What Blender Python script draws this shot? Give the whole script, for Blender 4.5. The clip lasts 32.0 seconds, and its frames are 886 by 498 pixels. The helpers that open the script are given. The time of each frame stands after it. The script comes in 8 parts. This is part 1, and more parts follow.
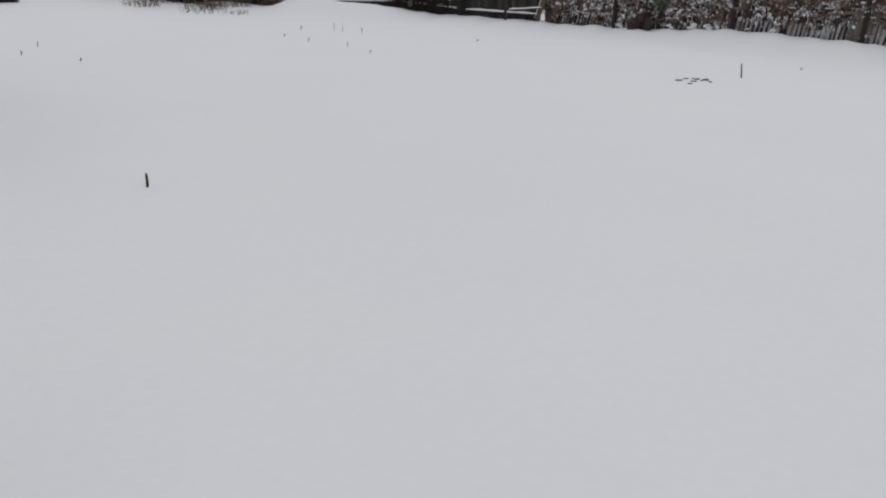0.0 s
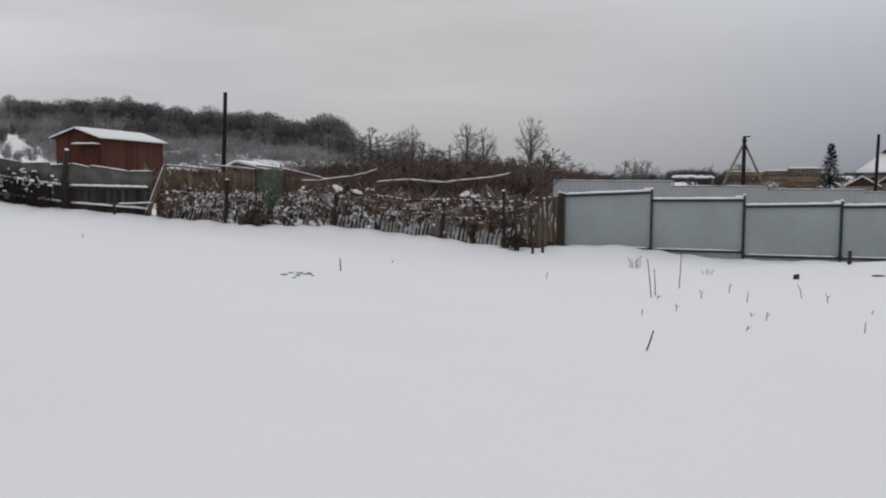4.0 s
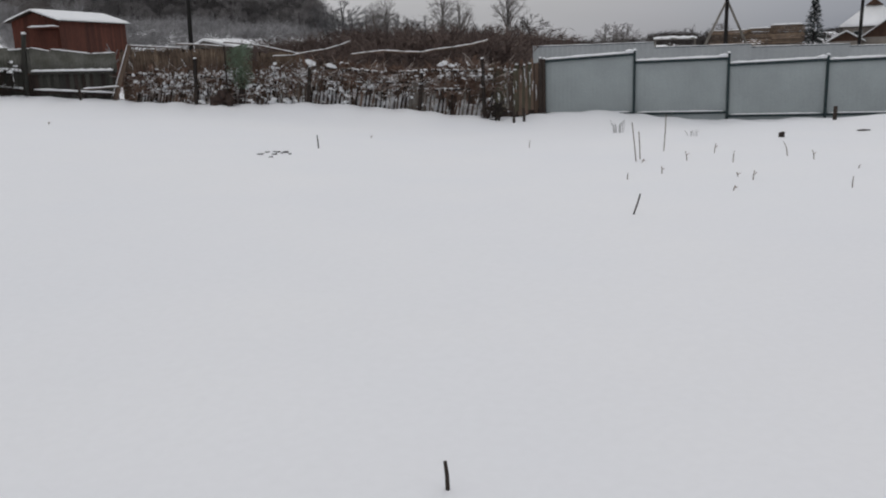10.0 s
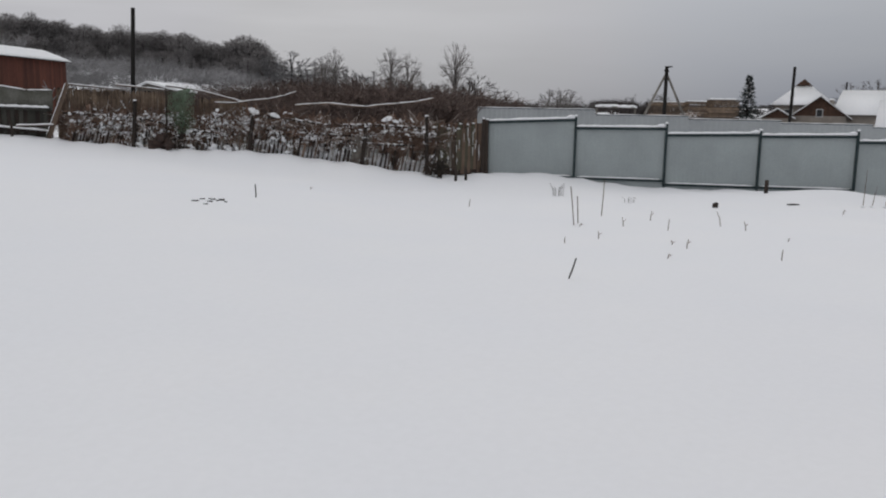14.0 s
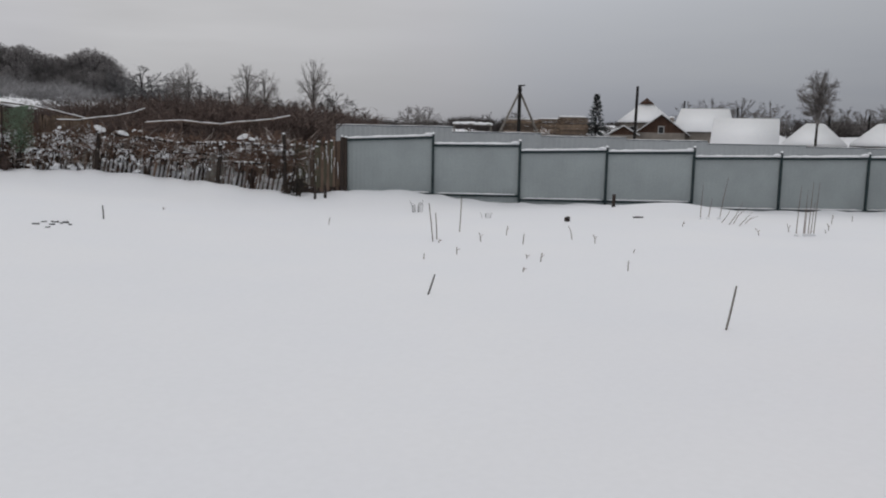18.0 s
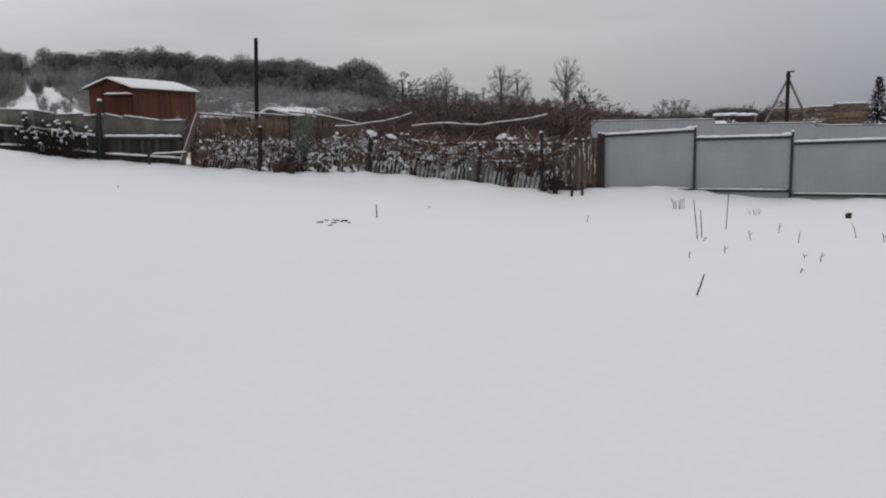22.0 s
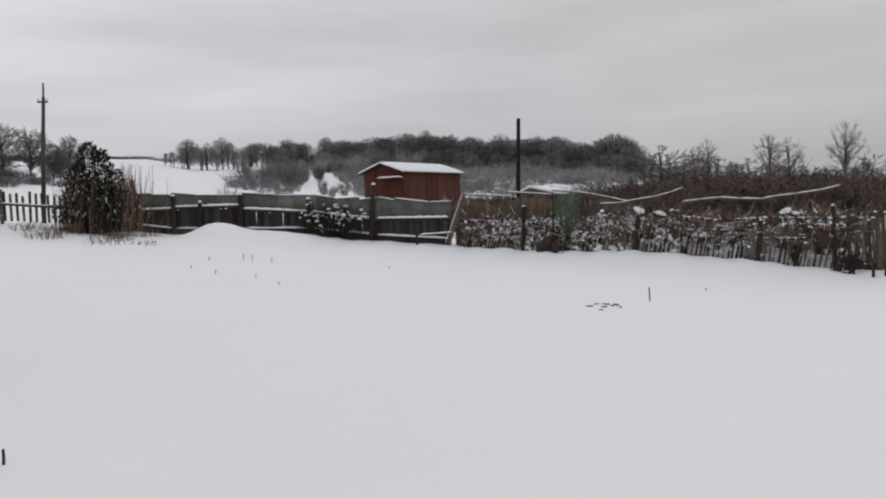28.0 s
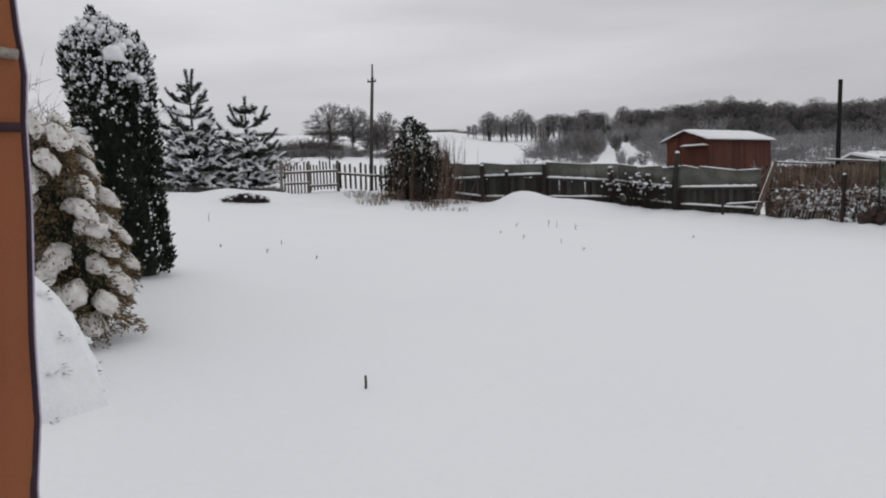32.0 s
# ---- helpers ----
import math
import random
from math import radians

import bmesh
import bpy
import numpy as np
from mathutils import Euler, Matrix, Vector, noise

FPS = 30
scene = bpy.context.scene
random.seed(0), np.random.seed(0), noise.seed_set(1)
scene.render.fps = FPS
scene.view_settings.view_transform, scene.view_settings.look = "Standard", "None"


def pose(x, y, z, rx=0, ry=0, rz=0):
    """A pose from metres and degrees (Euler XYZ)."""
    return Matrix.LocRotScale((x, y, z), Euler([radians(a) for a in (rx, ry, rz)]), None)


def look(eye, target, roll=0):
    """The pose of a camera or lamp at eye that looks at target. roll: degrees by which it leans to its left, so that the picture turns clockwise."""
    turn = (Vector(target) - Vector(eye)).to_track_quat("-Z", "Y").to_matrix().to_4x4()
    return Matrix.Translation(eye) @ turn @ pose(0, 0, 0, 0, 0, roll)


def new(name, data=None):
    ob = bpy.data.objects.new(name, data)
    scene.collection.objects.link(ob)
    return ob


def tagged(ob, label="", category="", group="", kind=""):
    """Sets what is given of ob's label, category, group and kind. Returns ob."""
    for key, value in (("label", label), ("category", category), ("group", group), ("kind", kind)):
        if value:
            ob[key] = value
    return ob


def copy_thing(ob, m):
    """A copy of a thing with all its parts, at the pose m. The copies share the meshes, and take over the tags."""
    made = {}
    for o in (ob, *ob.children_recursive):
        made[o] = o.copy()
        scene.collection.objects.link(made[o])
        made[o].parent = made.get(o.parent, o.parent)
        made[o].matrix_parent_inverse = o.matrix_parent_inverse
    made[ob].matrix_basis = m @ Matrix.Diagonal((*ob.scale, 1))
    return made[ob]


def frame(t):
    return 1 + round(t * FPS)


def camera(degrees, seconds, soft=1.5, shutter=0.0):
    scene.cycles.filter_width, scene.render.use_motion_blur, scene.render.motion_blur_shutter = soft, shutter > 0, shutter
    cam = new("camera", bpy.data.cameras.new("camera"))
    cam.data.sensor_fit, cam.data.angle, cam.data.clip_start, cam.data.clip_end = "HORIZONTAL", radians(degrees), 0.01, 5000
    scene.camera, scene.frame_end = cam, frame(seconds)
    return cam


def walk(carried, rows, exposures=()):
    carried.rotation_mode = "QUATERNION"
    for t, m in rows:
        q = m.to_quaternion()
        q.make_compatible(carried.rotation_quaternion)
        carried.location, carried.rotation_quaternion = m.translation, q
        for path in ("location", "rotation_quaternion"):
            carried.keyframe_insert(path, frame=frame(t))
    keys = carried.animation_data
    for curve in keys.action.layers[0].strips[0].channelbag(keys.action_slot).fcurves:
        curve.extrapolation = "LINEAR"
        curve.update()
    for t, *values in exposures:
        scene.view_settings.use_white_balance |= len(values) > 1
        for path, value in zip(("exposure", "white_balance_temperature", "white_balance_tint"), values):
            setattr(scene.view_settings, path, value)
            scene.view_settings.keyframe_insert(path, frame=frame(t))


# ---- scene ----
# camera: one lens, one path
cam = camera(55.0, 32.0, soft=2.05, shutter=0.0)
PATH = [
    (0, -0.261, 0.318, 1.887, 28.01, -16.76, -1.51),
    (0.3, -0.116, 0.21, 1.946, 29.84, -12.95, -1.69),
    (1, -0.131, 0.23, 2.029, 33.79, -6.18, -1.48),
    (1.3, -0.138, 0.27, 2.066, 35.63, -5.32, -1.40),
    (2, -0.160, 0.30, 2.151, 36.18, -4.92, -1.35),
    (2.5, -0.032, 0.31, 2.125, 31.83, -4.86, -1.23),
    (3, 0.094, 0.322, 2.099, 23.47, -4.71, -1.36),
    (3.5, 0.189, 0.038, 2.138, 13.15, -4.47, -0.39),
    (4, 0.147, -0.159, 2.112, 2.86, -4.67, 0.25),
    (4.5, 0.153, -0.200, 2.061, -7.04, -5.41, 1.08),
    (6.5, 0.275, -0.004, 1.940, -27.67, -12.42, 2.48),
    (7, 0.244, 0.082, 1.945, -19.47, -13.85, 1.16),
    (7.5, 0.240, 0.118, 1.946, -10.60, -14.51, -0.78),
    (8, 0.209, 0.142, 1.990, -4.06, -14.12, -2.09),
    (8.5, 0.164, 0.169, 2.002, 0.06, -13.25, -2.65),
    (9, 0.119, 0.176, 2.002, 1.84, -12.68, -2.77),
    (9.5, 0.114, 0.148, 2.004, 1.90, -12.82, -2.56),
    (10, 0.135, 0.100, 2.025, 1.80, -13.05, -2.09),
    (10.5, 0.199, 0.132, 2.046, 1.60, -12.04, -1.13),
    (11, 0.231, 0.209, 2.053, 1.28, -9.54, 0.01),
    (11.5, 0.233, 0.285, 2.056, 1.18, -8.40, 0.38),
    (12, 0.228, 0.342, 2.077, 1.14, -8.54, 0.37),
    (12.5, 0.191, 0.324, 2.057, 0.64, -8.53, 0.50),
    (13, 0.163, 0.310, 2.043, -0.15, -8.50, 0.71),
    (13.5, 0.166, 0.297, 2.034, -1.16, -8.76, 0.95),
    (14, 0.204, 0.265, 2.027, -2.32, -9.39, 1.04),
    (14.5, 0.242, 0.239, 2.020, -3.53, -10.05, 1.11),
    (16.5, 0.260, 0.245, 2.022, -8.89, -10.37, 1.23),
    (17, 0.263, 0.255, 2.032, -10.21, -9.14, 1.28),
    (17.5, 0.263, 0.239, 2.049, -11.47, -8.19, 1.29),
    (18, 0.242, 0.208, 2.057, -11.62, -8.13, 1.08),
    (18.5, 0.183, 0.174, 2.057, -10.17, -8.41, 0.63),
    (19, 0.164, 0.225, 2.066, -7.52, -8.78, -0.07),
    (19.5, 0.148, 0.285, 2.081, -4.73, -9.14, -0.80),
    (20, 0.144, 0.287, 2.069, -2.12, -9.26, -1.23),
    (20.5, 0.134, 0.237, 2.057, -0.00, -8.99, -1.21),
    (21, 0.105, 0.201, 2.068, 1.80, -8.69, -1.04),
    (21.5, 0.088, 0.192, 2.073, 3.53, -8.49, -1.03),
    (22, 0.066, 0.190, 2.078, 5.26, -8.36, -0.98),
    (22.5, 0.044, 0.171, 2.077, 7.02, -8.29, -0.99),
    (23, 0.017, 0.193, 2.090, 8.96, -8.19, -1.02),
    (23.5, -0.037, 0.325, 2.084, 11.16, -7.91, -1.17),
    (24, -0.113, 0.510, 2.109, 13.48, -7.47, -1.49),
    (24.5, -0.181, 0.651, 2.122, 15.84, -6.94, -1.70),
    (25, -0.213, 0.738, 2.131, 18.24, -6.31, -1.92),
    (25.5, -0.260, 0.835, 2.135, 20.41, -5.68, -2.01),
    (26, -0.309, 0.913, 2.147, 21.96, -5.08, -2.11),
    (26.5, -0.332, 0.944, 2.155, 22.78, -4.45, -2.17),
    (28.5, -0.395, 0.900, 2.152, 22.06, -2.52, -2.35),
    (29, -0.407, 0.866, 2.151, 24.39, -2.47, -2.36),
    (29.5, -0.298, 0.655, 2.125, 27.96, -2.78, -2.38),
    (30, -0.218, 0.423, 2.111, 31.84, -3.17, -2.38),
    (30.5, -0.220, 0.312, 2.098, 35.47, -3.45, -2.37),
    (31, -0.224, 0.298, 2.111, 38.40, -3.73, -2.32),
    (31.5, -0.255, 0.339, 2.105, 40.60, -3.92, -2.35),
    (32, -0.286, 0.350, 2.114, 41.82, -4.03, -2.27),
]


def eye_pose(x, y, z, yaw, pitch, roll):
    """Yaw to the left of +y, pitch up, roll to the left, in degrees."""
    turn = Euler((radians(90 + pitch), 0, radians(yaw))).to_matrix().to_4x4()
    return Matrix.Translation((x, y, z)) @ turn @ Matrix.Rotation(radians(roll), 4, "Z")


walk(cam, [(row[0], eye_pose(*row[1:])) for row in PATH], ((0.0, -0.5), (0.8, -0.40), (2.0, -0.37), (4.5, -0.38), (6.5, -0.47), (8.0, -0.44), (12.5, -0.40), (17.0, -0.42), (22.0, -0.38), (26.0, -0.36), (29.0, -0.34), (32.0, -0.36)))

# ---------------------------------------------------------------- world and light
world = bpy.data.worlds.new("overcast_sky")
scene.world = world
world.use_nodes = True
wn, wl = world.node_tree.nodes, world.node_tree.links
wn.clear()


def wnode(kind, **values):
    n = wn.new(kind)
    for k, v in values.items():
        n.inputs[k].default_value = v
    return n


SUN_DIR = Vector((0.35, 0.75, 0.5)).normalized()
sky = wn.new("ShaderNodeTexSky")
sky.sky_type, sky.sun_disc = "NISHITA", False
sky.sun_elevation, sky.sun_rotation = math.asin(SUN_DIR.z), math.atan2(SUN_DIR.x, SUN_DIR.y)
sky.air_density, sky.dust_density = 1.0, 4.0
grey = wnode("ShaderNodeHueSaturation", Saturation=0.0, Value=0.1)
wl.new(sky.outputs[0], grey.inputs["Color"])
# the cloud layer: brighter towards the zenith, darker bands low over the village
coord = wn.new("ShaderNodeTexCoord")
sep = wn.new("ShaderNodeSeparateXYZ")
wl.new(coord.outputs["Generated"], sep.inputs[0])
lift = wn.new("ShaderNodeValToRGB")
lift.color_ramp.interpolation = "B_SPLINE"
for pos, val in ((0.0, 0.56), (0.1, 0.66), (0.3, 0.76), (1.0, 1.12)):
    e = lift.color_ramp.elements.new(pos)
    e.color = (val, val, val * 1.045, 1)
lift.color_ramp.elements.remove(lift.color_ramp.elements[0])
lift.color_ramp.elements.remove(lift.color_ramp.elements[-1])
wl.new(sep.outputs["Z"], lift.inputs[0])
# heavier cloud on the east side, low
side = wn.new("ShaderNodeMapRange")
side.interpolation_type = "SMOOTHSTEP"
for k, v in (("From Min", -0.15), ("From Max", 0.55), ("To Min", 0.0), ("To Max", 1.0)):
    side.inputs[k].default_value = v
wl.new(sep.outputs["X"], side.inputs["Value"])
low = wn.new("ShaderNodeMapRange")
low.interpolation_type = "SMOOTHSTEP"
for k, v in (("From Min", 0.03), ("From Max", 0.36), ("To Min", 1.0), ("To Max", 0.0)):
    low.inputs[k].default_value = v
wl.new(sep.outputs["Z"], low.inputs["Value"])
squash = wn.new("ShaderNodeMapping")
squash.inputs["Scale"].default_value = (2.0, 2.0, 13.0)
wl.new(coord.outputs["Generated"], squash.inputs[0])
cloud = wnode("ShaderNodeTexNoise", Scale=1.3, Detail=4.0, Roughness=0.5)
wl.new(squash.outputs[0], cloud.inputs["Vector"])
heavy = wn.new("ShaderNodeMath")
heavy.operation = "MULTIPLY"
wl.new(side.outputs[0], heavy.inputs[0])
wl.new(low.outputs[0], heavy.inputs[1])
streak = wn.new("ShaderNodeMath")
streak.operation = "MULTIPLY"
wl.new(heavy.outputs[0], streak.inputs[0])
cr = wn.new("ShaderNodeMapRange")
for k, v in (("From Min", 0.3), ("From Max", 0.7), ("To Min", 0.65), ("To Max", 1.0)):
    cr.inputs[k].default_value = v
wl.new(cloud.outputs[0], cr.inputs["Value"])
wl.new(cr.outputs[0], streak.inputs[1])
dark = wn.new("ShaderNodeMix")
dark.data_type = "RGBA"
wl.new(streak.outputs[0], dark.inputs["Factor"])
wl.new(lift.outputs[0], dark.inputs[6])
dark.inputs[7].default_value = (0.228, 0.236, 0.278, 1)
soft_cloud = wn.new("ShaderNodeMapRange")
for k, v in (("From Min", 0.25), ("From Max", 0.75), ("To Min", 0.86), ("To Max", 1.11)):
    soft_cloud.inputs[k].default_value = v
wl.new(cloud.outputs[0], soft_cloud.inputs["Value"])
times_cloud = wn.new("ShaderNodeMix")
times_cloud.data_type, times_cloud.blend_type = "RGBA", "MULTIPLY"
times_cloud.inputs["Factor"].default_value = 1.0
wl.new(dark.outputs[2], times_cloud.inputs[6])
wl.new(soft_cloud.outputs[0], times_cloud.inputs[7])
mixed = wn.new("ShaderNodeMix")
mixed.data_type = "RGBA"
mixed.inputs["Factor"].default_value = 0.92
wl.new(grey.outputs[0], mixed.inputs[6])
wl.new(times_cloud.outputs[2], mixed.inputs[7])
# thinner cloud towards the west
west = wn.new("ShaderNodeMapRange")
west.interpolation_type = "SMOOTHSTEP"
for k, v in (("From Min", -0.15), ("From Max", -0.75), ("To Min", 1.0), ("To Max", 1.24)):
    west.inputs[k].default_value = v
wl.new(sep.outputs["X"], west.inputs["Value"])
thin = wn.new("ShaderNodeMix")
thin.data_type, thin.blend_type = "RGBA", "MULTIPLY"
thin.inputs["Factor"].default_value = 1.0
wl.new(mixed.outputs[2], thin.inputs[6])
wl.new(west.outputs[0], thin.inputs[7])
drift = wnode("ShaderNodeTexNoise", Scale=1.7, Detail=2.0)
shift_co = wn.new("ShaderNodeMapping")
shift_co.inputs["Scale"].default_value = (1.0, 1.0, 2.5)
wl.new(coord.outputs["Generated"], shift_co.inputs[0])
wl.new(shift_co.outputs[0], drift.inputs["Vector"])
# a thin warm break in the cloud to the north, wavering with the drift
bend = wn.new("ShaderNodeMath")
bend.operation = "MULTIPLY_ADD"
bend.inputs[1].default_value = 0.5
wl.new(drift.outputs[0], bend.inputs[0])
wl.new(sep.outputs["X"], bend.inputs[2])
tone = wn.new("ShaderNodeValToRGB")
tone.color_ramp.interpolation = "B_SPLINE"
tone.color_ramp.elements[0].position, tone.color_ramp.elements[1].position = 0.0, 0.72
tone.color_ramp.elements[0].color, tone.color_ramp.elements[1].color = (0.99, 0.99, 1.0, 1), (0.955, 0.985, 1.05, 1)
for pos, col in ((0.1, (1.0, 1.0, 0.985)), (0.27, (1.07, 1.055, 0.99)), (0.42, (1.035, 1.025, 0.985)), (0.55, (0.95, 0.975, 1.03))):
    e = tone.color_ramp.elements.new(pos)
    e.color = (*col, 1)
wl.new(bend.outputs[0], tone.inputs[0])
tinted = wn.new("ShaderNodeMix")
tinted.data_type, tinted.blend_type = "RGBA", "MULTIPLY"
tinted.inputs["Factor"].default_value = 1.0
wl.new(thin.outputs[2], tinted.inputs[6])
wl.new(tone.outputs[0], tinted.inputs[7])
bg = wnode("ShaderNodeBackground", Strength=1.0)
wl.new(tinted.outputs[2], bg.inputs["Color"])
wout = wn.new("ShaderNodeOutputWorld")
wl.new(bg.outputs[0], wout.inputs["Surface"])

sun_data = bpy.data.lights.new("veiled_sun", "SUN")
sun_data.energy, sun_data.angle, sun_data.color = 0.35, radians(40), (1.0, 0.97, 0.92)
sun = new("veiled_sun", sun_data)
sun.matrix_world = look((0, 0, 30), Vector((0, 0, 30)) - SUN_DIR)


# ---------------------------------------------------------------- materials
def material(name, base, rough=0.8, metal=0.0, vary=0.15, grain=8.0, fine=60.0, bump=0.15, other=None, stretch=(1, 1, 1), per_object=0.0, islands=0.0, snow=0.0, depth=0.01):
    """A surface with two scales of variation: base to other by coarse noise, finer grain on top, fine relief.
    snow: how much snow lies on upward faces, by noise and the facing of the surface."""
    m = bpy.data.materials.new(name)
    m.use_nodes = True
    nt = m.node_tree
    nodes, links = nt.nodes, nt.links
    bsdf = nodes["Principled BSDF"]
    bsdf.inputs["Roughness"].default_value = rough
    bsdf.inputs["Metallic"].default_value = metal
    bsdf.inputs["Specular IOR Level"].default_value = 0.3
    co = nodes.new("ShaderNodeTexCoord")
    mp = nodes.new("ShaderNodeMapping")
    mp.inputs["Scale"].default_value = stretch
    links.new(co.outputs["Object"], mp.inputs[0])
    n1 = nodes.new("ShaderNodeTexNoise")
    n1.inputs["Scale"].default_value, n1.inputs["Detail"].default_value = grain, 3.0
    n2 = nodes.new("ShaderNodeTexNoise")
    n2.inputs["Scale"].default_value, n2.inputs["Detail"].default_value = fine, 2.0
    links.new(mp.outputs[0], n1.inputs["Vector"])
    links.new(mp.outputs[0], n2.inputs["Vector"])
    other = other or tuple(c * (1 - vary * 2) for c in base)
    ramp = nodes.new("ShaderNodeMapRange")
    for k, v in (("From Min", 0.32), ("From Max", 0.68)):
        ramp.inputs[k].default_value = v
    links.new(n1.outputs[0], ramp.inputs["Value"])
    mix = nodes.new("ShaderNodeMix")
    mix.data_type = "RGBA"
    mix.inputs[6].default_value, mix.inputs[7].default_value = (*base, 1), (*other, 1)
    links.new(ramp.outputs[0], mix.inputs["Factor"])
    scale = nodes.new("ShaderNodeMapRange")
    for k, v in (("From Min", 0.25), ("From Max", 0.75), ("To Min", 1 - vary), ("To Max", 1 + vary)):
        scale.inputs[k].default_value = v
    links.new(n2.outputs[0], scale.inputs["Value"])
    mul = nodes.new("ShaderNodeMix")
    mul.data_type, mul.blend_type = "RGBA", "MULTIPLY"
    mul.inputs["Factor"].default_value = 1.0
    links.new(mix.outputs[2], mul.inputs[6])
    links.new(scale.outputs[0], mul.inputs[7])
    colour = mul.outputs[2]
    for amount, node, socket in ((per_object, "ShaderNodeObjectInfo", "Random"), (islands, "ShaderNodeNewGeometry", "Random Per Island")):
        if amount:
            info = nodes.new(node)
            r = nodes.new("ShaderNodeMapRange")
            r.inputs["To Min"].default_value, r.inputs["To Max"].default_value = 1 - amount, 1 + amount
            links.new(info.outputs[socket], r.inputs["Value"])
            mm = nodes.new("ShaderNodeMix")
            mm.data_type, mm.blend_type = "RGBA", "MULTIPLY"
            mm.inputs["Factor"].default_value = 1.0
            links.new(colour, mm.inputs[6])
            links.new(r.outputs[0], mm.inputs[7])
            colour = mm.outputs[2]
    if snow:
        geo = nodes.new("ShaderNodeNewGeometry")
        sz = nodes.new("ShaderNodeSeparateXYZ")
        links.new(geo.outputs["Normal"], sz.inputs[0])
        n3 = nodes.new("ShaderNodeTexNoise")
        n3.inputs["Scale"].default_value, n3.inputs["Detail"].default_value = 5.0, 3.0
        links.new(co.outputs["Object"], n3.inputs["Vector"])
        add = nodes.new("ShaderNodeMath")
        add.operation = "MULTIPLY_ADD"
        add.inputs[1].default_value = 0.9
        links.new(n3.outputs[0], add.inputs[0])
        links.new(sz.outputs["Z"], add.inputs[2])
        edge = nodes.new("ShaderNodeMapRange")
        edge.inputs["From Min"].default_value, edge.inputs["From Max"].default_value = 1.15 - snow, 1.3 - snow
        links.new(add.outputs[0], edge.inputs["Value"])
        ms = nodes.new("ShaderNodeMix")
        ms.data_type = "RGBA"
        links.new(edge.outputs[0], ms.inputs["Factor"])
        links.new(colour, ms.inputs[6])
        ms.inputs[7].default_value = (0.86, 0.87, 0.9, 1)
        colour = ms.outputs[2]
    links.new(colour, bsdf.inputs["Base Color"])
    if bump:
        bp = nodes.new("ShaderNodeBump")
        bp.inputs["Strength"].default_value, bp.inputs["Distance"].default_value = bump, depth
        links.new(n2.outputs[0], bp.inputs["Height"])
        links.new(bp.outputs[0], bsdf.inputs["Normal"])
    return m


SNOW = material("snow", (0.866, 0.87, 0.896), 0.9, vary=0.012, grain=0.35, fine=14.0, bump=0.25, other=(0.846, 0.855, 0.891), depth=0.012)
SNOW_CLUMP = material("snow_clump", (0.877, 0.878, 0.892), 0.9, vary=0.03, grain=6.0, fine=30.0, bump=0.5, other=(0.83, 0.845, 0.875), depth=0.015)
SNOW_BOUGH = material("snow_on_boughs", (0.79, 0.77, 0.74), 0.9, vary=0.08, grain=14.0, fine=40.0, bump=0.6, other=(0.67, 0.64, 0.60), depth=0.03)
SHEET = material("painted_sheet", (0.325, 0.362, 0.367), 0.5, vary=0.05, grain=1.2, fine=25.0, bump=0.05, other=(0.28, 0.312, 0.317), per_object=0.04)
SHEET_FAR = material("faded_sheet", (0.36, 0.38, 0.39), 0.55, vary=0.05, grain=0.8, fine=12.0, bump=0.0, other=(0.32, 0.34, 0.35), per_object=0.05)
SHEET_PALE = material("pale_sheet", (0.40, 0.425, 0.41), 0.5, vary=0.05, grain=1.2, fine=25.0, bump=0.05, other=(0.35, 0.375, 0.36), per_object=0.03)
GREEN_STEEL = material("dark_green_steel", (0.022, 0.04, 0.043), 0.5, vary=0.2, grain=9.0, bump=0.1)
BLACK_STEEL = material("black_steel", (0.018, 0.02, 0.02), 0.5, vary=0.2, grain=9.0, bump=0.1)
OLD_BOARD = material("weathered_boards", (0.17, 0.118, 0.088), 0.9, vary=0.25, grain=3.0, fine=40.0, bump=0.5, other=(0.075, 0.056, 0.044), stretch=(1, 1, 0.12), per_object=0.3)
GREEN_BOARD = material("mossy_boards", (0.105, 0.1, 0.068), 0.9, vary=0.25, grain=3.0, fine=40.0, bump=0.5, other=(0.07, 0.06, 0.045), stretch=(1, 1, 0.12), per_object=0.25)
DARK_WOOD = material("wet_dark_wood", (0.05, 0.036, 0.029), 0.85, vary=0.25, grain=4.0, fine=40.0, bump=0.5, other=(0.022, 0.018, 0.016), stretch=(1, 1, 0.15), per_object=0.25)
WET_BOARD = material("damp_green_boards", (0.056, 0.055, 0.047), 0.85, vary=0.25, grain=3.0, fine=40.0, bump=0.5, other=(0.035, 0.034, 0.03), stretch=(1, 1, 0.12), per_object=0.3)
POST_WOOD = material("weathered_pole", (0.075, 0.066, 0.06), 0.85, vary=0.25, grain=4.0, fine=40.0, bump=0.4, stretch=(1, 1, 0.1))
POLE_WOOD = material("tarred_pole", (0.016, 0.014, 0.013), 0.85, vary=0.25, grain=4.0, fine=40.0, bump=0.4, stretch=(1, 1, 0.1))
GREY_WOOD = material("grey_wood", (0.2, 0.185, 0.165), 0.9, vary=0.25, grain=4.0, fine=40.0, bump=0.5, other=(0.1, 0.09, 0.08), stretch=(1, 1, 0.15), per_object=0.2)
SLATE = material("asbestos_slate", (0.16, 0.158, 0.142), 0.9, vary=0.2, grain=2.5, fine=30.0, bump=0.3, other=(0.095, 0.095, 0.078), per_object=0.22)
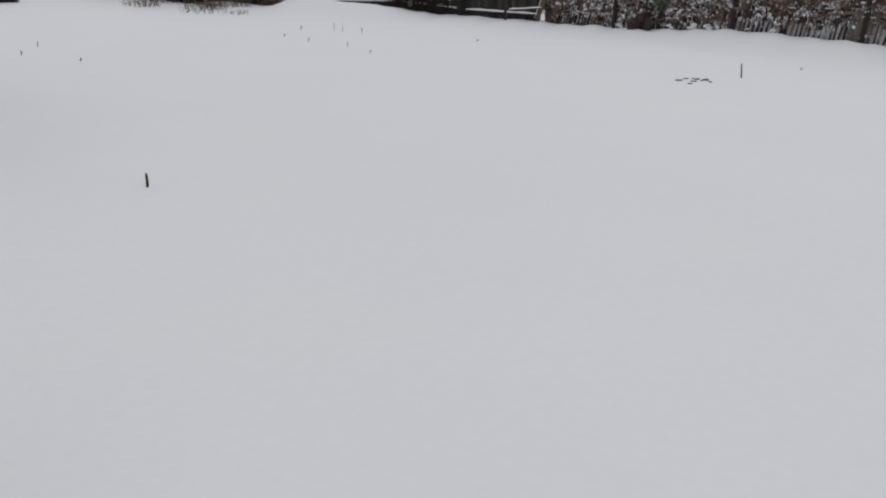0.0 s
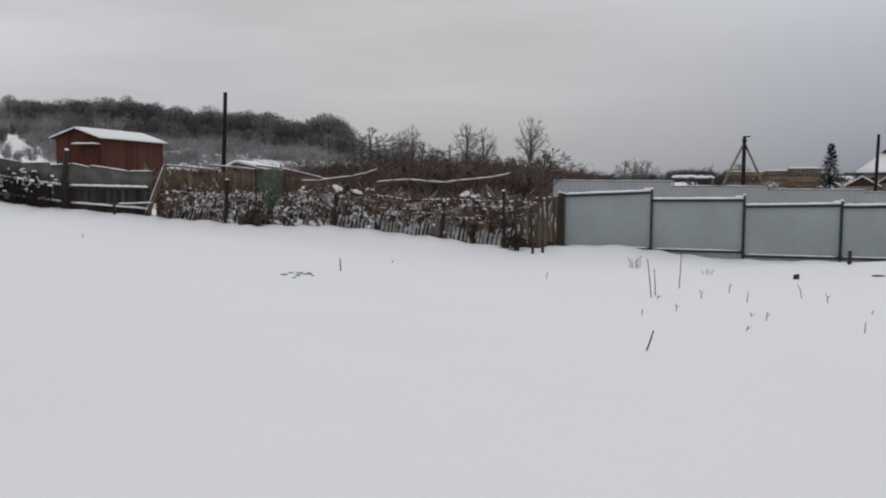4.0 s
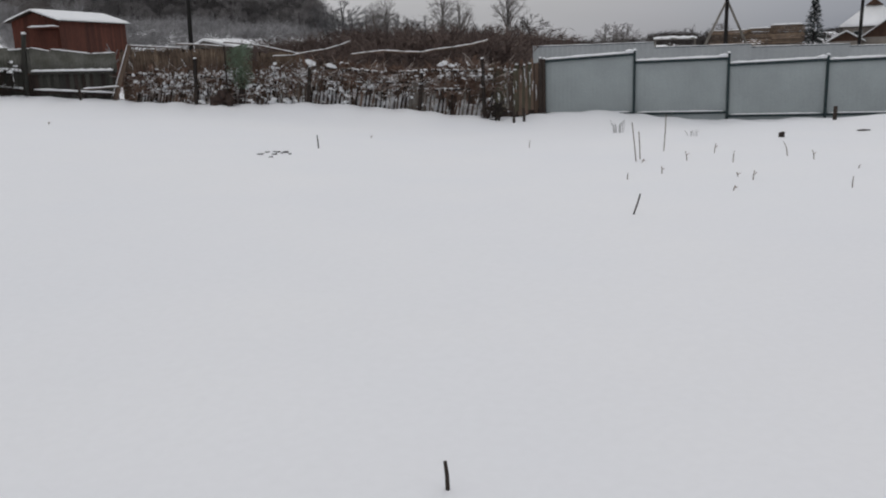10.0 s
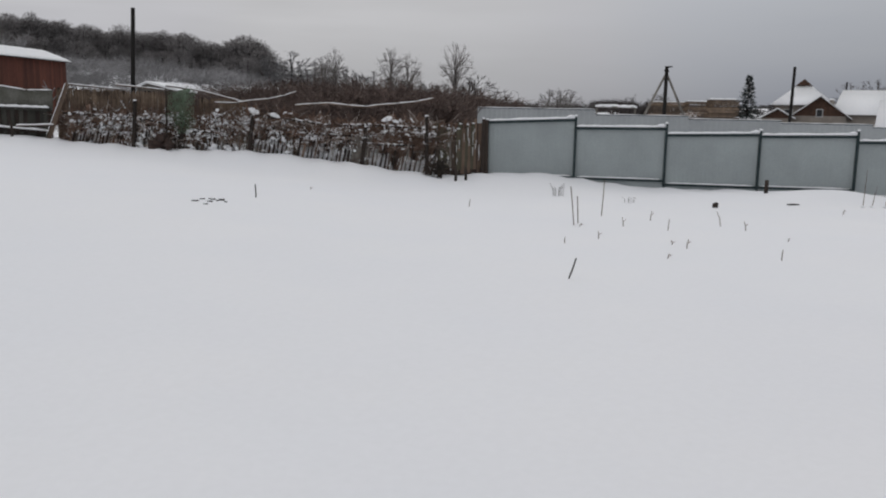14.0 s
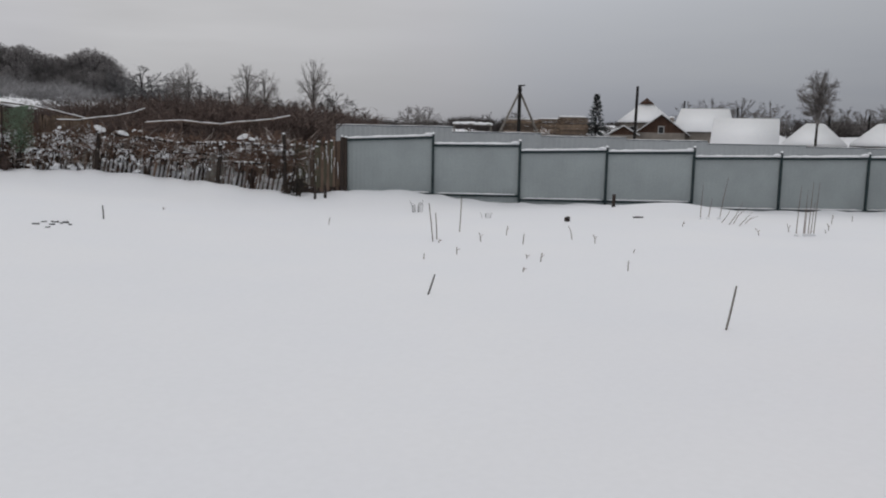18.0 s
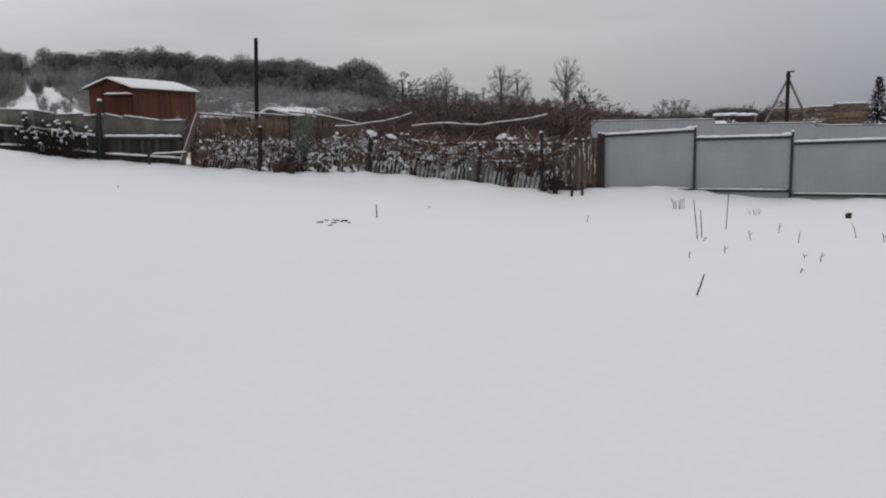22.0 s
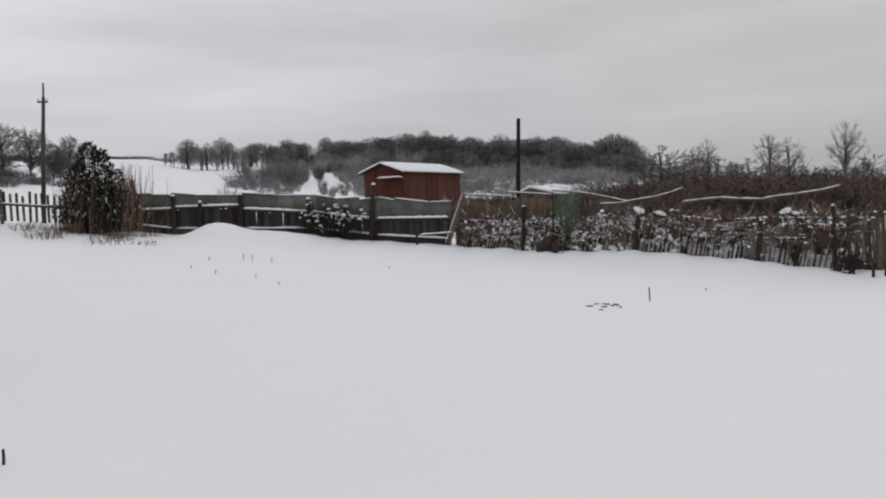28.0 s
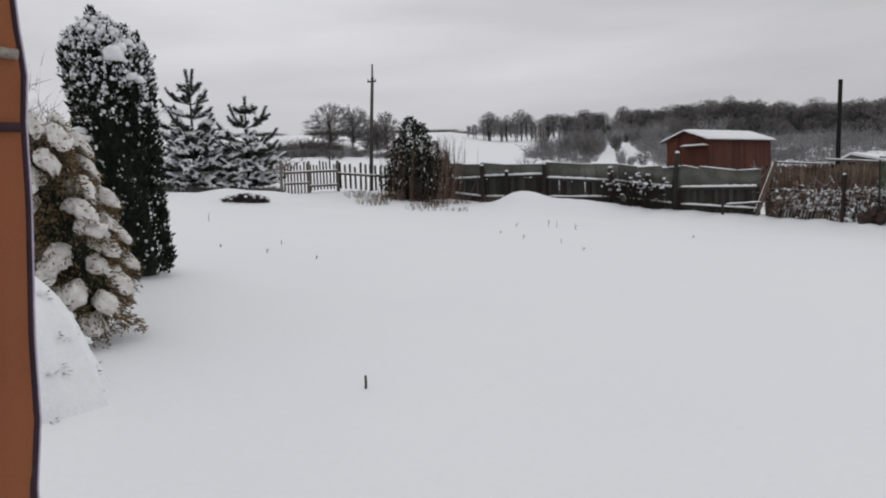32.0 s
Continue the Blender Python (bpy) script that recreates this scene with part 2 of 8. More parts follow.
RED_PLANK = material("red_brown_planks", (0.108, 0.034, 0.021), 0.8, vary=0.25, grain=3.0, fine=30.0, bump=0.4, other=(0.07, 0.022, 0.014), stretch=(1, 1, 0.2), per_object=0.22)
BARK = material("bark", (0.05, 0.043, 0.04), 0.9, vary=0.2, grain=3.0, fine=20.0, bump=0.4)
TWIG = material("bare_twigs", (0.052, 0.045, 0.043), 0.9, vary=0.2, grain=0.6, fine=6.0, bump=0.0, other=(0.075, 0.066, 0.062), islands=0.25)
# twig greys of far trees, lightened to put distance haze in the colour
HAZED_WOOD_TWIG = material("hazed_woodland_twigs", (0.24, 0.228, 0.226), 0.9, vary=0.2, grain=0.3, fine=3.0, bump=0.0, other=(0.16, 0.15, 0.15), islands=0.25, per_object=0.25)
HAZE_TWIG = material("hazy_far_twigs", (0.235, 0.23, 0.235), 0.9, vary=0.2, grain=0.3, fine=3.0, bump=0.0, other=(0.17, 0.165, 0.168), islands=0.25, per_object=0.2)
THICKET = material("wet_thicket_twigs", (0.13, 0.095, 0.082), 0.9, vary=0.2, grain=0.6, fine=6.0, bump=0.0, other=(0.065, 0.05, 0.046), islands=0.3, per_object=0.25)
PALE_TWIG = material("hoary_twigs", (0.17, 0.155, 0.148), 0.9, vary=0.2, grain=0.6, fine=6.0, bump=0.0, other=(0.11, 0.10, 0.095), islands=0.25, per_object=0.2)
HOARY_TWIG = material("frost_covered_twigs", (0.26, 0.24, 0.225), 0.9, vary=0.2, grain=0.6, fine=6.0, bump=0.0, other=(0.15, 0.135, 0.128), islands=0.3, per_object=0.25)
TWIG_RED = material("reddish_twigs", (0.115, 0.08, 0.068), 0.9, vary=0.2, grain=0.6, fine=6.0, bump=0.0, other=(0.135, 0.1, 0.085), islands=0.3)
# pale grey for frost, and on the distant shrubs for painted-in haze
FROST_HAZE_TWIG = material("frosted_hazy_twigs", (0.31, 0.305, 0.31), 0.9, vary=0.2, grain=0.8, fine=6.0, bump=0.0, other=(0.17, 0.165, 0.168), islands=0.35, per_object=0.25)
DRY_VINE = material("dry_vine_stems", (0.19, 0.123, 0.093), 0.9, vary=0.3, grain=3.0, fine=20.0, bump=0.0, other=(0.088, 0.058, 0.045), islands=0.4)
REED = material("dead_reeds", (0.21, 0.155, 0.112), 0.9, vary=0.3, grain=2.5, fine=25.0, bump=0.0, other=(0.075, 0.055, 0.045), islands=0.45)
FROST_VINE = material("frosted_vine_stems", (0.42, 0.375, 0.345), 0.9, vary=0.3, grain=3.0, fine=20.0, bump=0.0, other=(0.26, 0.215, 0.19), islands=0.5)
DRY_GRASS = material("dry_grass", (0.2, 0.15, 0.09), 0.9, vary=0.2, grain=3.0, fine=20.0, bump=0.0, other=(0.1, 0.075, 0.055), islands=0.35)
SPRUCE_NEEDLE = material("spruce_needles", (0.05, 0.062, 0.062), 0.8, vary=0.25, grain=4.0, fine=30.0, bump=0.0, other=(0.085, 0.098, 0.1), islands=0.4)
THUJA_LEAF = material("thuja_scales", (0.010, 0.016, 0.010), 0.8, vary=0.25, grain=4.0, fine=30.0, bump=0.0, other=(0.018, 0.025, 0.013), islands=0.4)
GOLD_LEAF = material("golden_thuja_scales", (0.23, 0.155, 0.08), 0.8, vary=0.25, grain=4.0, fine=30.0, bump=0.0, other=(0.10, 0.072, 0.042), islands=0.4)
PINE_NEEDLE = material("pine_needles", (0.05, 0.062, 0.05), 0.8, vary=0.25, grain=3.0, fine=30.0, bump=0.0, other=(0.085, 0.095, 0.082), islands=0.4)
PINK_WALL = material("pink_render", (0.62, 0.42, 0.41), 0.85, vary=0.03, grain=1.5, fine=80.0, bump=0.25, other=(0.585, 0.39, 0.38), depth=0.004)
PINK_TRIM = material("pink_trim", (0.46, 0.27, 0.275), 0.8, vary=0.04, grain=2.0, fine=80.0, bump=0.2)
ORANGE = material("orange_brown_fabric", (0.30, 0.105, 0.042), 0.75, vary=0.07, grain=2.0, fine=160.0, bump=0.3, other=(0.24, 0.08, 0.033), depth=0.003)
ORANGE_EDGE = material("dark_hem", (0.045, 0.022, 0.03), 0.8, vary=0.2, grain=9.0, bump=0.2)
PIPING = material("pale_piping", (0.5, 0.44, 0.56), 0.8, vary=0.1, grain=20.0, bump=0.1)
CORD = material("cord", (0.35, 0.3, 0.26), 0.9, vary=0.2, grain=40.0, bump=0.2)
BRICK_WALL = material("pale_brick", (0.28, 0.25, 0.22), 0.9, vary=0.12, grain=2.0, fine=14.0, bump=0.2)
BROWN_GABLE = material("brown_gable_boards", (0.09, 0.05, 0.035), 0.85, vary=0.25, grain=2.0, fine=14.0, bump=0.2)
DARK_GLASS = material("dark_window", (0.03, 0.032, 0.035), 0.2, vary=0.1, grain=2.0, bump=0.0)
LUMBER = material("stacked_lumber", (0.21, 0.15, 0.105), 0.85, vary=0.2, grain=3.0, fine=20.0, bump=0.2, other=(0.1, 0.075, 0.058), per_object=0.5)
PALE_METAL = material("galvanised_sheet", (0.45, 0.45, 0.44), 0.5, vary=0.1, grain=3.0, bump=0.1)
GREEN_NET = material("green_net", (0.24, 0.32, 0.235), 0.85, vary=0.25, grain=4.0, fine=60.0, bump=0.2, other=(0.15, 0.185, 0.13))
SILVER_WOOD = material("snowy_plank", (0.23, 0.22, 0.17), 0.9, vary=0.2, grain=5.0, fine=50.0, bump=0.4, other=(0.12, 0.115, 0.085))
SACKING = material("rotten_sacking", (0.07, 0.045, 0.036), 0.9, vary=0.3, grain=8.0, fine=60.0, bump=0.6, other=(0.03, 0.022, 0.02))
RUST = material("rusty_rod", (0.09, 0.035, 0.03), 0.8, vary=0.25, grain=20.0, bump=0.2)


# ---------------------------------------------------------------- mesh helpers
def link(name, bm, mat, parent=None, label="", smooth=False, at=None):
    me = bpy.data.meshes.new(name)
    bm.to_mesh(me)
    bm.free()
    for one in mat if isinstance(mat, (list, tuple)) else (mat,):
        me.materials.append(one)
    if smooth:
        me.polygons.foreach_set("use_smooth", [True] * len(me.polygons))
    ob = new(name, me)
    if parent:
        ob.parent = parent
    if at is not None:
        ob.matrix_basis = at
    if label:
        ob["label"] = label
    return ob


def part(name, bm, mat, parent, label="", smooth=False, at=None):
    """One mesh object under a thing or under a part."""
    return link(name, bm, mat, parent, label, smooth, at)


def raw(name, verts, faces, mat, parent=None, smooth=False):
    me = bpy.data.meshes.new(name)
    me.from_pydata(verts, [], faces)
    me.materials.append(mat)
    if smooth:
        me.polygons.foreach_set("use_smooth", [True] * len(me.polygons))
    ob = new(name, me)
    if parent:
        ob.parent = parent
    return ob


def thing(name, at, label, category, group="", kind="", turn=0.0):
    ob = new(name)
    ob.empty_display_size = 0.2
    ob.matrix_basis = Matrix.Translation(at) @ Matrix.Rotation(radians(turn), 4, "Z")
    return tagged(ob, label, category, group, kind)


def add_box(bm, lo, hi, m=None):
    """A box between two corners, turned by m."""
    vs = [Vector((x, y, z)) for x in (lo[0], hi[0]) for y in (lo[1], hi[1]) for z in (lo[2], hi[2])]
    vs = [bm.verts.new(m @ v if m else v) for v in vs]
    for f in ((0, 1, 3, 2), (4, 6, 7, 5), (0, 4, 5, 1), (2, 3, 7, 6), (0, 2, 6, 4), (1, 5, 7, 3)):
        bm.faces.new([vs[i] for i in f])
    return vs


def add_beam(bm, a, b, wide, deep, up=Vector((0, 0, 1)), taper=1.0, jag=0.0, rnd=random):
    """A board from a to b with a cross section wide x deep."""
    a, b = Vector(a), Vector(b)
    d = (b - a).normalized()
    s = d.cross(up)
    if s.length < 1e-4:
        s = d.cross(Vector((1, 0, 0)))
    s.normalize()
    t = s.cross(d)
    ring = []
    for p, k in ((a, 1.0), (b, taper)):
        for u, v in ((-1, -1), (1, -1), (1, 1), (-1, 1)):
            ring.append(bm.verts.new(p + s * (u * wide / 2 * k) + t * (v * deep / 2 * k) + d * (rnd.uniform(-jag, jag) if jag else 0)))
    for f in ((3, 2, 1, 0), (4, 5, 6, 7), (0, 1, 5, 4), (1, 2, 6, 5), (2, 3, 7, 6), (3, 0, 4, 7)):
        bm.faces.new([ring[i] for i in f])


def add_tube(bm, pts, radii, sides=6, caps=True):
    """A tapered tube along points."""
    rings = []
    n = len(pts)
    pts = [Vector(p) for p in pts]
    for i, p in enumerate(pts):
        d = pts[min(i + 1, n - 1)] - pts[max(i - 1, 0)]
        d = d.normalized() if d.length > 1e-9 else Vector((0, 0, 1))
        s = d.cross(Vector((0.31, 0.94, 0.17)))
        if s.length < 0.05:
            s = d.cross(Vector((1, 0, 0)))
        s.normalize()
        t = d.cross(s)
        rings.append([bm.verts.new(p + (s * math.cos(2 * math.pi * k / sides) + t * math.sin(2 * math.pi * k / sides)) * radii[i]) for k in range(sides)])
    for a, b in zip(rings, rings[1:]):
        for k in range(sides):
            bm.faces.new((a[k], a[(k + 1) % sides], b[(k + 1) % sides], b[k]))
    if caps and sides > 2:
        bm.faces.new(rings[0][::-1])
        bm.faces.new(rings[-1])


def add_lump(bm, centre, size, rnd, rough=0.25, rings=5, seg=8, flat=0.0):
    """A rounded uneven lump; flat: how much of the underside is cut away."""
    cx, cy, cz = centre
    ph = [rnd.uniform(0, 6.28) for _ in range(4)]
    grid = []
    for i in range(rings + 1):
        th = math.pi * i / rings
        row = []
        for k in range(seg):
            a = 2 * math.pi * k / seg
            r = 1 + rough * (0.5 * math.sin(2 * a + ph[0]) + 0.5 * math.sin(3 * a + 2 * th + ph[1])) * math.sin(th) + rough * 0.4 * math.sin(5 * th + ph[2])
            z = math.cos(th) * r
            if z < -1 + flat:
                z = -1 + flat
            row.append((cx + size[0] * r * math.sin(th) * math.cos(a), cy + size[1] * r * math.sin(th) * math.sin(a), cz + size[2] * z))
        grid.append(row)
    top, bottom = bm.verts.new(grid[0][0]), bm.verts.new(grid[-1][0])
    mid = [[bm.verts.new(p) for p in row] for row in grid[1:-1]]
    for k in range(seg):
        n = (k + 1) % seg
        bm.faces.new((top, mid[0][k], mid[0][n]))
        bm.faces.new((bottom, mid[-1][n], mid[-1][k]))
        for a, b in zip(mid, mid[1:]):
            bm.faces.new((a[k], b[k], b[n], a[n]))


def add_cap(bm, a, b, wide, high, rnd, n=8):
    """A rounded ridge of snow lying along the line from a to b."""
    a, b = Vector(a), Vector(b)
    d = (b - a).normalized()
    s = Vector((d.y, -d.x, 0)).normalized()
    rings = []
    for i in range(n + 1):
        p = a.lerp(b, i / n)
        k = (0.55 if i in (0, n) else 1.0) * rnd.uniform(0.75, 1.2)
        w, h = wide / 2 * rnd.uniform(0.85, 1.1), high * k
        rings.append([bm.verts.new(p + s * (w * u) + Vector((0, 0, h * v))) for u, v in ((-1, -0.05), (-0.85, 0.55), (-0.3, 1.0), (0.35, 0.95), (0.9, 0.5), (1, -0.05))])
    for r, q in zip(rings, rings[1:]):
        for k in range(6):
            bm.faces.new((r[k], r[(k + 1) % 6], q[(k + 1) % 6], q[k]))
    bm.faces.new(rings[0][::-1])
    bm.faces.new(rings[-1])

# ---------------------------------------------------------------- ground: one sheet of snow out to the horizon
RIDGE = ((-180, 0.0), (-60, 0.3), (-43, 0.3), (-25, 0.3), (-8, 0.15), (3, 0.3), (10, 1.0), (12, 1.3), (16, 1.75), (20, 1.95), (30, 2.4), (34, 2.75), (36, 2.95), (38, 3.0), (41, 3.45), (53, 3.75), (70, 3.4), (110, 0.6), (180, 0.0))
BUMPS = (  # x, y, height, spread along x, spread along y
    (-15.45, 21.0, 0.53, 0.85, 0.85), (-14.1, 21.9, 0.28, 1.0, 0.8),
    (-21.60, 14.75, 0.28, 0.85, 0.85), (-20.85, 15.85, 0.25, 0.85, 0.85), (-20.15, 18.68, 0.25, 2.0, 2.0), (-23.06, 14.53, 0.12, 1.4, 1.2),
    (10.6, 20.6, 0.30, 1.6, 1.0), (7.8, 21.0, 0.10, 1.5, 1.2), (3.6, 23.8, 0.29, 2.0, 1.6), (-3.0, 23.9, 0.39, 4.0, 1.5), (-8.6, 23.9, 0.10, 2.2, 1.4),
    (-14.3, 23.1, 0.17, 1.4, 1.2), (-11.6, 23.8, 0.10, 2.0, 1.3), (-11.20, 6.36, 0.20, 1.5, 1.5), (8.4, 6.2, 0.11, 1.3, 1.1),
    (13.5, 21.4, -0.08, 3.0, 1.5), (17.8, 17.6, 0.16, 1.6, 1.4),
    (2.0, 9.0, 0.04, 2.5, 3.0), (-5.0, 12.0, -0.05, 3.0, 3.0), (7.0, 13.0, 0.05, 2.5, 2.0), (-7.80, 3.16, 0.05, 0.9, 0.9),
)
TRACK = ((3.39, 1.85), (3.71, 2.24), (4.0, 2.5), (4.39, 2.85), (4.75, 3.2), (5.04, 3.47), (5.33, 3.79), (5.67, 4.17), (6.14, 4.51), (6.65, 4.79), (7.12, 5.01))


def ground_height(x, y):
    x, y = np.asarray(x, float), np.asarray(y, float)
    z = 0.0965 * ((np.sqrt(x * x + 2) - x) / 2 - 0.35)
    for bx, by, h, sx, sy in BUMPS:
        z = z + h * np.exp(-(((x - bx) / sx) ** 2) - ((y - by) / sy) ** 2)
    z = z + 0.022 * np.sin(0.9 * x + 0.5 * y) * np.sin(0.7 * y - 0.35 * x + 1.0) + 0.009 * np.sin(2.3 * x - 1.1 * y + 2) * np.sin(1.9 * y + 0.8 * x)
    # the lawn dips a little towards the evergreens
    reach = np.hypot(x, y)
    turn = np.degrees(np.arctan2(-x, np.where(reach > 0, y, 1.0)))
    u, v = np.clip((turn - 10) / 32, 0, 1), np.clip((reach - 0.8) / 2.5, 0, 1)
    w = np.clip((150 - turn) / 40, 0, 1)
    z = z - np.clip(0.30 - 0.0103 * reach, 0, 1) * u * u * (3 - 2 * u) * v * v * (3 - 2 * v) * w
    # small drifts along the fences
    line = np.interp(x, (-20.5, -15.0, -9.0, 2.4, 18.9, 19.3), (20.3, 22.9, 24.0, 24.2, 20.65, 17.5))
    band = np.exp(-(((y - line + 0.5) / 0.9) ** 2)) * (np.abs(x) < 21)
    z = z + band * (0.025 * np.sin(3.7 * x + 1.3 * np.sin(1.7 * x)) + 0.03 * np.sin(7.9 * x + 2.0 * y) * np.sin(0.9 * x) + 0.01)
    z = z + 0.012 * np.sin(1.6 * x + 0.7 * np.sin(0.8 * y)) * np.sin(1.25 * y + 0.9) * (np.hypot(x, y) < 40)
    # trodden steps towards the ladder
    for i, (tx, ty) in enumerate(TRACK):
        side = 0.1 if i % 2 else -0.1
        px, py = tx - side * 0.5, ty + side * 0.8
        d2 = ((x - px) / 0.2) ** 2 + ((y - py) / 0.15) ** 2
        z = z - 0.08 * np.exp(-(d2**1.5)) + 0.02 * np.exp(-((np.sqrt(d2) - 1.6) ** 2) * 3)
    near = np.full(np.shape(x), 99.0)
    for (ax, ay), (bx, by) in zip(TRACK, TRACK[1:]):
        k = np.clip(((x - ax) * (bx - ax) + (y - ay) * (by - ay)) / ((bx - ax) ** 2 + (by - ay) ** 2), 0, 1)
        near = np.minimum(near, np.hypot(x - ax - k * (bx - ax), y - ay - k * (by - ay)))
    z = z - 0.11 * np.exp(-((near / (0.14 + 0.04 * np.sin(9 * x + 4 * y))) ** 4)) + 0.02 * np.exp(-(((near - 0.34) / 0.12) ** 2))
    r = np.hypot(x, y)
    az = np.degrees(np.arctan2(-x, y))
    top = np.interp(az, [a for a, _ in RIDGE], [b for _, b in RIDGE])
    k = np.clip((r - 34) / 230, 0, 1)
    far = 2 + 264 * np.tan(np.radians(top))
    s = k * k * (3 - 2 * k)
    clipped = np.clip(z, -1, 2.6)
    z = np.where(r > 34, clipped * (1 - s) + far * s, z)
    return z + np.where(r > 40, 0.35 * np.sin(az * 0.21 + r * 0.03) * np.clip((r - 40) / 100, 0, 1), 0)


def gz(x, y):
    return float(ground_height(x, y))


def build_ground():
    radii = [0.0] + list(np.arange(0.6, 10.5, 0.11)) + list(np.arange(10.6, 17, 0.25)) + list(np.arange(17, 26, 0.16)) + list(np.arange(26.2, 30, 0.4)) + list(np.geomspace(30.5, 300, 40)) + [500, 900, 1600, 2800]
    seg = 720
    ang = np.linspace(0, 2 * np.pi, seg, endpoint=False)
    verts = [(0.0, 0.0, gz(0, 0))]
    for r in radii[1:]:
        x, y = r * np.cos(ang), r * np.sin(ang)
        z = ground_height(x, y)
        if r > 300:
            z = z - (r - 300) * 0.01
        verts += list(zip(x.tolist(), y.tolist(), z.tolist()))
    faces = [(0, 1 + k, 1 + (k + 1) % seg) for k in range(seg)]
    for i in range(len(radii) - 2):
        a, b = 1 + i * seg, 1 + (i + 1) * seg
        faces += [(a + k, b + k, b + (k + 1) % seg, a + (k + 1) % seg) for k in range(seg)]
    ob = raw("ground", verts, faces, SNOW, smooth=True)
    return tagged(ob, "smooth undisturbed deep snow over a sloping garden and far fields", "snow", kind="structure")


build_ground()

# ---------------------------------------------------------------- metal fences
def add_corrugated(bm, a, b, z0a, z0b, z1a, z1b, pitch=0.115, deep=0.003):
    """A ribbed sheet standing between a and b (plan), from z0 to z1 at either end."""
    a, b = Vector((*a, 0)), Vector((*b, 0))
    length = (b - a).length
    d = (b - a) / length
    n = Vector((d.y, -d.x, 0))
    ribs = max(2, int(length / pitch))
    marks = []
    for i in range(ribs):
        for u, v in ((0.0, 0), (0.42, 0), (0.52, 1), (0.9, 1)):
            marks.append(((i + u) / ribs, v))
    marks.append((1.0, 0))
    pairs = []
    for k, v in marks:
        p = a.lerp(b, k) + n * (v * deep)
        pairs.append((bm.verts.new((p.x, p.y, z0a + (z0b - z0a) * k)), bm.verts.new((p.x, p.y, z1a + (z1b - z1a) * k))))
    for p, q in zip(pairs, pairs[1:]):
        bm.faces.new((p[0], q[0], q[1], p[1]))


FENCE = [(2.36 + 2.367 * i, 24.2 - 0.51 * i) for i in range(8)]
POST_TOP = (1.72, 1.87, 1.72, 1.59, 1.63, 1.53, 1.54, 1.62)
RAILS = ((1.72, 1.83, 0.23), (1.61, 1.64, 0.21), (1.47, 1.53, 0.11), (1.49, 1.54, 0.11), (1.39, 1.43, -0.05), (1.42, 1.47, -0.04), (1.46, 1.49, -0.03))


def build_metal_fence():
    rnd = random.Random(3)
    fence = thing("metal_fence", (*FENCE[0], 0.0), "blue-grey ribbed sheet-metal fence with dark green posts, snow on the rails", "fence")
    ox, oy = FENCE[0]
    loc = [(x - ox, y - oy) for x, y in FENCE]
    for i, (a, b) in enumerate(zip(loc, loc[1:])):
        za, zb, low = RAILS[i]
        bm = bmesh.new()
        add_corrugated(bm, a, b, low - 0.35, low - 0.35, za - 0.01, zb - 0.01)
        part("panel", bm, SHEET, fence)
        out = Vector((loc[1][1] - loc[0][1], -(loc[1][0] - loc[0][0]), 0)).normalized() * 0.035
        pa, pb = Vector((*a, 0)) + out, Vector((*b, 0)) + out
        for za_, zb_, high in ((za - 0.035, zb - 0.035, 0.075), (low - 0.005, low - 0.005, 0.065)):
            bm = bmesh.new()
            add_beam(bm, pa + Vector((0, 0, za_ - 0.02)), pb + Vector((0, 0, zb_ - 0.02)), 0.04, high)
            part("rail", bm, GREEN_STEEL, fence, "dark green painted steel rail")
        bm = bmesh.new()
        add_cap(bm, pa + Vector((0, 0.012, za - 0.016)), pb + Vector((0, 0.012, zb - 0.016)), 0.06, 0.055, rnd, 14)
        # snow banked against the higher post
        add_lump(bm, pb + Vector((0, 0, zb + 0.02)) - Vector((0.12, 0, 0)), (0.16, 0.04, 0.06), rnd, flat=0.8)
        part("snow_cap", bm, SNOW_CLUMP, fence, "ridge of snow", True)
        bm = bmesh.new()
        add_cap(bm, pa + Vector((0.1, 0.005, low + 0.01)), pb + Vector((-0.1, 0.005, low + 0.01)), 0.045, 0.03, rnd, 12)
        part("snow_cap", bm, SNOW_CLUMP, fence, "thin ridge of snow", True)
    for i, (x, y) in enumerate(loc):
        bm = bmesh.new()
        add_box(bm, (x - 0.03, y - 0.075, -0.6), (x + 0.03, y - 0.015, POST_TOP[i]))
        bmesh.ops.bevel(bm, geom=[e for e in bm.edges], offset=0.006, segments=1, affect="EDGES")
        part("post", bm, GREEN_STEEL, fence, "square dark green steel post")
        bm = bmesh.new()
        add_lump(bm, (x, y - 0.045, POST_TOP[i] + 0.015), (0.045, 0.045, 0.04), rnd, flat=0.7)
        part("snow_cap", bm, SNOW_CLUMP, fence, "cap of snow", True)
    return fence


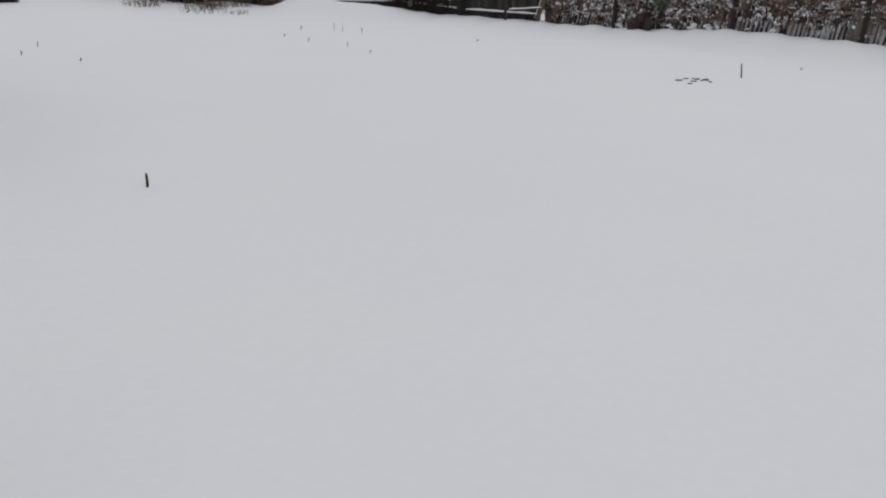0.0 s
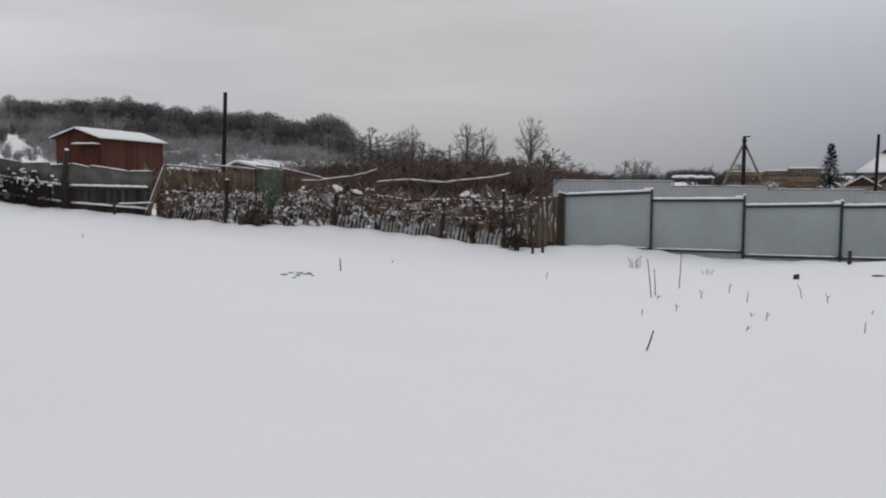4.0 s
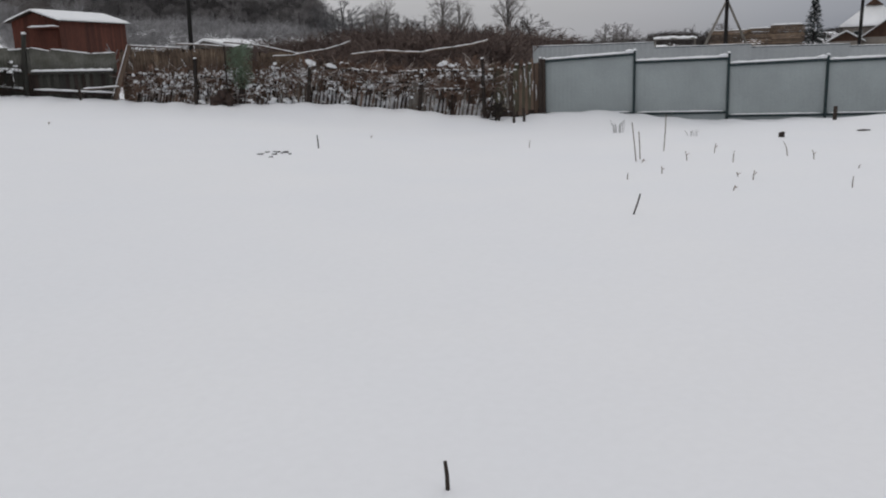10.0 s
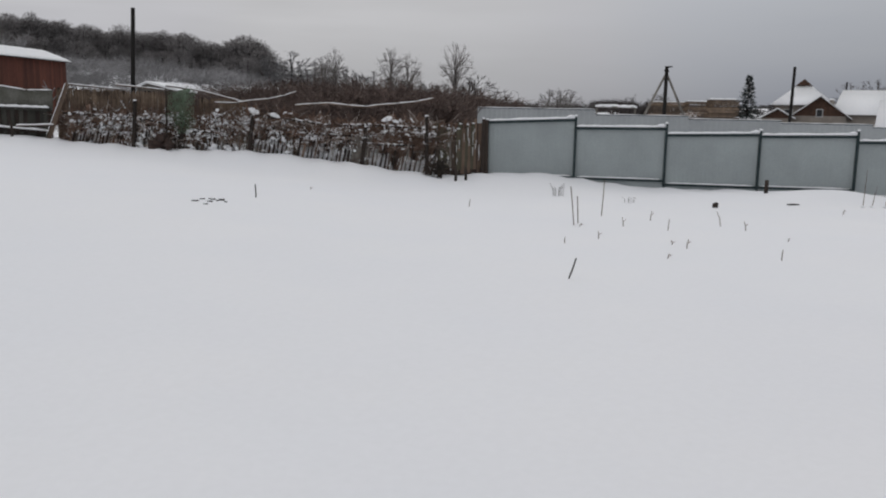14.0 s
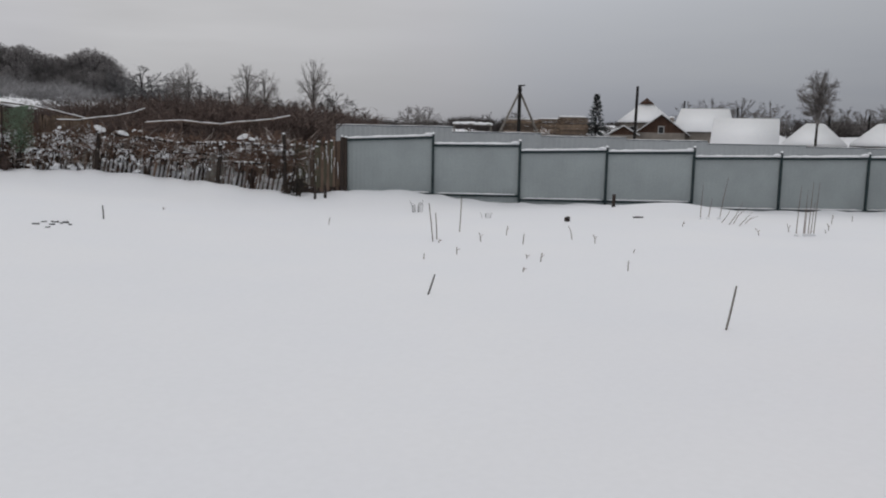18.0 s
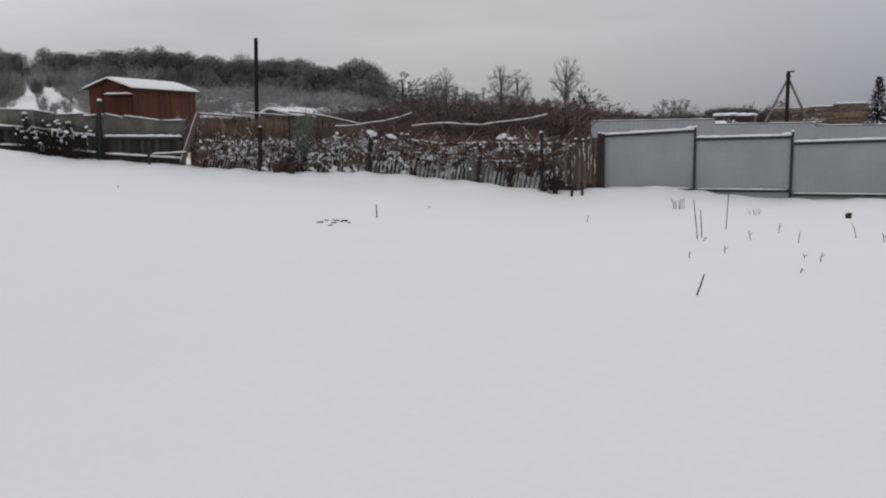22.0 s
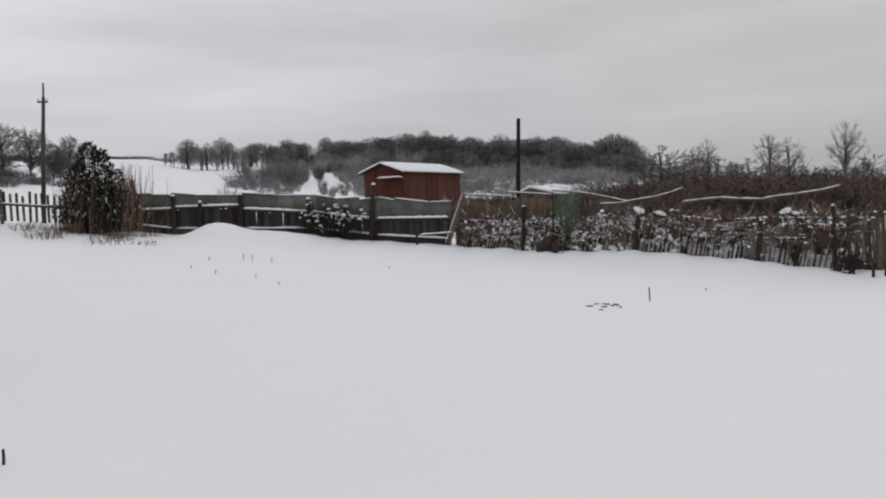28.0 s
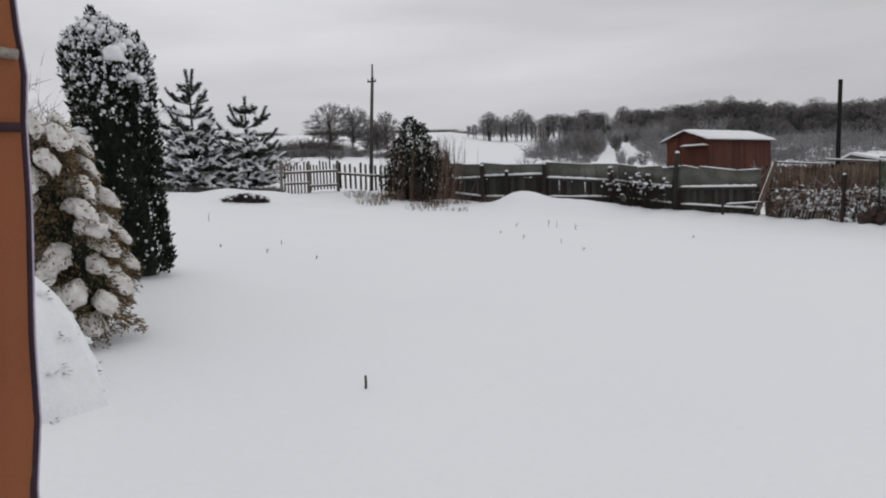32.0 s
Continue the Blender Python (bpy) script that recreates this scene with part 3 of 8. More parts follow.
def build_gate():
    rnd = random.Random(4)
    a, b, c, d = Vector((18.93, 20.63)), Vector((19.22, 18.10)), Vector((19.62, 16.46)), Vector((20.02, 14.82))
    fence = thing("gate_fence", (a.x, a.y, 0), "pale greenish sheet-metal fence with a braced double gate", "gate")
    loc = [p - a for p in (a, b, c, d)]
    tops = ((1.50, 1.50), (1.50, 1.53), (1.53, 1.53))
    for i, (p, q) in enumerate(zip(loc, loc[1:])):
        bm = bmesh.new()
        add_corrugated(bm, p, q, -0.3, -0.3, *tops[i])
        part("panel" if i == 0 else "gate_leaf", bm, SHEET_PALE, fence)
        bm = bmesh.new()
        add_beam(bm, (p.x - 0.04, p.y, tops[i][0] - 0.02), (q.x - 0.04, q.y, tops[i][1] - 0.02), 0.045, 0.05)
        part("rail", bm, BLACK_STEEL, fence)
        bm = bmesh.new()
        add_cap(bm, (p.x - 0.03, p.y, tops[i][0] + 0.005), (q.x - 0.03, q.y, tops[i][1] + 0.005), 0.09, 0.13, rnd, 10)
        part("snow_cap", bm, SNOW_CLUMP, fence, "thick ridge of snow", True)
        if i:
            lo, mid, hi = 0.05, 0.80, 1.48
            n = Vector((-0.05, 0, 0))
            P, Q = Vector((p.x, p.y, 0)) + n, Vector((q.x, q.y, 0)) + n
            for u, v in (((P, lo), (Q, hi)), ((P, hi), (Q, lo)), ((P, mid), (Q, mid))):
                bm = bmesh.new()
                add_beam(bm, u[0] + Vector((0, 0, u[1])), v[0] + Vector((0, 0, v[1])), 0.035, 0.045)
                part("brace", bm, BLACK_STEEL, fence, "dark steel brace")
    for i, p in enumerate(loc[1:]):
        bm = bmesh.new()
        add_box(bm, (p.x - 0.09, p.y - 0.045, -0.6), (p.x - 0.01, p.y + 0.045, 1.60 if i != 1 else 1.52))
        part("post", bm, BLACK_STEEL, fence)
        bm = bmesh.new()
        add_lump(bm, (p.x - 0.05, p.y, 1.62 if i != 1 else 1.56), (0.07, 0.07, 0.06), rnd, flat=0.7)
        part("snow_cap", bm, SNOW_CLUMP, fence, "cap of snow", True)


def build_far_fence():
    rnd = random.Random(5)
    steps = ((3.0, 2.08), (5.4, 2.08), (7.75, 1.88), (9.6, 1.88), (11.36, 1.77), (13.1, 1.77), (14.85, 1.68), (16.5, 1.68), (18.18, 1.58), (19.8, 1.58), (22.2, 1.52), (24.6, 1.5), (27.0, 1.5), (29.4, 1.48))
    line = lambda x: 36.0 - 0.205 * (x - 3.8)
    fence = thing("far_metal_fence", (3.0, line(3.0), 0), "plain grey ribbed sheet-metal fence across the lane", "fence")
    for (x0, z0), (x1, _) in zip(steps, steps[1:]):
        if x1 - x0 < 0.2:
            continue
        a, b = (x0 - 3.0, line(x0) - line(3.0)), (x1 - 3.0, line(x1) - line(3.0))
        bm = bmesh.new()
        add_corrugated(bm, a, b, -0.6, -0.6, z0, z0, 0.2, 0.008)
        part("panel", bm, SHEET_FAR, fence)
        bm = bmesh.new()
        add_beam(bm, (*a, z0), (*b, z0), 0.05, 0.03)
        part("rail", bm, GREEN_STEEL, fence)
        bm = bmesh.new()
        add_cap(bm, (*a, z0 + 0.015), (*b, z0 + 0.015), 0.06, 0.025, rnd, 5)
        part("snow_cap", bm, SNOW_CLUMP, fence, "thin ridge of snow", True)


build_metal_fence()
build_gate()
build_far_fence()


# ---------------------------------------------------------------- old wooden fences along the back
def back_line(x):
    """The y of the back fence at x."""
    return float(np.interp(x, (-20.5, -18.2, -15.0, -12.0, -9.0, 2.4), (20.3, 21.4, 22.9, 23.9, 24.0, 24.2)))


def top_left(x):
    return float(np.interp(x, (-19.4, -17.5, -15.7, -14.4, -13.7, -11.8, -10.65, -9.5), (2.92, 2.87, 2.80, 2.71, 2.63, 2.49, 2.36, 2.32)))


def build_left_fence():
    rnd = random.Random(11)
    x0, x1 = -19.6, -9.45
    fence = thing("board_fence", (x0, back_line(x0), 0), "weathered dark board fence topped with greenish slate sheets and snow", "fence")
    inv = Vector((x0, back_line(x0), 0))
    mid = lambda x: float(np.interp(x, (-19.6, -17.5, -15.75, -15.65, -13.8, -11.8, -9.5), (2.39, 2.41, 2.40, 2.28, 2.12, 1.84, 1.81)))
    # lower boards
    x = x0
    while x < x1:
        w = rnd.uniform(0.105, 0.125)
        y = back_line(x)
        g = gz(x, y)
        lean = rnd.uniform(-0.02, 0.02)
        bm = bmesh.new()
        slope = (back_line(x + 0.1) - back_line(x - 0.1)) / 0.2
        face = Vector((-slope, 1, 0)).normalized()
        add_beam(bm, Vector((x, y, g - 0.15)) - inv, Vector((x + lean, y + lean * slope, mid(x) + rnd.uniform(-0.05, 0.06))) - inv, w * 1.08 / face.y, 0.022, face, jag=0.015, rnd=rnd)
        part("board", bm, DARK_WOOD if rnd.random() < 0.45 else WET_BOARD, fence)
        x += 0.108
    # slate sheets above
    x = x0
    while x < x1 - 0.3:
        w = rnd.choice((0.55, 0.7, 0.9, 1.1))
        a, b = x, min(x + w, x1)
        t0, t1 = top_left(a) + rnd.uniform(-0.05, 0.05), top_left(b) + rnd.uniform(-0.05, 0.05)
        bm = bmesh.new()
        n = 8
        cols = []
        for i in range(n * 3 + 1):
            k = i / (n * 3)
            px = a + (b - a) * k
            py = back_line(px) - 0.03 + 0.015 * math.sin(k * n * 2 * math.pi)
            zt = t0 + (t1 - t0) * k + rnd.uniform(-0.006, 0.006)
            cols.append([bm.verts.new(Vector((px, py + dy, z)) - inv) for dy, z in ((0, mid(px) - 0.02), (0, zt), (0.012, zt), (0.012, mid(px) - 0.02))])
        for p, q in zip(cols, cols[1:]):
            for k in range(4):
                bm.faces.new((p[k], q[k], q[(k + 1) % 4], p[(k + 1) % 4]))
        part("slate_sheet", bm, SLATE, fence, smooth=True)
        bm = bmesh.new()
        add_cap(bm, Vector((a + 0.02, back_line(a) - 0.025, t0)) - inv, Vector((b - 0.02, back_line(b) - 0.025, t1)) - inv, 0.06, 0.025, rnd, 7)
        part("snow_cap", bm, SNOW_CLUMP, fence, "thin ridge of snow", True)
        x = b + 0.002
    # rails with snow, in spans
    spans = ((-19.4, -17.55), (-17.5, -15.76), (-15.64, -13.85), (-13.7, -11.95), (-11.8, -9.55))
    for i, (a, b) in enumerate(spans):
        za, zb = mid(a) + rnd.uniform(-0.03, 0.03), mid(b) + rnd.uniform(-0.03, 0.03)
        bm = bmesh.new()
        A, B = Vector((a, back_line(a) - 0.06, za)) - inv, Vector((b, back_line(b) - 0.06, zb)) - inv
        add_beam(bm, A, B, 0.06, 0.09)
        part("rail", bm, WET_BOARD, fence)
        bm = bmesh.new()
        add_cap(bm, A + Vector((0, 0, 0.04)), B + Vector((0, 0, 0.04)), 0.09, 0.06, rnd, 26)
        part("snow_cap", bm, SNOW_CLUMP, fence, "ridge of snow", True)
        bm = bmesh.new()
        g0, g1 = gz(a, back_line(a)) + 0.14, gz(b, back_line(b)) + 0.14
        A, B = Vector((a, back_line(a) - 0.05, g0)) - inv, Vector((b, back_line(b) - 0.05, g1)) - inv
        add_beam(bm, A, B, 0.05, 0.08)
        part("rail", bm, DARK_WOOD, fence)
        bm = bmesh.new()
        add_cap(bm, A + Vector((0, 0, 0.04)), B + Vector((0, 0, 0.04)), 0.09, 0.05, rnd, 10)
        part("snow_cap", bm, SNOW_CLUMP, fence, "ridge of snow", True)
    # posts, some leaning
    for x, h, lean in ((-19.3, 1.1, 0.02), (-18.45, 1.55, -0.17), (-17.5, 1.15, 0.0), (-15.7, 1.2, 0.02), (-16.8, 0.95, 0.03), (-13.75, 1.05, -0.02), (-11.95, 1.66, 0.1), (-12.7, 0.95, 0.0)):
        y = back_line(x) - 0.12
        g = gz(x, y)
        bm = bmesh.new()
        add_tube(bm, [Vector((x - lean * 0.6, y, g - 0.3)) - inv, Vector((x, y, g + h * 0.5)) - inv, Vector((x + lean, y, g + h)) - inv], (0.075, 0.07, 0.06), 8)
        part("post", bm, WET_BOARD if x > -13 else DARK_WOOD, fence)
        bm = bmesh.new()
        add_lump(bm, Vector((x + lean, y, g + h + 0.02)) - inv, (0.07, 0.07, 0.05), rnd, flat=0.7)
        part("snow_cap", bm, SNOW_CLUMP, fence, "cap of snow", True)
    # shrubs of dead stems against it
    for cx, n in ((-12.9, 60), (-13.5, 46), (-12.4, 34)):
        bm, bs = bmesh.new(), bmesh.new()
        for _ in range(n):
            x = cx + rnd.gauss(0, 0.28)
            y = back_line(x) - 0.25 - rnd.random() * 0.2
            g = gz(x, y)
            p = Vector((x, y, g - 0.05)) - inv
            q = p + Vector((rnd.uniform(-0.35, 0.35), rnd.uniform(-0.15, 0.1), rnd.uniform(0.5, 1.2)))
            m = p.lerp(q, 0.5) + Vector((rnd.uniform(-0.1, 0.1), 0, 0.05))
            add_tube(bm, (p, m, q), (0.012, 0.01, 0.005), 4, False)
            if rnd.random() < 0.42:
                add_lump(bs, m.lerp(q, rnd.random()), (rnd.uniform(0.025, 0.08), 0.04, rnd.uniform(0.02, 0.055)), rnd, 0.45, rings=4, seg=7, flat=0.5)
        tagged(part("climber", bm, DARK_WOOD, fence, "dry climbing stems"), kind="stuff")
        tagged(part("snow_cap", bs, SNOW_CLUMP, fence, "tufts of snow", True), kind="stuff")


build_left_fence()


def build_tangled_fence():
    """The collapsed picket fence, overgrown with dry vines and laden with snow."""
    rnd = random.Random(21)
    x0, x1 = -9.25, 2.28
    inv = Vector((x0, back_line(x0), 0))
    fence = thing("picket_fence", tuple(inv), "collapsed wooden picket fence overgrown with dry vines and laden with snow", "fence")
    top = lambda x: gz(x, back_line(x)) + float(np.interp(x, (-9.25, -7.4, -5.9, -4.75, -3.6, -2.5, -1.0, -0.3, 0.7, 2.3), (0.8, 0.92, 0.97, 1.05, 1.05, 1.05, 1.08, 1.4, 1.45, 1.3)))
    # leaning pickets
    x = x0 + 0.15
    while x < x1 - 1.15:
        y = back_line(x) + rnd.uniform(-0.03, 0.03)
        g = gz(x, y)
        lean = 0.32 if x < -7.3 else rnd.choice((0.18, 0.22, 0.26)) if x > -4.6 else rnd.uniform(-0.1, 0.3)
        h = rnd.uniform(0.55, 0.92)
        bm = bmesh.new()
        a = Vector((x, y, g - 0.12)) - inv
        b = a + Vector((lean * h, rnd.uniform(-0.05, 0.05), h + 0.1))
        add_beam(bm, a, b, rnd.uniform(0.045, 0.065), 0.02, Vector((0, 1, 0)), jag=0.02, rnd=rnd)
        part("picket", bm, DARK_WOOD if rnd.random() < 0.55 else OLD_BOARD if rnd.random() < 0.7 else GREY_WOOD, fence)
        if rnd.random() < 0.6:
            # snow stuck along the weather side
            bm = bmesh.new()
            k = rnd.uniform(0.1, 0.6)
            m, n = a.lerp(b, k), a.lerp(b, min(1.0, k + rnd.uniform(0.1, 0.35)))
            add_tube(bm, [m + Vector((-0.028, -0.012, 0)), m.lerp(n, 0.5) + Vector((-0.030 + rnd.uniform(-0.01, 0.01), -0.016, 0)), n + Vector((-0.025, -0.01, 0))], (0.006, rnd.uniform(0.008, 0.015), 0.004), 5)
            part("snow_streak", bm, SNOW_CLUMP, fence, smooth=True)
        x += rnd.uniform(0.07, 0.11) if x < -4.6 else rnd.uniform(0.095, 0.135)
    # upright green-stained boards by the metal fence
    for gx in (-1.42, -1.31, -1.2, -1.08):
        y = back_line(gx) - 0.05
        g = gz(gx, y)
        bm = bmesh.new()
        add_beam(bm, Vector((gx, y, g - 0.1)) - inv, Vector((gx + 0.16, y, g + rnd.uniform(0.72, 0.8))) - inv, 0.115, 0.022, Vector((0, 1, 0)), jag=0.03, rnd=rnd)
        part("picket", bm, GREY_WOOD, fence, "broad grey board")
    wall = random.Random(23)
    x = 0.98
    while x < x1 + 0.02:
        for back in (0.0, 0.035):
            y = back_line(x) + back
            g = gz(x, y)
            w = wall.uniform(0.075, 0.115)
            lo = g + (wall.uniform(0.02, 0.2) if not back else 0.0)
            hi = g + wall.uniform(1.26, 1.5) - 2 * back
            px = x + (w * 0.55 if back else 0.0)
            bm = bmesh.new()
            a, b = Vector((px, y, lo)) - inv, Vector((px + wall.uniform(-0.05, 0.05), y, hi)) - inv
            add_beam(bm, a, b, w, 0.02, Vector((0, 1, 0)), jag=0.035, rnd=wall)
            kind = wall.random()
            part("picket", bm, DARK_WOOD if back else GREEN_BOARD if kind < 0.6 else OLD_BOARD if kind < 0.93 else GREY_WOOD, fence)
            if not back:
                for _ in range(wall.randint(1, 3)):
                    bm = bmesh.new()
                    p = a.lerp(b, wall.uniform(0.3, 0.95)) + Vector((wall.uniform(-0.03, 0.03), -0.02, 0))
                    add_tube(bm, (p, p + Vector((0.004, -0.006, -wall.uniform(0.04, 0.1))), p - Vector((0, 0, wall.uniform(0.1, 0.26)))), (0.007, wall.uniform(0.005, 0.009), 0.003), 5)
                    part("snow_streak", bm, SNOW_CLUMP, fence, smooth=True)
                if wall.random() < 0.6:
                    bm = bmesh.new()
                    add_lump(bm, b + Vector((0, -0.01, -0.01)), (w * 0.45, 0.035, wall.uniform(0.015, 0.03)), wall, 0.6, 5, 8, 0.5)
                    part("snow_cap", bm, SNOW_CLUMP, fence, "cap of snow", True)
        x += w * 0.98
    # rails
    spans = ((-9.2, -7.3, 1.72, 1.61), (-7.2, -6.3, 1.62, 1.45), (-6.1, -5.2, 1.29, 1.27), (-4.2, -2.2, 1.76, 1.53), (-3.6, -1.4, 1.3, 1.22), (-2.3, -1.0, 1.5, 1.52), (-0.98, 0.7, 1.53, 1.46), (-1.0, 0.35, 1.01, 0.98), (0.45, 0.95, 1.31, 1.30))
    for a, b, z0, z1 in spans:
        k0, k1 = z0 - gz(a, back_line(a)), z1 - gz(b, back_line(b))
        A, B = Vector((a, back_line(a) - 0.06, gz(a, back_line(a)) + k0)) - inv, Vector((b, back_line(b) - 0.06, gz(b, back_line(b)) + k1)) - inv
        bm = bmesh.new()
        add_beam(bm, A, B, 0.045, 0.055)
        part("rail", bm, DARK_WOOD, fence)
        k = 0.0
        while k < 0.95:
            e = min(1.0, k + rnd.uniform(0.05, 0.13))
            if rnd.random() < 0.72:
                bm = bmesh.new()
                add_cap(bm, A.lerp(B, k) + Vector((0, -0.004, 0.025)), A.lerp(B, e) + Vector((0, -0.004, 0.02)), 0.055, 0.028, rnd, 5)
                for _ in range(rnd.randint(0, 2)):
                    q = A.lerp(B, rnd.uniform(k, e)) + Vector((0, -0.03, 0.03))
                    add_tube(bm, (q, q - Vector((0.006, 0, rnd.uniform(0.04, 0.12)))), (0.011, 0.004), 5)
                part("snow_cap", bm, SNOW_CLUMP, fence, "ridge of snow", True)
            k = e + rnd.uniform(0.0, 0.06)
    # posts
    for x, h, lean in ((-7.35, 1.25, 0.1), (-6.1, 1.0, 0.1), (-4.24, 0.95, 0.14), (-1.16, 1.05, 0.14), (0.68, 1.6, -0.03), (2.24, 1.52, 0.0), (2.33, 1.5, 0.0)):
        y = back_line(x) - 0.1
        g = gz(x, y)
        bm = bmesh.new()
        add_tube(bm, [Vector((x, y, g - 0.3)) - inv, Vector((x + lean, y, g + h)) - inv], (0.065, 0.05), 8)
        part("post", bm, DARK_WOOD, fence)
        bm = bmesh.new()
        add_lump(bm, Vector((x + lean, y, g + h)) - inv, (0.05, 0.05, 0.03), rnd, 0.4, flat=0.6)
        part("snow_cap", bm, SNOW_CLUMP, fence, "cap of snow", True)
    # dry vines over everything, with snow caught in them
    stems, tufts, hoar = bmesh.new(), bmesh.new(), bmesh.new()
    for _ in range(3600):
        x = rnd.uniform(x0 + 0.1, x1 - 1.0)
        y = back_line(x) + (rnd.gauss(0.10, 0.10) if rnd.random() < 0.6 else rnd.gauss(-0.06, 0.05))
        g = gz(x, y)
        t = top(x)
        low = 0.4 if x > -4.6 and rnd.random() < 0.75 else 0.0
        z = g + (t - 0.05 - g) * (low + (1 - low) * rnd.random() ** 0.8)
        p = Vector((x, y, z)) - inv
        kind = rnd.random()
        if kind < 0.6:
            q = p + Vector((rnd.uniform(-0.35, 0.5), rnd.uniform(-0.12, 0.12), rnd.uniform(-0.1, 0.45)))
        else:
            q = p + Vector((rnd.uniform(-0.7, 0.7), rnd.uniform(-0.1, 0.1), rnd.uniform(-0.2, 0.15)))
        m = p.lerp(q, 0.5) + Vector((rnd.uniform(-0.04, 0.04), rnd.uniform(-0.04, 0.04), rnd.uniform(-0.02, 0.05)))
        r = rnd.uniform(0.005, 0.012)
        add_tube(hoar if rnd.random() < 0.3 else stems, (p, m, q), (r, r * 0.8, r * 0.5), 3, False)
        if rnd.random() < 0.09:
            # crumbs of snow along the stem
            k = rnd.uniform(0.1, 0.5)
            for _ in range(rnd.randint(2, 5)):
                s = rnd.uniform(0.007, 0.017)
                add_lump(tufts, p.lerp(q, k) + Vector((rnd.uniform(-0.02, 0.02), -0.01, 0.012)), (s * rnd.uniform(0.6, 1.3), s, s * rnd.uniform(1.0, 2.4)), rnd, 0.4, 3, 5)
                k += rnd.uniform(0.05, 0.14)
        if rnd.random() < 0.02:
            s = rnd.uniform(0.025, 0.05)
            add_lump(tufts, m + Vector((0, -0.01, 0.015)), (s * rnd.uniform(0.8, 1.8), s, s * 0.6), rnd, rings=4, seg=6, flat=0.5)
    # snow caught in the mat of stems: fine upright flecks gathered into loose drifts
    mats = random.Random(58)
    for n in range(170):
        x = mats.uniform(x0 + 0.2, 0.95) if n < 110 else mats.uniform(x0 + 0.3, -4.2)
        g = gz(x, back_line(x))
        u = mats.choice((mats.gauss(0.8, 0.08), mats.gauss(0.5, 0.1), mats.uniform(0.05, 0.9)))
        wide, tall, tilt = mats.uniform(0.04, 0.16), mats.uniform(0.02, 0.08), mats.uniform(0.0, 0.3)
        z = g + (top(x) - g) * min(1.0, u)
        for _ in range(mats.randint(4, 13)):
            p = Vector((x + mats.gauss(0, wide), back_line(x) - mats.uniform(-0.02, 0.14), z + mats.gauss(0, tall))) - inv
            r = mats.uniform(0.006, 0.014)
            if mats.random() < (0.2 if n > 60 else 0.06):
                w = mats.uniform(0.025, 0.05)
                add_lump(tufts, p, (w, w * 0.7, w * mats.uniform(0.5, 1.3)), mats, 0.7, 5, 7, flat=0.2)
            elif mats.random() < 0.75:
                e = p - Vector((tilt * 0.1, 0, 1)) * mats.uniform(0.03, 0.11)
                add_tube(tufts, (p, p.lerp(e, 0.4) + Vector((mats.uniform(-0.008, 0.008), -0.004, 0)), e), (r * 0.8, r, r * 0.3), 5)
            else:
                add_lump(tufts, p, (r * mats.uniform(1.5, 4.0), r * 1.5, r * mats.uniform(0.9, 1.4)), mats, 0.6, 4, 7, flat=0.4)
    x = x0 + 0.3
    while x < 1.1:
        e = min(1.1, x + rnd.uniform(0.7, 1.4))
        h = rnd.uniform(0.42, 0.62) if x > -4.7 else rnd.uniform(0.2, 0.35)
        bm = bmesh.new()
        add_cap(bm, Vector((x, back_line(x) + 0.17, gz(x, back_line(x)) - 0.05)) - inv, Vector((e, back_line(e) + 0.17, gz(e, back_line(e)) - 0.05)) - inv, 0.2, h, rnd, 9)
        part("snow_bank", bm, SNOW_CLUMP, fence, "snow heaped behind the pickets", True)
        x = e + rnd.uniform(0.0, 0.25)
    # leaf litter behind the pickets
    for _ in range(900):
        x = rnd.uniform(x0, x1 - 0.3)
        y = back_line(x) + rnd.uniform(0.04, 0.4)
        g = gz(x, y)
        z = g + (top(x) - g) * (0.35 + 0.65 * rnd.random())
        p = Vector((x, y, z)) - inv
        d = Vector((rnd.uniform(-1, 1), rnd.uniform(-0.3, 0.3), rnd.uniform(-0.6, 1))).normalized() * rnd.uniform(0.08, 0.3)
        s = Vector((d.z, 0.02, -d.x)).normalized() * rnd.uniform(0.02, 0.07)
        vs = [stems.verts.new(v) for v in (p - d - s, p - d + s, p + d + s, p + d - s)]
        stems.faces.new(vs)
    # heavier snow lumps
    for x, k, s in ((-4.1, 1.1, 0.11), (-4.0, 1.08, 0.09), (-3.58, 1.06, 0.1), (-3.45, 1.02, 0.07), (-0.5, 1.36, 0.08), (-0.38, 1.4, 0.1), (-0.22, 1.36, 0.08), (-5.8, 0.06, 0.1), (-5.2, 0.05, 0.14), (-4.75, 0.05, 0.1), (-7.2, 0.05, 0.1), (-3.2, 0.04, 0.08)):
        y = back_line(x) - 0.1
        for _ in range(4):
            w = s * rnd.uniform(0.5, 0.85)
            add_lump(tufts, Vector((x + rnd.gauss(0, s * 0.4), y, gz(x, y) + k + rnd.gauss(0, s * 0.25))) - inv, (w, w * 0.7, w * 0.6), rnd, 0.6, 6, 9, flat=0.4)
    tagged(part("vine_growth", stems, DRY_VINE, fence, "matted brown dry vines"), kind="stuff")
    tagged(part("frosted_vines", hoar, FROST_VINE, fence, "vine stems furred with frost"), kind="stuff")
    tagged(part("snow_dusting", tufts, SNOW_CLUMP, fence, "streaks of snow caught in the vines", True), kind="stuff")
    return fence


build_tangled_fence()


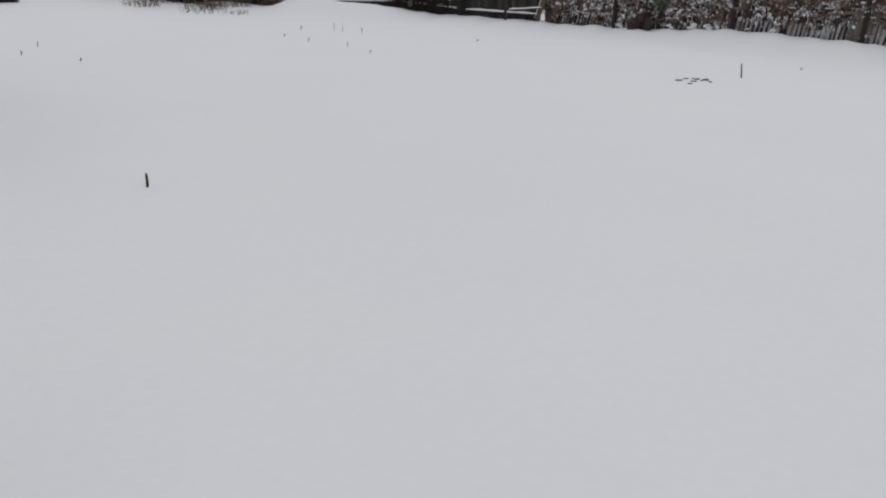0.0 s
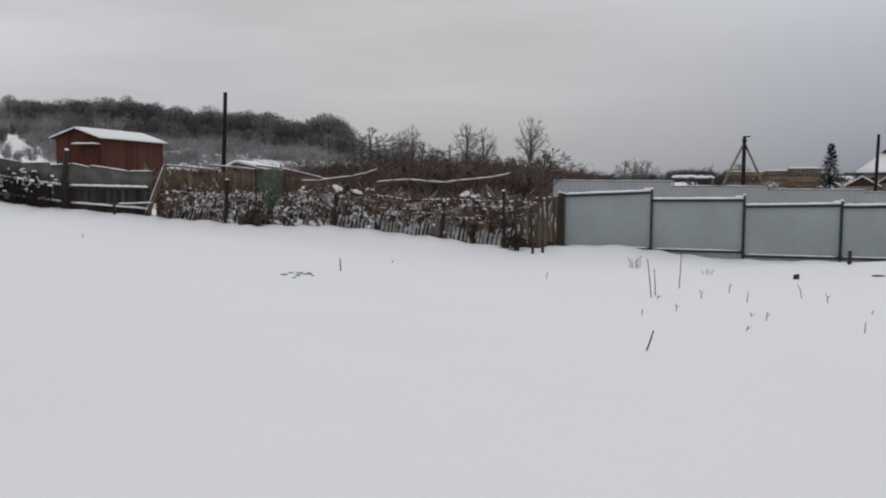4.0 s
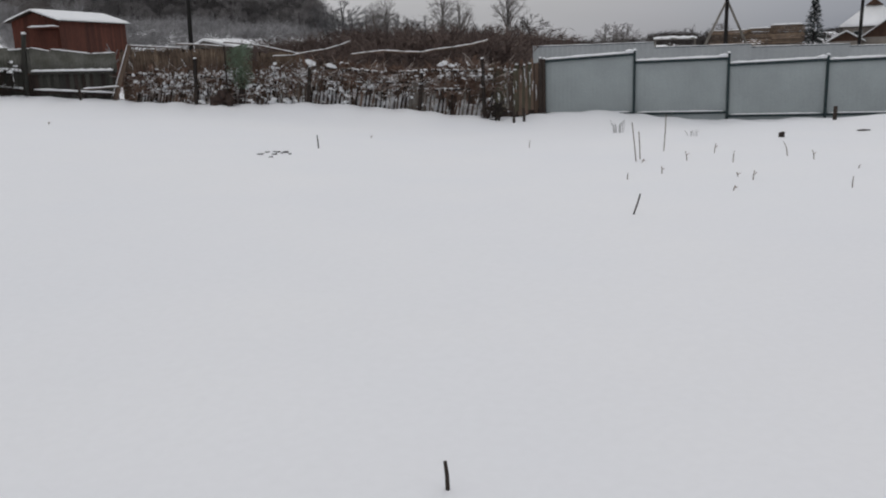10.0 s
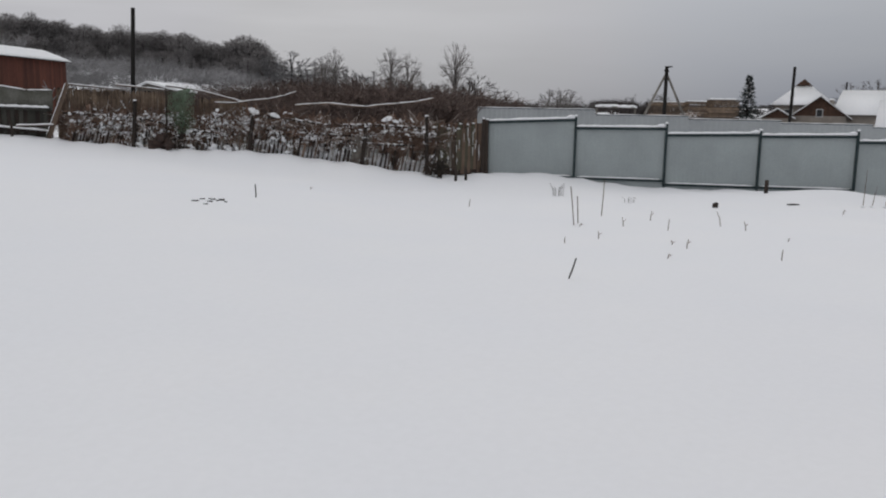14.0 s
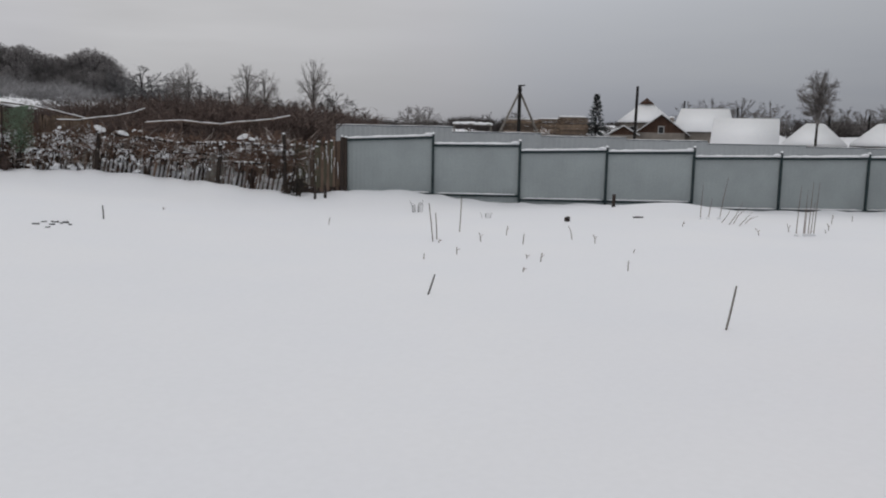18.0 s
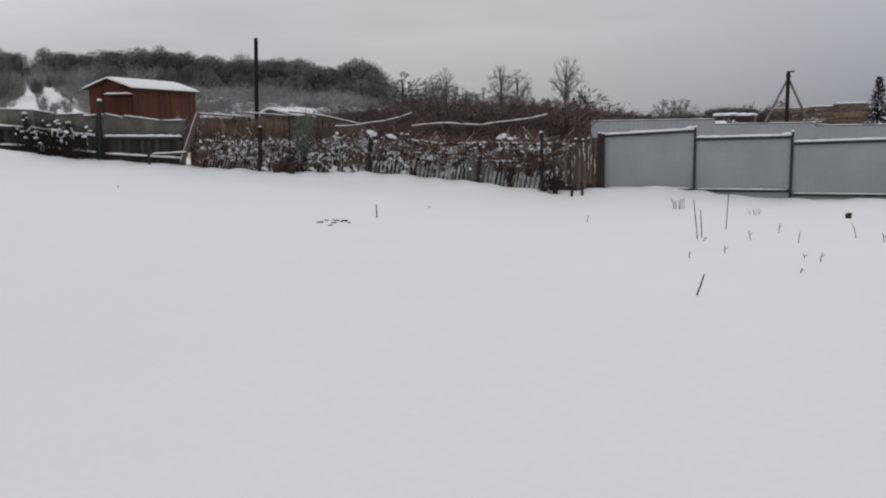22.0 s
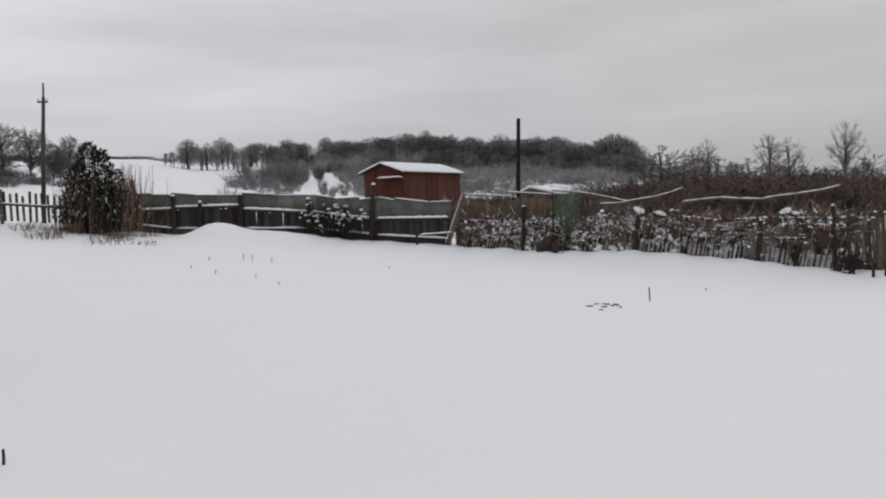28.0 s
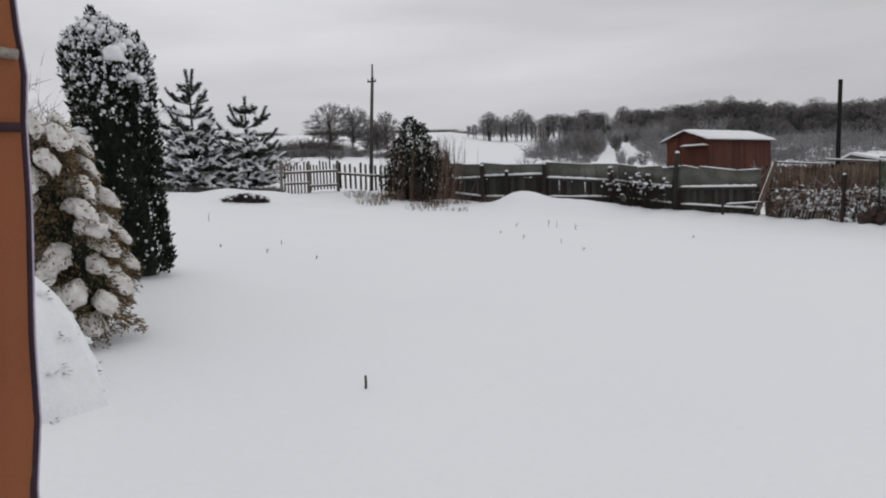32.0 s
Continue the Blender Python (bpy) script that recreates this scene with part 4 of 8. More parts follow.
def snowy_pole(name, pts, r, label, rnd, snow=True):
    """A crooked bare branch or pole lying along the fence, with snow on it."""
    base = Vector(pts[0])
    ob = thing(name, tuple(base), label, "branch")
    loc = [Vector(p) - base for p in pts]
    bm = bmesh.new()
    add_tube(bm, loc, [r * (1 - 0.5 * i / (len(loc) - 1)) for i in range(len(loc))], 7)
    part("stem", bm, OLD_BOARD, ob, smooth=True)
    if snow:
        bm = bmesh.new()
        for a, b in zip(loc, loc[1:]):
            add_cap(bm, a + Vector((0, 0, r * 0.6)), b + Vector((0, 0, r * 0.6)), r * 1.7, r * 0.8, rnd, 5)
        part("snow_cap", bm, SNOW_CLUMP, ob, "ridge of snow", True)
    return ob

RB = random.Random(31)
snowy_pole("fallen_pole", ((-9.1, 23.95, 2.49), (-8.4, 23.95, 2.43), (-7.62, 23.97, 2.37)), 0.026, "thin wooden pole laid along the fence top", RB)
snowy_pole("fallen_pole", ((-7.75, 23.97, 2.49), (-7.0, 23.98, 2.43), (-6.35, 24.0, 2.36)), 0.025, "thin wooden pole laid along the fence top", RB)
snowy_pole("bare_branch", ((-6.42, 23.95, 2.49), (-5.9, 23.95, 2.43), (-5.39, 23.98, 2.35), (-4.85, 24.0, 2.22), (-4.3, 24.0, 2.08)), 0.024, "long bare snow-covered branch on the fence", RB)
snowy_pole("bare_branch", ((-5.1, 23.92, 2.06), (-4.6, 23.95, 2.06), (-4.1, 23.98, 2.14), (-3.7, 24.0, 2.18), (-3.25, 24.0, 2.28), (-2.94, 24.02, 2.39)), 0.025, "crooked bare snow-covered branch on the fence", RB)
snowy_pole("bare_branch", ((-2.95, 24.0, 2.03), (-2.5, 24.0, 2.07), (-2.03, 24.02, 2.1), (-1.5, 24.03, 2.05), (-1.01, 24.05, 2.02), (-0.65, 24.05, 2.08), (-0.15, 24.06, 2.12), (0.35, 24.08, 2.18), (0.82, 24.1, 2.28)), 0.027, "long crooked bare snow-covered branch on the fence", RB)


def build_sheet_panels():
    """Rusty mesh panels behind the vines and a torn green net."""
    for x0, x1, z1, z0 in ((-9.42, -7.7, 2.40, 1.55), (-7.68, -6.4, 2.36, 1.6), (-5.55, -4.35, 2.2, 1.5)):
        ob = thing("woven_panel", (x0, 24.2, z0), "brown dried reed panel behind the vines", "panel")
        bm = bmesh.new()
        for _ in range(620 if x0 < -8 else 360):
            x = RB.uniform(0, x1 - x0)
            add_beam(bm, (x, RB.uniform(-0.04, 0.04), -0.7), (x + RB.uniform(-0.07, 0.07), RB.uniform(-0.04, 0.04), (z1 - z0) * RB.uniform(0.75, 1.0)), RB.uniform(0.008, 0.018), 0.01, Vector((0, 1, 0)))
        tagged(part("reeds", bm, REED, ob), kind="stuff")
        bm = bmesh.new()
        add_tube(bm, ((0.04, 0.03, -0.7), (0.04, 0.03, z1 - z0)), (0.04, 0.035), 6)
        part("post", bm, DARK_WOOD, ob)
    net = thing("garden_net", (-5.98, 23.78, 1.22), "torn pale green garden net on the fence", "net")
    bm = bmesh.new()
    n, m = 44, 60
    grid = []
    for i in range(n + 1):
        row = []
        for j in range(m + 1):
            x, z = -0.36 + 0.72 * i / n, 1.16 * j / m
            row.append(bm.verts.new((x + 0.04 * math.sin(z * 7) * (1 - j / m), 0.06 * math.sin(x * 11 + z * 4) + 0.02 * RB.uniform(-1, 1), z + 0.05 * math.sin(x * 6) * (j / m))))
        grid.append(row)
    for i in range(n):
        for j in range(m):
            low = 1 - j / m
            side = abs(i / n - 0.5) * 2
            if RB.random() < 0.92 - 0.62 * low**2 - 0.5 * side**2:
                bm.faces.new((grid[i][j], grid[i + 1][j], grid[i + 1][j + 1], grid[i][j + 1]))
    bmesh.ops.solidify(bm, geom=bm.faces[:], thickness=0.006)
    part("net", bm, GREEN_NET, net)
    bm = bmesh.new()
    add_tube(bm, ((-0.42, 0.03, -0.5), (-0.40, 0.03, 1.2)), (0.03, 0.025), 6)
    part("stake", bm, DARK_WOOD, net)


build_sheet_panels()


def build_leaning_board():
    b = thing("leaning_plank", (-9.52, 23.72, gz(-9.52, 23.72)), "broad snow-dusted plank leaning against the fence", "plank")
    bm = bmesh.new()
    add_beam(bm, (0, -0.1, -0.15), (0.50, 0.2, 1.46), 0.115, 0.04, Vector((0, 1, 0)), jag=0.02)
    part("board", bm, OLD_BOARD, b)
    bm = bmesh.new()
    add_cap(bm, (0.0, -0.12, 0.1), (0.46, 0.155, 1.46), 0.06, 0.03, RB, 10)
    part("snow_cap", bm, SNOW_CLUMP, b, "strip of snow", True)
    for x, y, h, lab in ((-10.29, 23.3, 0.34, "short dark wooden stake in the snow"), (1.42, 22.9, 0.38, "short dark stake before the fence"), (1.69, 22.95, 0.36, "short dark stake before the fence")):
        s = thing("stake", (x, y, gz(x, y)), lab, "stake", group="stakes in the snow")
        bm = bmesh.new()
        add_tube(bm, ((0, 0, -0.2), (0.01, 0, h * 0.6), (-0.01, 0, h)), (0.04, 0.038, 0.034), 7)
        part("stem", bm, DARK_WOOD, s)
    # a plank frozen to the stake
    p = thing("plank", (-10.2, 23.35, gz(-10.2, 23.3) + 0.27), "narrow snow-covered plank resting on a stake", "plank")
    bm = bmesh.new()
    add_beam(bm, (0, 0, 0), (0.85, 0.35, 0.03), 0.08, 0.03)
    part("board", bm, OLD_BOARD, p)
    bm = bmesh.new()
    add_cap(bm, (0, 0, 0.015), (0.85, 0.35, 0.045), 0.09, 0.035, RB, 8)
    part("snow_cap", bm, SNOW_CLUMP, p, "ridge of snow", True)
    st = thing("stump_stake", (-13.35, 23.2, gz(-13.35, 23.2)), "short leaning stake capped with snow", "stake")
    bm = bmesh.new()
    add_tube(bm, ((-0.06, 0, -0.1), (0.07, 0, 0.3)), (0.06, 0.03), 7)
    part("stem", bm, GREY_WOOD, st)
    bm = bmesh.new()
    add_lump(bm, (0.03, -0.03, 0.2), (0.07, 0.06, 0.14), RB)
    part("snow_cap", bm, SNOW_CLUMP, st, "plastered snow", True)


build_leaning_board()


# ---------------------------------------------------------------- the red shed and the small roof beyond
def build_shed():
    x0, x1, y0, y1 = -14.55, -12.93, 28.35, 32.6
    base, eave, ridge = 1.1, 3.47, 3.74
    rnd = random.Random(41)
    shed = thing("shed", ((x0 + x1) / 2, y0, base), "small red-brown plank shed with a snow-covered gable roof", "shed", turn=-7.3)
    ox = (x0 + x1) / 2
    w, l, h, r = (x1 - x0) / 2, y1 - y0, eave - base, ridge - base
    bm = bmesh.new()
    vs = [bm.verts.new(p) for p in ((-w, 0, 0), (w, 0, 0), (w, 0, h), (0, 0, r), (-w, 0, h), (-w, l, 0), (w, l, 0), (w, l, h), (0, l, r), (-w, l, h))]
    for f in ((0, 1, 2, 3, 4), (9, 8, 7, 6, 5), (1, 6, 7, 2), (5, 0, 4, 9)):
        bm.faces.new([vs[i] for i in f])
    part("wall", bm, RED_PLANK, shed)
    # planks of the front and of the long side
    n = 11
    for i in range(n):
        a, b = -w + 2 * w * i / n, -w + 2 * w * (i + 1) / n
        m = (a + b) / 2
        top = r - abs(m) / w * (r - h) - 0.02
        bm = bmesh.new()
        add_box(bm, (a + 0.004, -0.025, -0.1), (b - 0.004, -0.003, top))
        part("plank", bm, RED_PLANK, shed)
    n = 34
    for i in range(n):
        a, b = l * i / n, l * (i + 1) / n
        bm = bmesh.new()
        add_box(bm, (w + 0.003, a + 0.005, -0.1), (w + 0.025, b - 0.005, h - 0.02 - rnd.random() * 0.02))
        part("plank", bm, RED_PLANK, shed)
    bm = bmesh.new()
    add_box(bm, (0.05, -0.06, 0.25), (w - 0.03, -0.027, 2.05))
    door = part("door", bm, RED_PLANK, shed, "plank door of the shed")
    for z in (0.6, 1.7):
        bm = bmesh.new()
        add_box(bm, (0.07, -0.08, z), (w - 0.05, -0.062, z + 0.08))
        part("batten", bm, RED_PLANK, door)
    for sx in (-1, 1):
        bm = bmesh.new()
        ex, ez = sx * (w + 0.13), h - 0.05
        add_beam(bm, (sx * 0.0, -0.22, r + 0.03), (sx * 0.0, l + 0.2, r + 0.03), 0.001, 0.001)
        vs = [bm.verts.new(p) for p in ((0, -0.2, r + 0.02), (ex, -0.2, ez), (ex, l + 0.2, ez), (0, l + 0.2, r + 0.02), (0, -0.2, r + 0.05), (ex, -0.2, ez + 0.03), (ex, l + 0.2, ez + 0.03), (0, l + 0.2, r + 0.05))]
        for f in ((0, 1, 2, 3), (7, 6, 5, 4), (0, 4, 5, 1), (1, 5, 6, 2), (2, 6, 7, 3), (3, 7, 4, 0)):
            bm.faces.new([vs[i] for i in f])
        part("roof", bm, DARK_WOOD, shed)
        bm = bmesh.new()
        k = 14
        grid = []
        for i in range(k + 1):
            y = -0.2 + (l + 0.4) * i / k
            row = []
            for j in range(7):
                u = j / 6
                t = 0.075 * (1 if 0 < j < 6 else 0.35 if j == 6 else 0.9) * rnd.uniform(0.85, 1.12) * (0.6 if i in (0, k) else 1)
                row.append(bm.verts.new((ex * u * 1.01, y, r + 0.052 + (ez + 0.032 - r - 0.052) * u + t)))
            grid.append(row)
        for i in range(k):
            for j in range(6):
                bm.faces.new((grid[i][j], grid[i + 1][j], grid[i + 1][j + 1], grid[i][j + 1]) if sx < 0 else (grid[i][j + 1], grid[i + 1][j + 1], grid[i + 1][j], grid[i][j]))
        ring = [g[6] for g in grid]
        low = [bm.verts.new((v.co.x, v.co.y, ez + 0.03)) for v in ring]
        for i in range(k):
            bm.faces.new((ring[i], ring[i + 1], low[i + 1], low[i]))
        for g in (grid[0], grid[-1]):
            lowg = [bm.verts.new((v.co.x, v.co.y, r + 0.052 + (ez + 0.032 - r - 0.052) * min(1, j / 6) - 0.004)) for j, v in enumerate(g)]
            for j in range(6):
                bm.faces.new((g[j], g[j + 1], lowg[j + 1], lowg[j]))
        part("snow_cover", bm, SNOW_CLUMP, shed, "layer of snow on the roof", True)
    bm = bmesh.new()
    add_box(bm, (-0.02, -0.42, 2.12), (w + 0.06, -0.03, 2.15))
    canopy = part("canopy", bm, RED_PLANK, shed, "small canopy over the shed door")
    bm = bmesh.new()
    add_cap(bm, (-0.02, -0.22, 2.15), (w + 0.06, -0.22, 2.15), 0.4, 0.06, rnd, 8)
    part("snow_cover", bm, SNOW_CLUMP, canopy, "layer of snow", True)
    # low gable roof farther back
    hut = thing("low_hut", (-10.9, 38.4, 1.4), "low wooden hut with a snow-covered roof behind the fence", "hut")
    bm = bmesh.new()
    vs = [bm.verts.new(p) for p in ((-0.8, 0, -0.6), (0.9, 0, -0.6), (0.9, 0, 1.15), (-0.35, 0, 1.46), (-0.8, 0, 1.25), (-0.8, 3, -0.6), (0.9, 3, -0.6), (0.9, 3, 1.15), (-0.35, 3, 1.46), (-0.8, 3, 1.25))]
    for f in ((0, 1, 2, 3, 4), (9, 8, 7, 6, 5), (1, 6, 7, 2), (5, 0, 4, 9), (2, 7, 8, 3), (3, 8, 9, 4)):
        bm.faces.new([vs[i] for i in f])
    part("wall", bm, GREY_WOOD, hut)
    bm = bmesh.new()
    for a, b, za, zb in ((-0.35, 1.05, 1.47, 1.12), (-0.35, -0.95, 1.47, 1.2)):
        vs = [bm.verts.new(p) for p in ((a, -0.15, za), (b, -0.15, zb), (b, 3.1, zb), (a, 3.1, za), (a, -0.15, za + 0.1), (b, -0.15, zb + 0.08), (b, 3.1, zb + 0.08), (a, 3.1, za + 0.1))]
        for f in ((0, 1, 2, 3), (7, 6, 5, 4), (0, 4, 5, 1), (1, 5, 6, 2), (2, 6, 7, 3), (3, 7, 4, 0)):
            bm.faces.new([vs[i] for i in f])
    bmesh.ops.recalc_face_normals(bm, faces=bm.faces[:])
    part("snow_cover", bm, SNOW_CLUMP, hut, "layer of snow on the roof")
    bm = bmesh.new()
    add_box(bm, (-0.5, -0.02, 0.95), (-0.2, -0.004, 1.15))
    part("window", bm, DARK_GLASS, hut)


build_shed()


def build_frosted_branch():
    rnd = random.Random(43)
    ob = thing("frosted_branch", (-9.72, 24.48, gz(-9.72, 24.48)), "forked bare branch white with frost behind the fence", "branch")
    bm = bmesh.new()
    for a, b in (((0, 0, -0.1), (0.02, 0, 1.15)), ((0.02, 0, 1.05), (-0.16, 0, 1.55)), ((0.02, 0, 1.1), (0.14, 0, 1.38)), ((-0.07, 0, 1.3), (-0.22, 0.02, 1.42)), ((0.02, 0, 1.0), (0.2, 0, 1.18)), ((-0.02, 0, 1.1), (-0.2, 0, 1.2))):
        a, b = Vector(a), Vector(b)
        add_tube(bm, (a, a.lerp(b, 0.5) + Vector((rnd.uniform(-0.03, 0.03), 0, 0.02)), b), (0.022, 0.018, 0.008), 5)
    part("stem", bm, FROST_HAZE_TWIG, ob)


build_frosted_branch()


# ---------------------------------------------------------------- poles and wires
def build_poles():
    rnd = random.Random(51)
    # bare dark pole
    g = gz(-9.95, 33.4) - 0.5
    p = thing("bare_pole", (-9.95, 33.4, g), "tall bare tarred wooden pole", "pole")
    bm = bmesh.new()
    add_tube(bm, ((-0.38, 0, 0), (-0.32, 0, 2.5), (-0.22, 0, 5.51 - g)), (0.09, 0.085, 0.075), 10)
    part("stem", bm, POLE_WOOD, p, smooth=True)
    # utility pole by the picket fence
    g = gz(-20.8, 19.5) - 0.4
    p = thing("utility_pole", (-20.78, 19.53, g), "tall grey wooden utility pole with a small crossarm", "utility pole")
    top = 6.24 - g
    bm = bmesh.new()
    add_tube(bm, ((0.16, 0.13, 0), (0.22, 0.2, top * 0.5), (0.3, 0.28, top - 0.42)), (0.065, 0.058, 0.048), 10)
    part("stem", bm, POST_WOOD, p, smooth=True)
    bm = bmesh.new()
    add_tube(bm, ((0.3, 0.28, top - 0.42), (0.31, 0.29, top)), (0.03, 0.025), 6)
    part("tip", bm, POST_WOOD, p)
    bm = bmesh.new()
    add_beam(bm, (0.18, 0.16, top - 0.56), (0.38, 0.36, top - 0.55), 0.045, 0.05)
    part("crossarm", bm, POST_WOOD, p)
    for k in (0.19, 0.36):
        bm = bmesh.new()
        add_tube(bm, ((k + 0.01, k - 0.01, top - 0.54), (k + 0.01, k - 0.01, top - 0.47)), (0.016, 0.02), 7)
        part("insulator", bm, PALE_METAL, p)
    # braced pole in the village
    g = gz(19.2, 64.2)
    p = thing("braced_pole", (19.2, 64.2, g), "utility pole held by two slanting braces", "utility pole")
    h = 5.4 - g
    bm = bmesh.new()
    add_tube(bm, ((0, 0, -0.3), (0, 0, h)), (0.16, 0.13), 9)
    part("stem", bm, POLE_WOOD, p)
    for sx in (-1, 1):
        bm = bmesh.new()
        add_tube(bm, ((sx * 2.3, -0.6 * sx, -0.3), (sx * 0.06, 0, h - 0.6)), (0.11, 0.08), 7)
        part("brace", bm, GREY_WOOD, p)
    bm = bmesh.new()
    add_beam(bm, (-0.1, 0, h - 0.06), (0.4, 0, h - 0.02), 0.14, 0.1)
    part("bracket", bm, POLE_WOOD, p)
    bm = bmesh.new()
    add_lump(bm, (0.0, 0, h - 0.35), (0.17, 0.17, 0.14), rnd)
    part("insulator", bm, POLE_WOOD, p)
    # plain poles
    for x, y, top, r, lean in ((28.77, 63.97, 5.54, 0.13, -0.1), (39.42, 45.45, 5.55, 0.12, 0.0), (46.0, 64.0, 3.6, 0.1, 0.0), (48.2, 62.0, 3.7, 0.1, 0.0), (47.5, 81.0, 4.6, 0.12, 0.0), (39.5, 77.0, 5.0, 0.09, 0.0)):
        g = gz(x, y)
        p = thing("village_pole", (x, y, g), "slim dark wooden pole in the village", "pole", group="village poles")
        bm = bmesh.new()
        add_tube(bm, ((lean, 0, -0.3), (0, 0, top - g)), (r, r * 0.8), 8)
        part("stem", bm, POLE_WOOD, p)
        if y < 50:
            bm = bmesh.new()
            add_lump(bm, (0, 0, top - g - 0.45), (0.2, 0.2, 0.16), rnd)
            part("insulator", bm, POLE_WOOD, p)


build_poles()

# ---------------------------------------------------------------- house corner, ladder and canes on the right
def build_house_corner():
    wall = thing("house_corner", (7.99, 6.38, 0), "pink rendered corner of the house with a stepped pilaster", "house wall")
    ex, ey = Vector((0.60, -0.80, 0)), Vector((0.80, 0.60, 0))  # along the face seen, and away from the camera
    m = Matrix(((ex.x, ey.x, 0, 0), (ex.y, ey.y, 0, 0), (0, 0, 1, 0), (0, 0, 0, 1)))
    # buttress foot that flares towards the ground, then the main wall set back
    bm = bmesh.new()
    vs = []
    for z, f in ((-0.3, 0.0), (5.0, 0.0)):
        vs += [bm.verts.new(m @ Vector(p)) for p in ((0 + f, 0, z), (0.40, 0, z), (0.40, 0.42, z), (0 + f, 0.42, z))]
    for f in ((0, 1, 5, 4), (1, 2, 6, 5), (2, 3, 7, 6), (3, 0, 4, 7), (4, 5, 6, 7)):
        bm.faces.new([vs[i] for i in f])
    bmesh.ops.bevel(bm, geom=[e for e in bm.edges], offset=0.008, segments=2, affect="EDGES")
    part("pilaster", bm, PINK_WALL, wall)
    bm = bmesh.new()
    add_box(bm, (0.402, 0.05, -0.3), (0.445, 0.42, 5.0), m)
    part("groove", bm, PINK_TRIM, wall, "darker pink recess")
    bm = bmesh.new()
    add_box(bm, (0.447, 0.02, -0.3), (3.6, 0.42, 5.0), m)
    part("wall", bm, PINK_WALL, wall)
    bm = bmesh.new()
    add_box(bm, (0.402, -0.06, -0.3), (0.6, 0.018, 0.10), m)
    part("plinth", bm, PINK_WALL, wall)


build_house_corner()


def build_ladder():
    rnd = random.Random(61)
    at = (7.37, 5.21)
    ob = thing("ladder", (*at, gz(*at)), "home-made dark wooden ladder with grey snowy rungs", "ladder")
    right, lean = Vector((0.66, -0.75, 0)), Vector((0.14, -0.17, 0))
    for k in (0.0, 0.55):
        bm = bmesh.new()
        a = right * k + Vector((0, 0, -0.15))
        add_beam(bm, a, a + lean * 2.6 + Vector((0, 0, 2.6)), 0.1, 0.09, Vector((0, 1, 0)))
        bmesh.ops.bevel(bm, geom=[e for e in bm.edges], offset=0.008, segments=1, affect="EDGES")
        part("stile", bm, POLE_WOOD, ob)
    for i in range(6):
        z = 0.2 + 0.46 * i
        a = right * -0.06 + lean * (z + 0.12) + Vector((0, 0, z)) - Vector((0.6, 0.55, 0)) * 0.07
        bm = bmesh.new()
        add_beam(bm, a, a + right * 0.72 + Vector((0, 0, -0.02)), 0.035, 0.13)
        bmesh.ops.bevel(bm, geom=[e for e in bm.edges], offset=0.005, segments=1, affect="EDGES")
        rung = part("rung", bm, SILVER_WOOD, ob, "grey weathered rung")
        for _ in range(5):
            bm = bmesh.new()
            p = a + right * rnd.uniform(0.05, 0.65) + Vector((0, 0, rnd.uniform(-0.03, 0.05)))
            add_lump(bm, p - Vector((0.6, 0.55, 0)) * 0.03, (0.035, 0.02, 0.03), rnd, rings=4, seg=6)
            part("snow_spot", bm, SNOW_CLUMP, rung, "spot of snow", True)


build_ladder()


def cane(name, a, b, r, mat, label, cat="cane", group="", snow=False):
    a, b = Vector(a), Vector(b)
    ob = thing(name, tuple(a), label, cat, group)
    bm = bmesh.new()
    d = b - a
    add_tube(bm, (d * -0.12, d * 0.5 + Vector((0.006, 0, 0)), d), (r, r * 0.95, r * 0.8), 6)
    part("stem", bm, mat, ob)
    if snow:
        bm = bmesh.new()
        for k in range(3):
            p, q = d * (0.03 + k * 0.33), d * (0.34 + k * 0.33)
            off = Vector((-1, 0, 0.25)).normalized() * r * 0.9
            add_tube(bm, (p + off, q + off), (r * 0.6, r * 0.6), 5)
        part("snow_cap", bm, SNOW_CLUMP, ob, "plastered snow", True)
    return ob


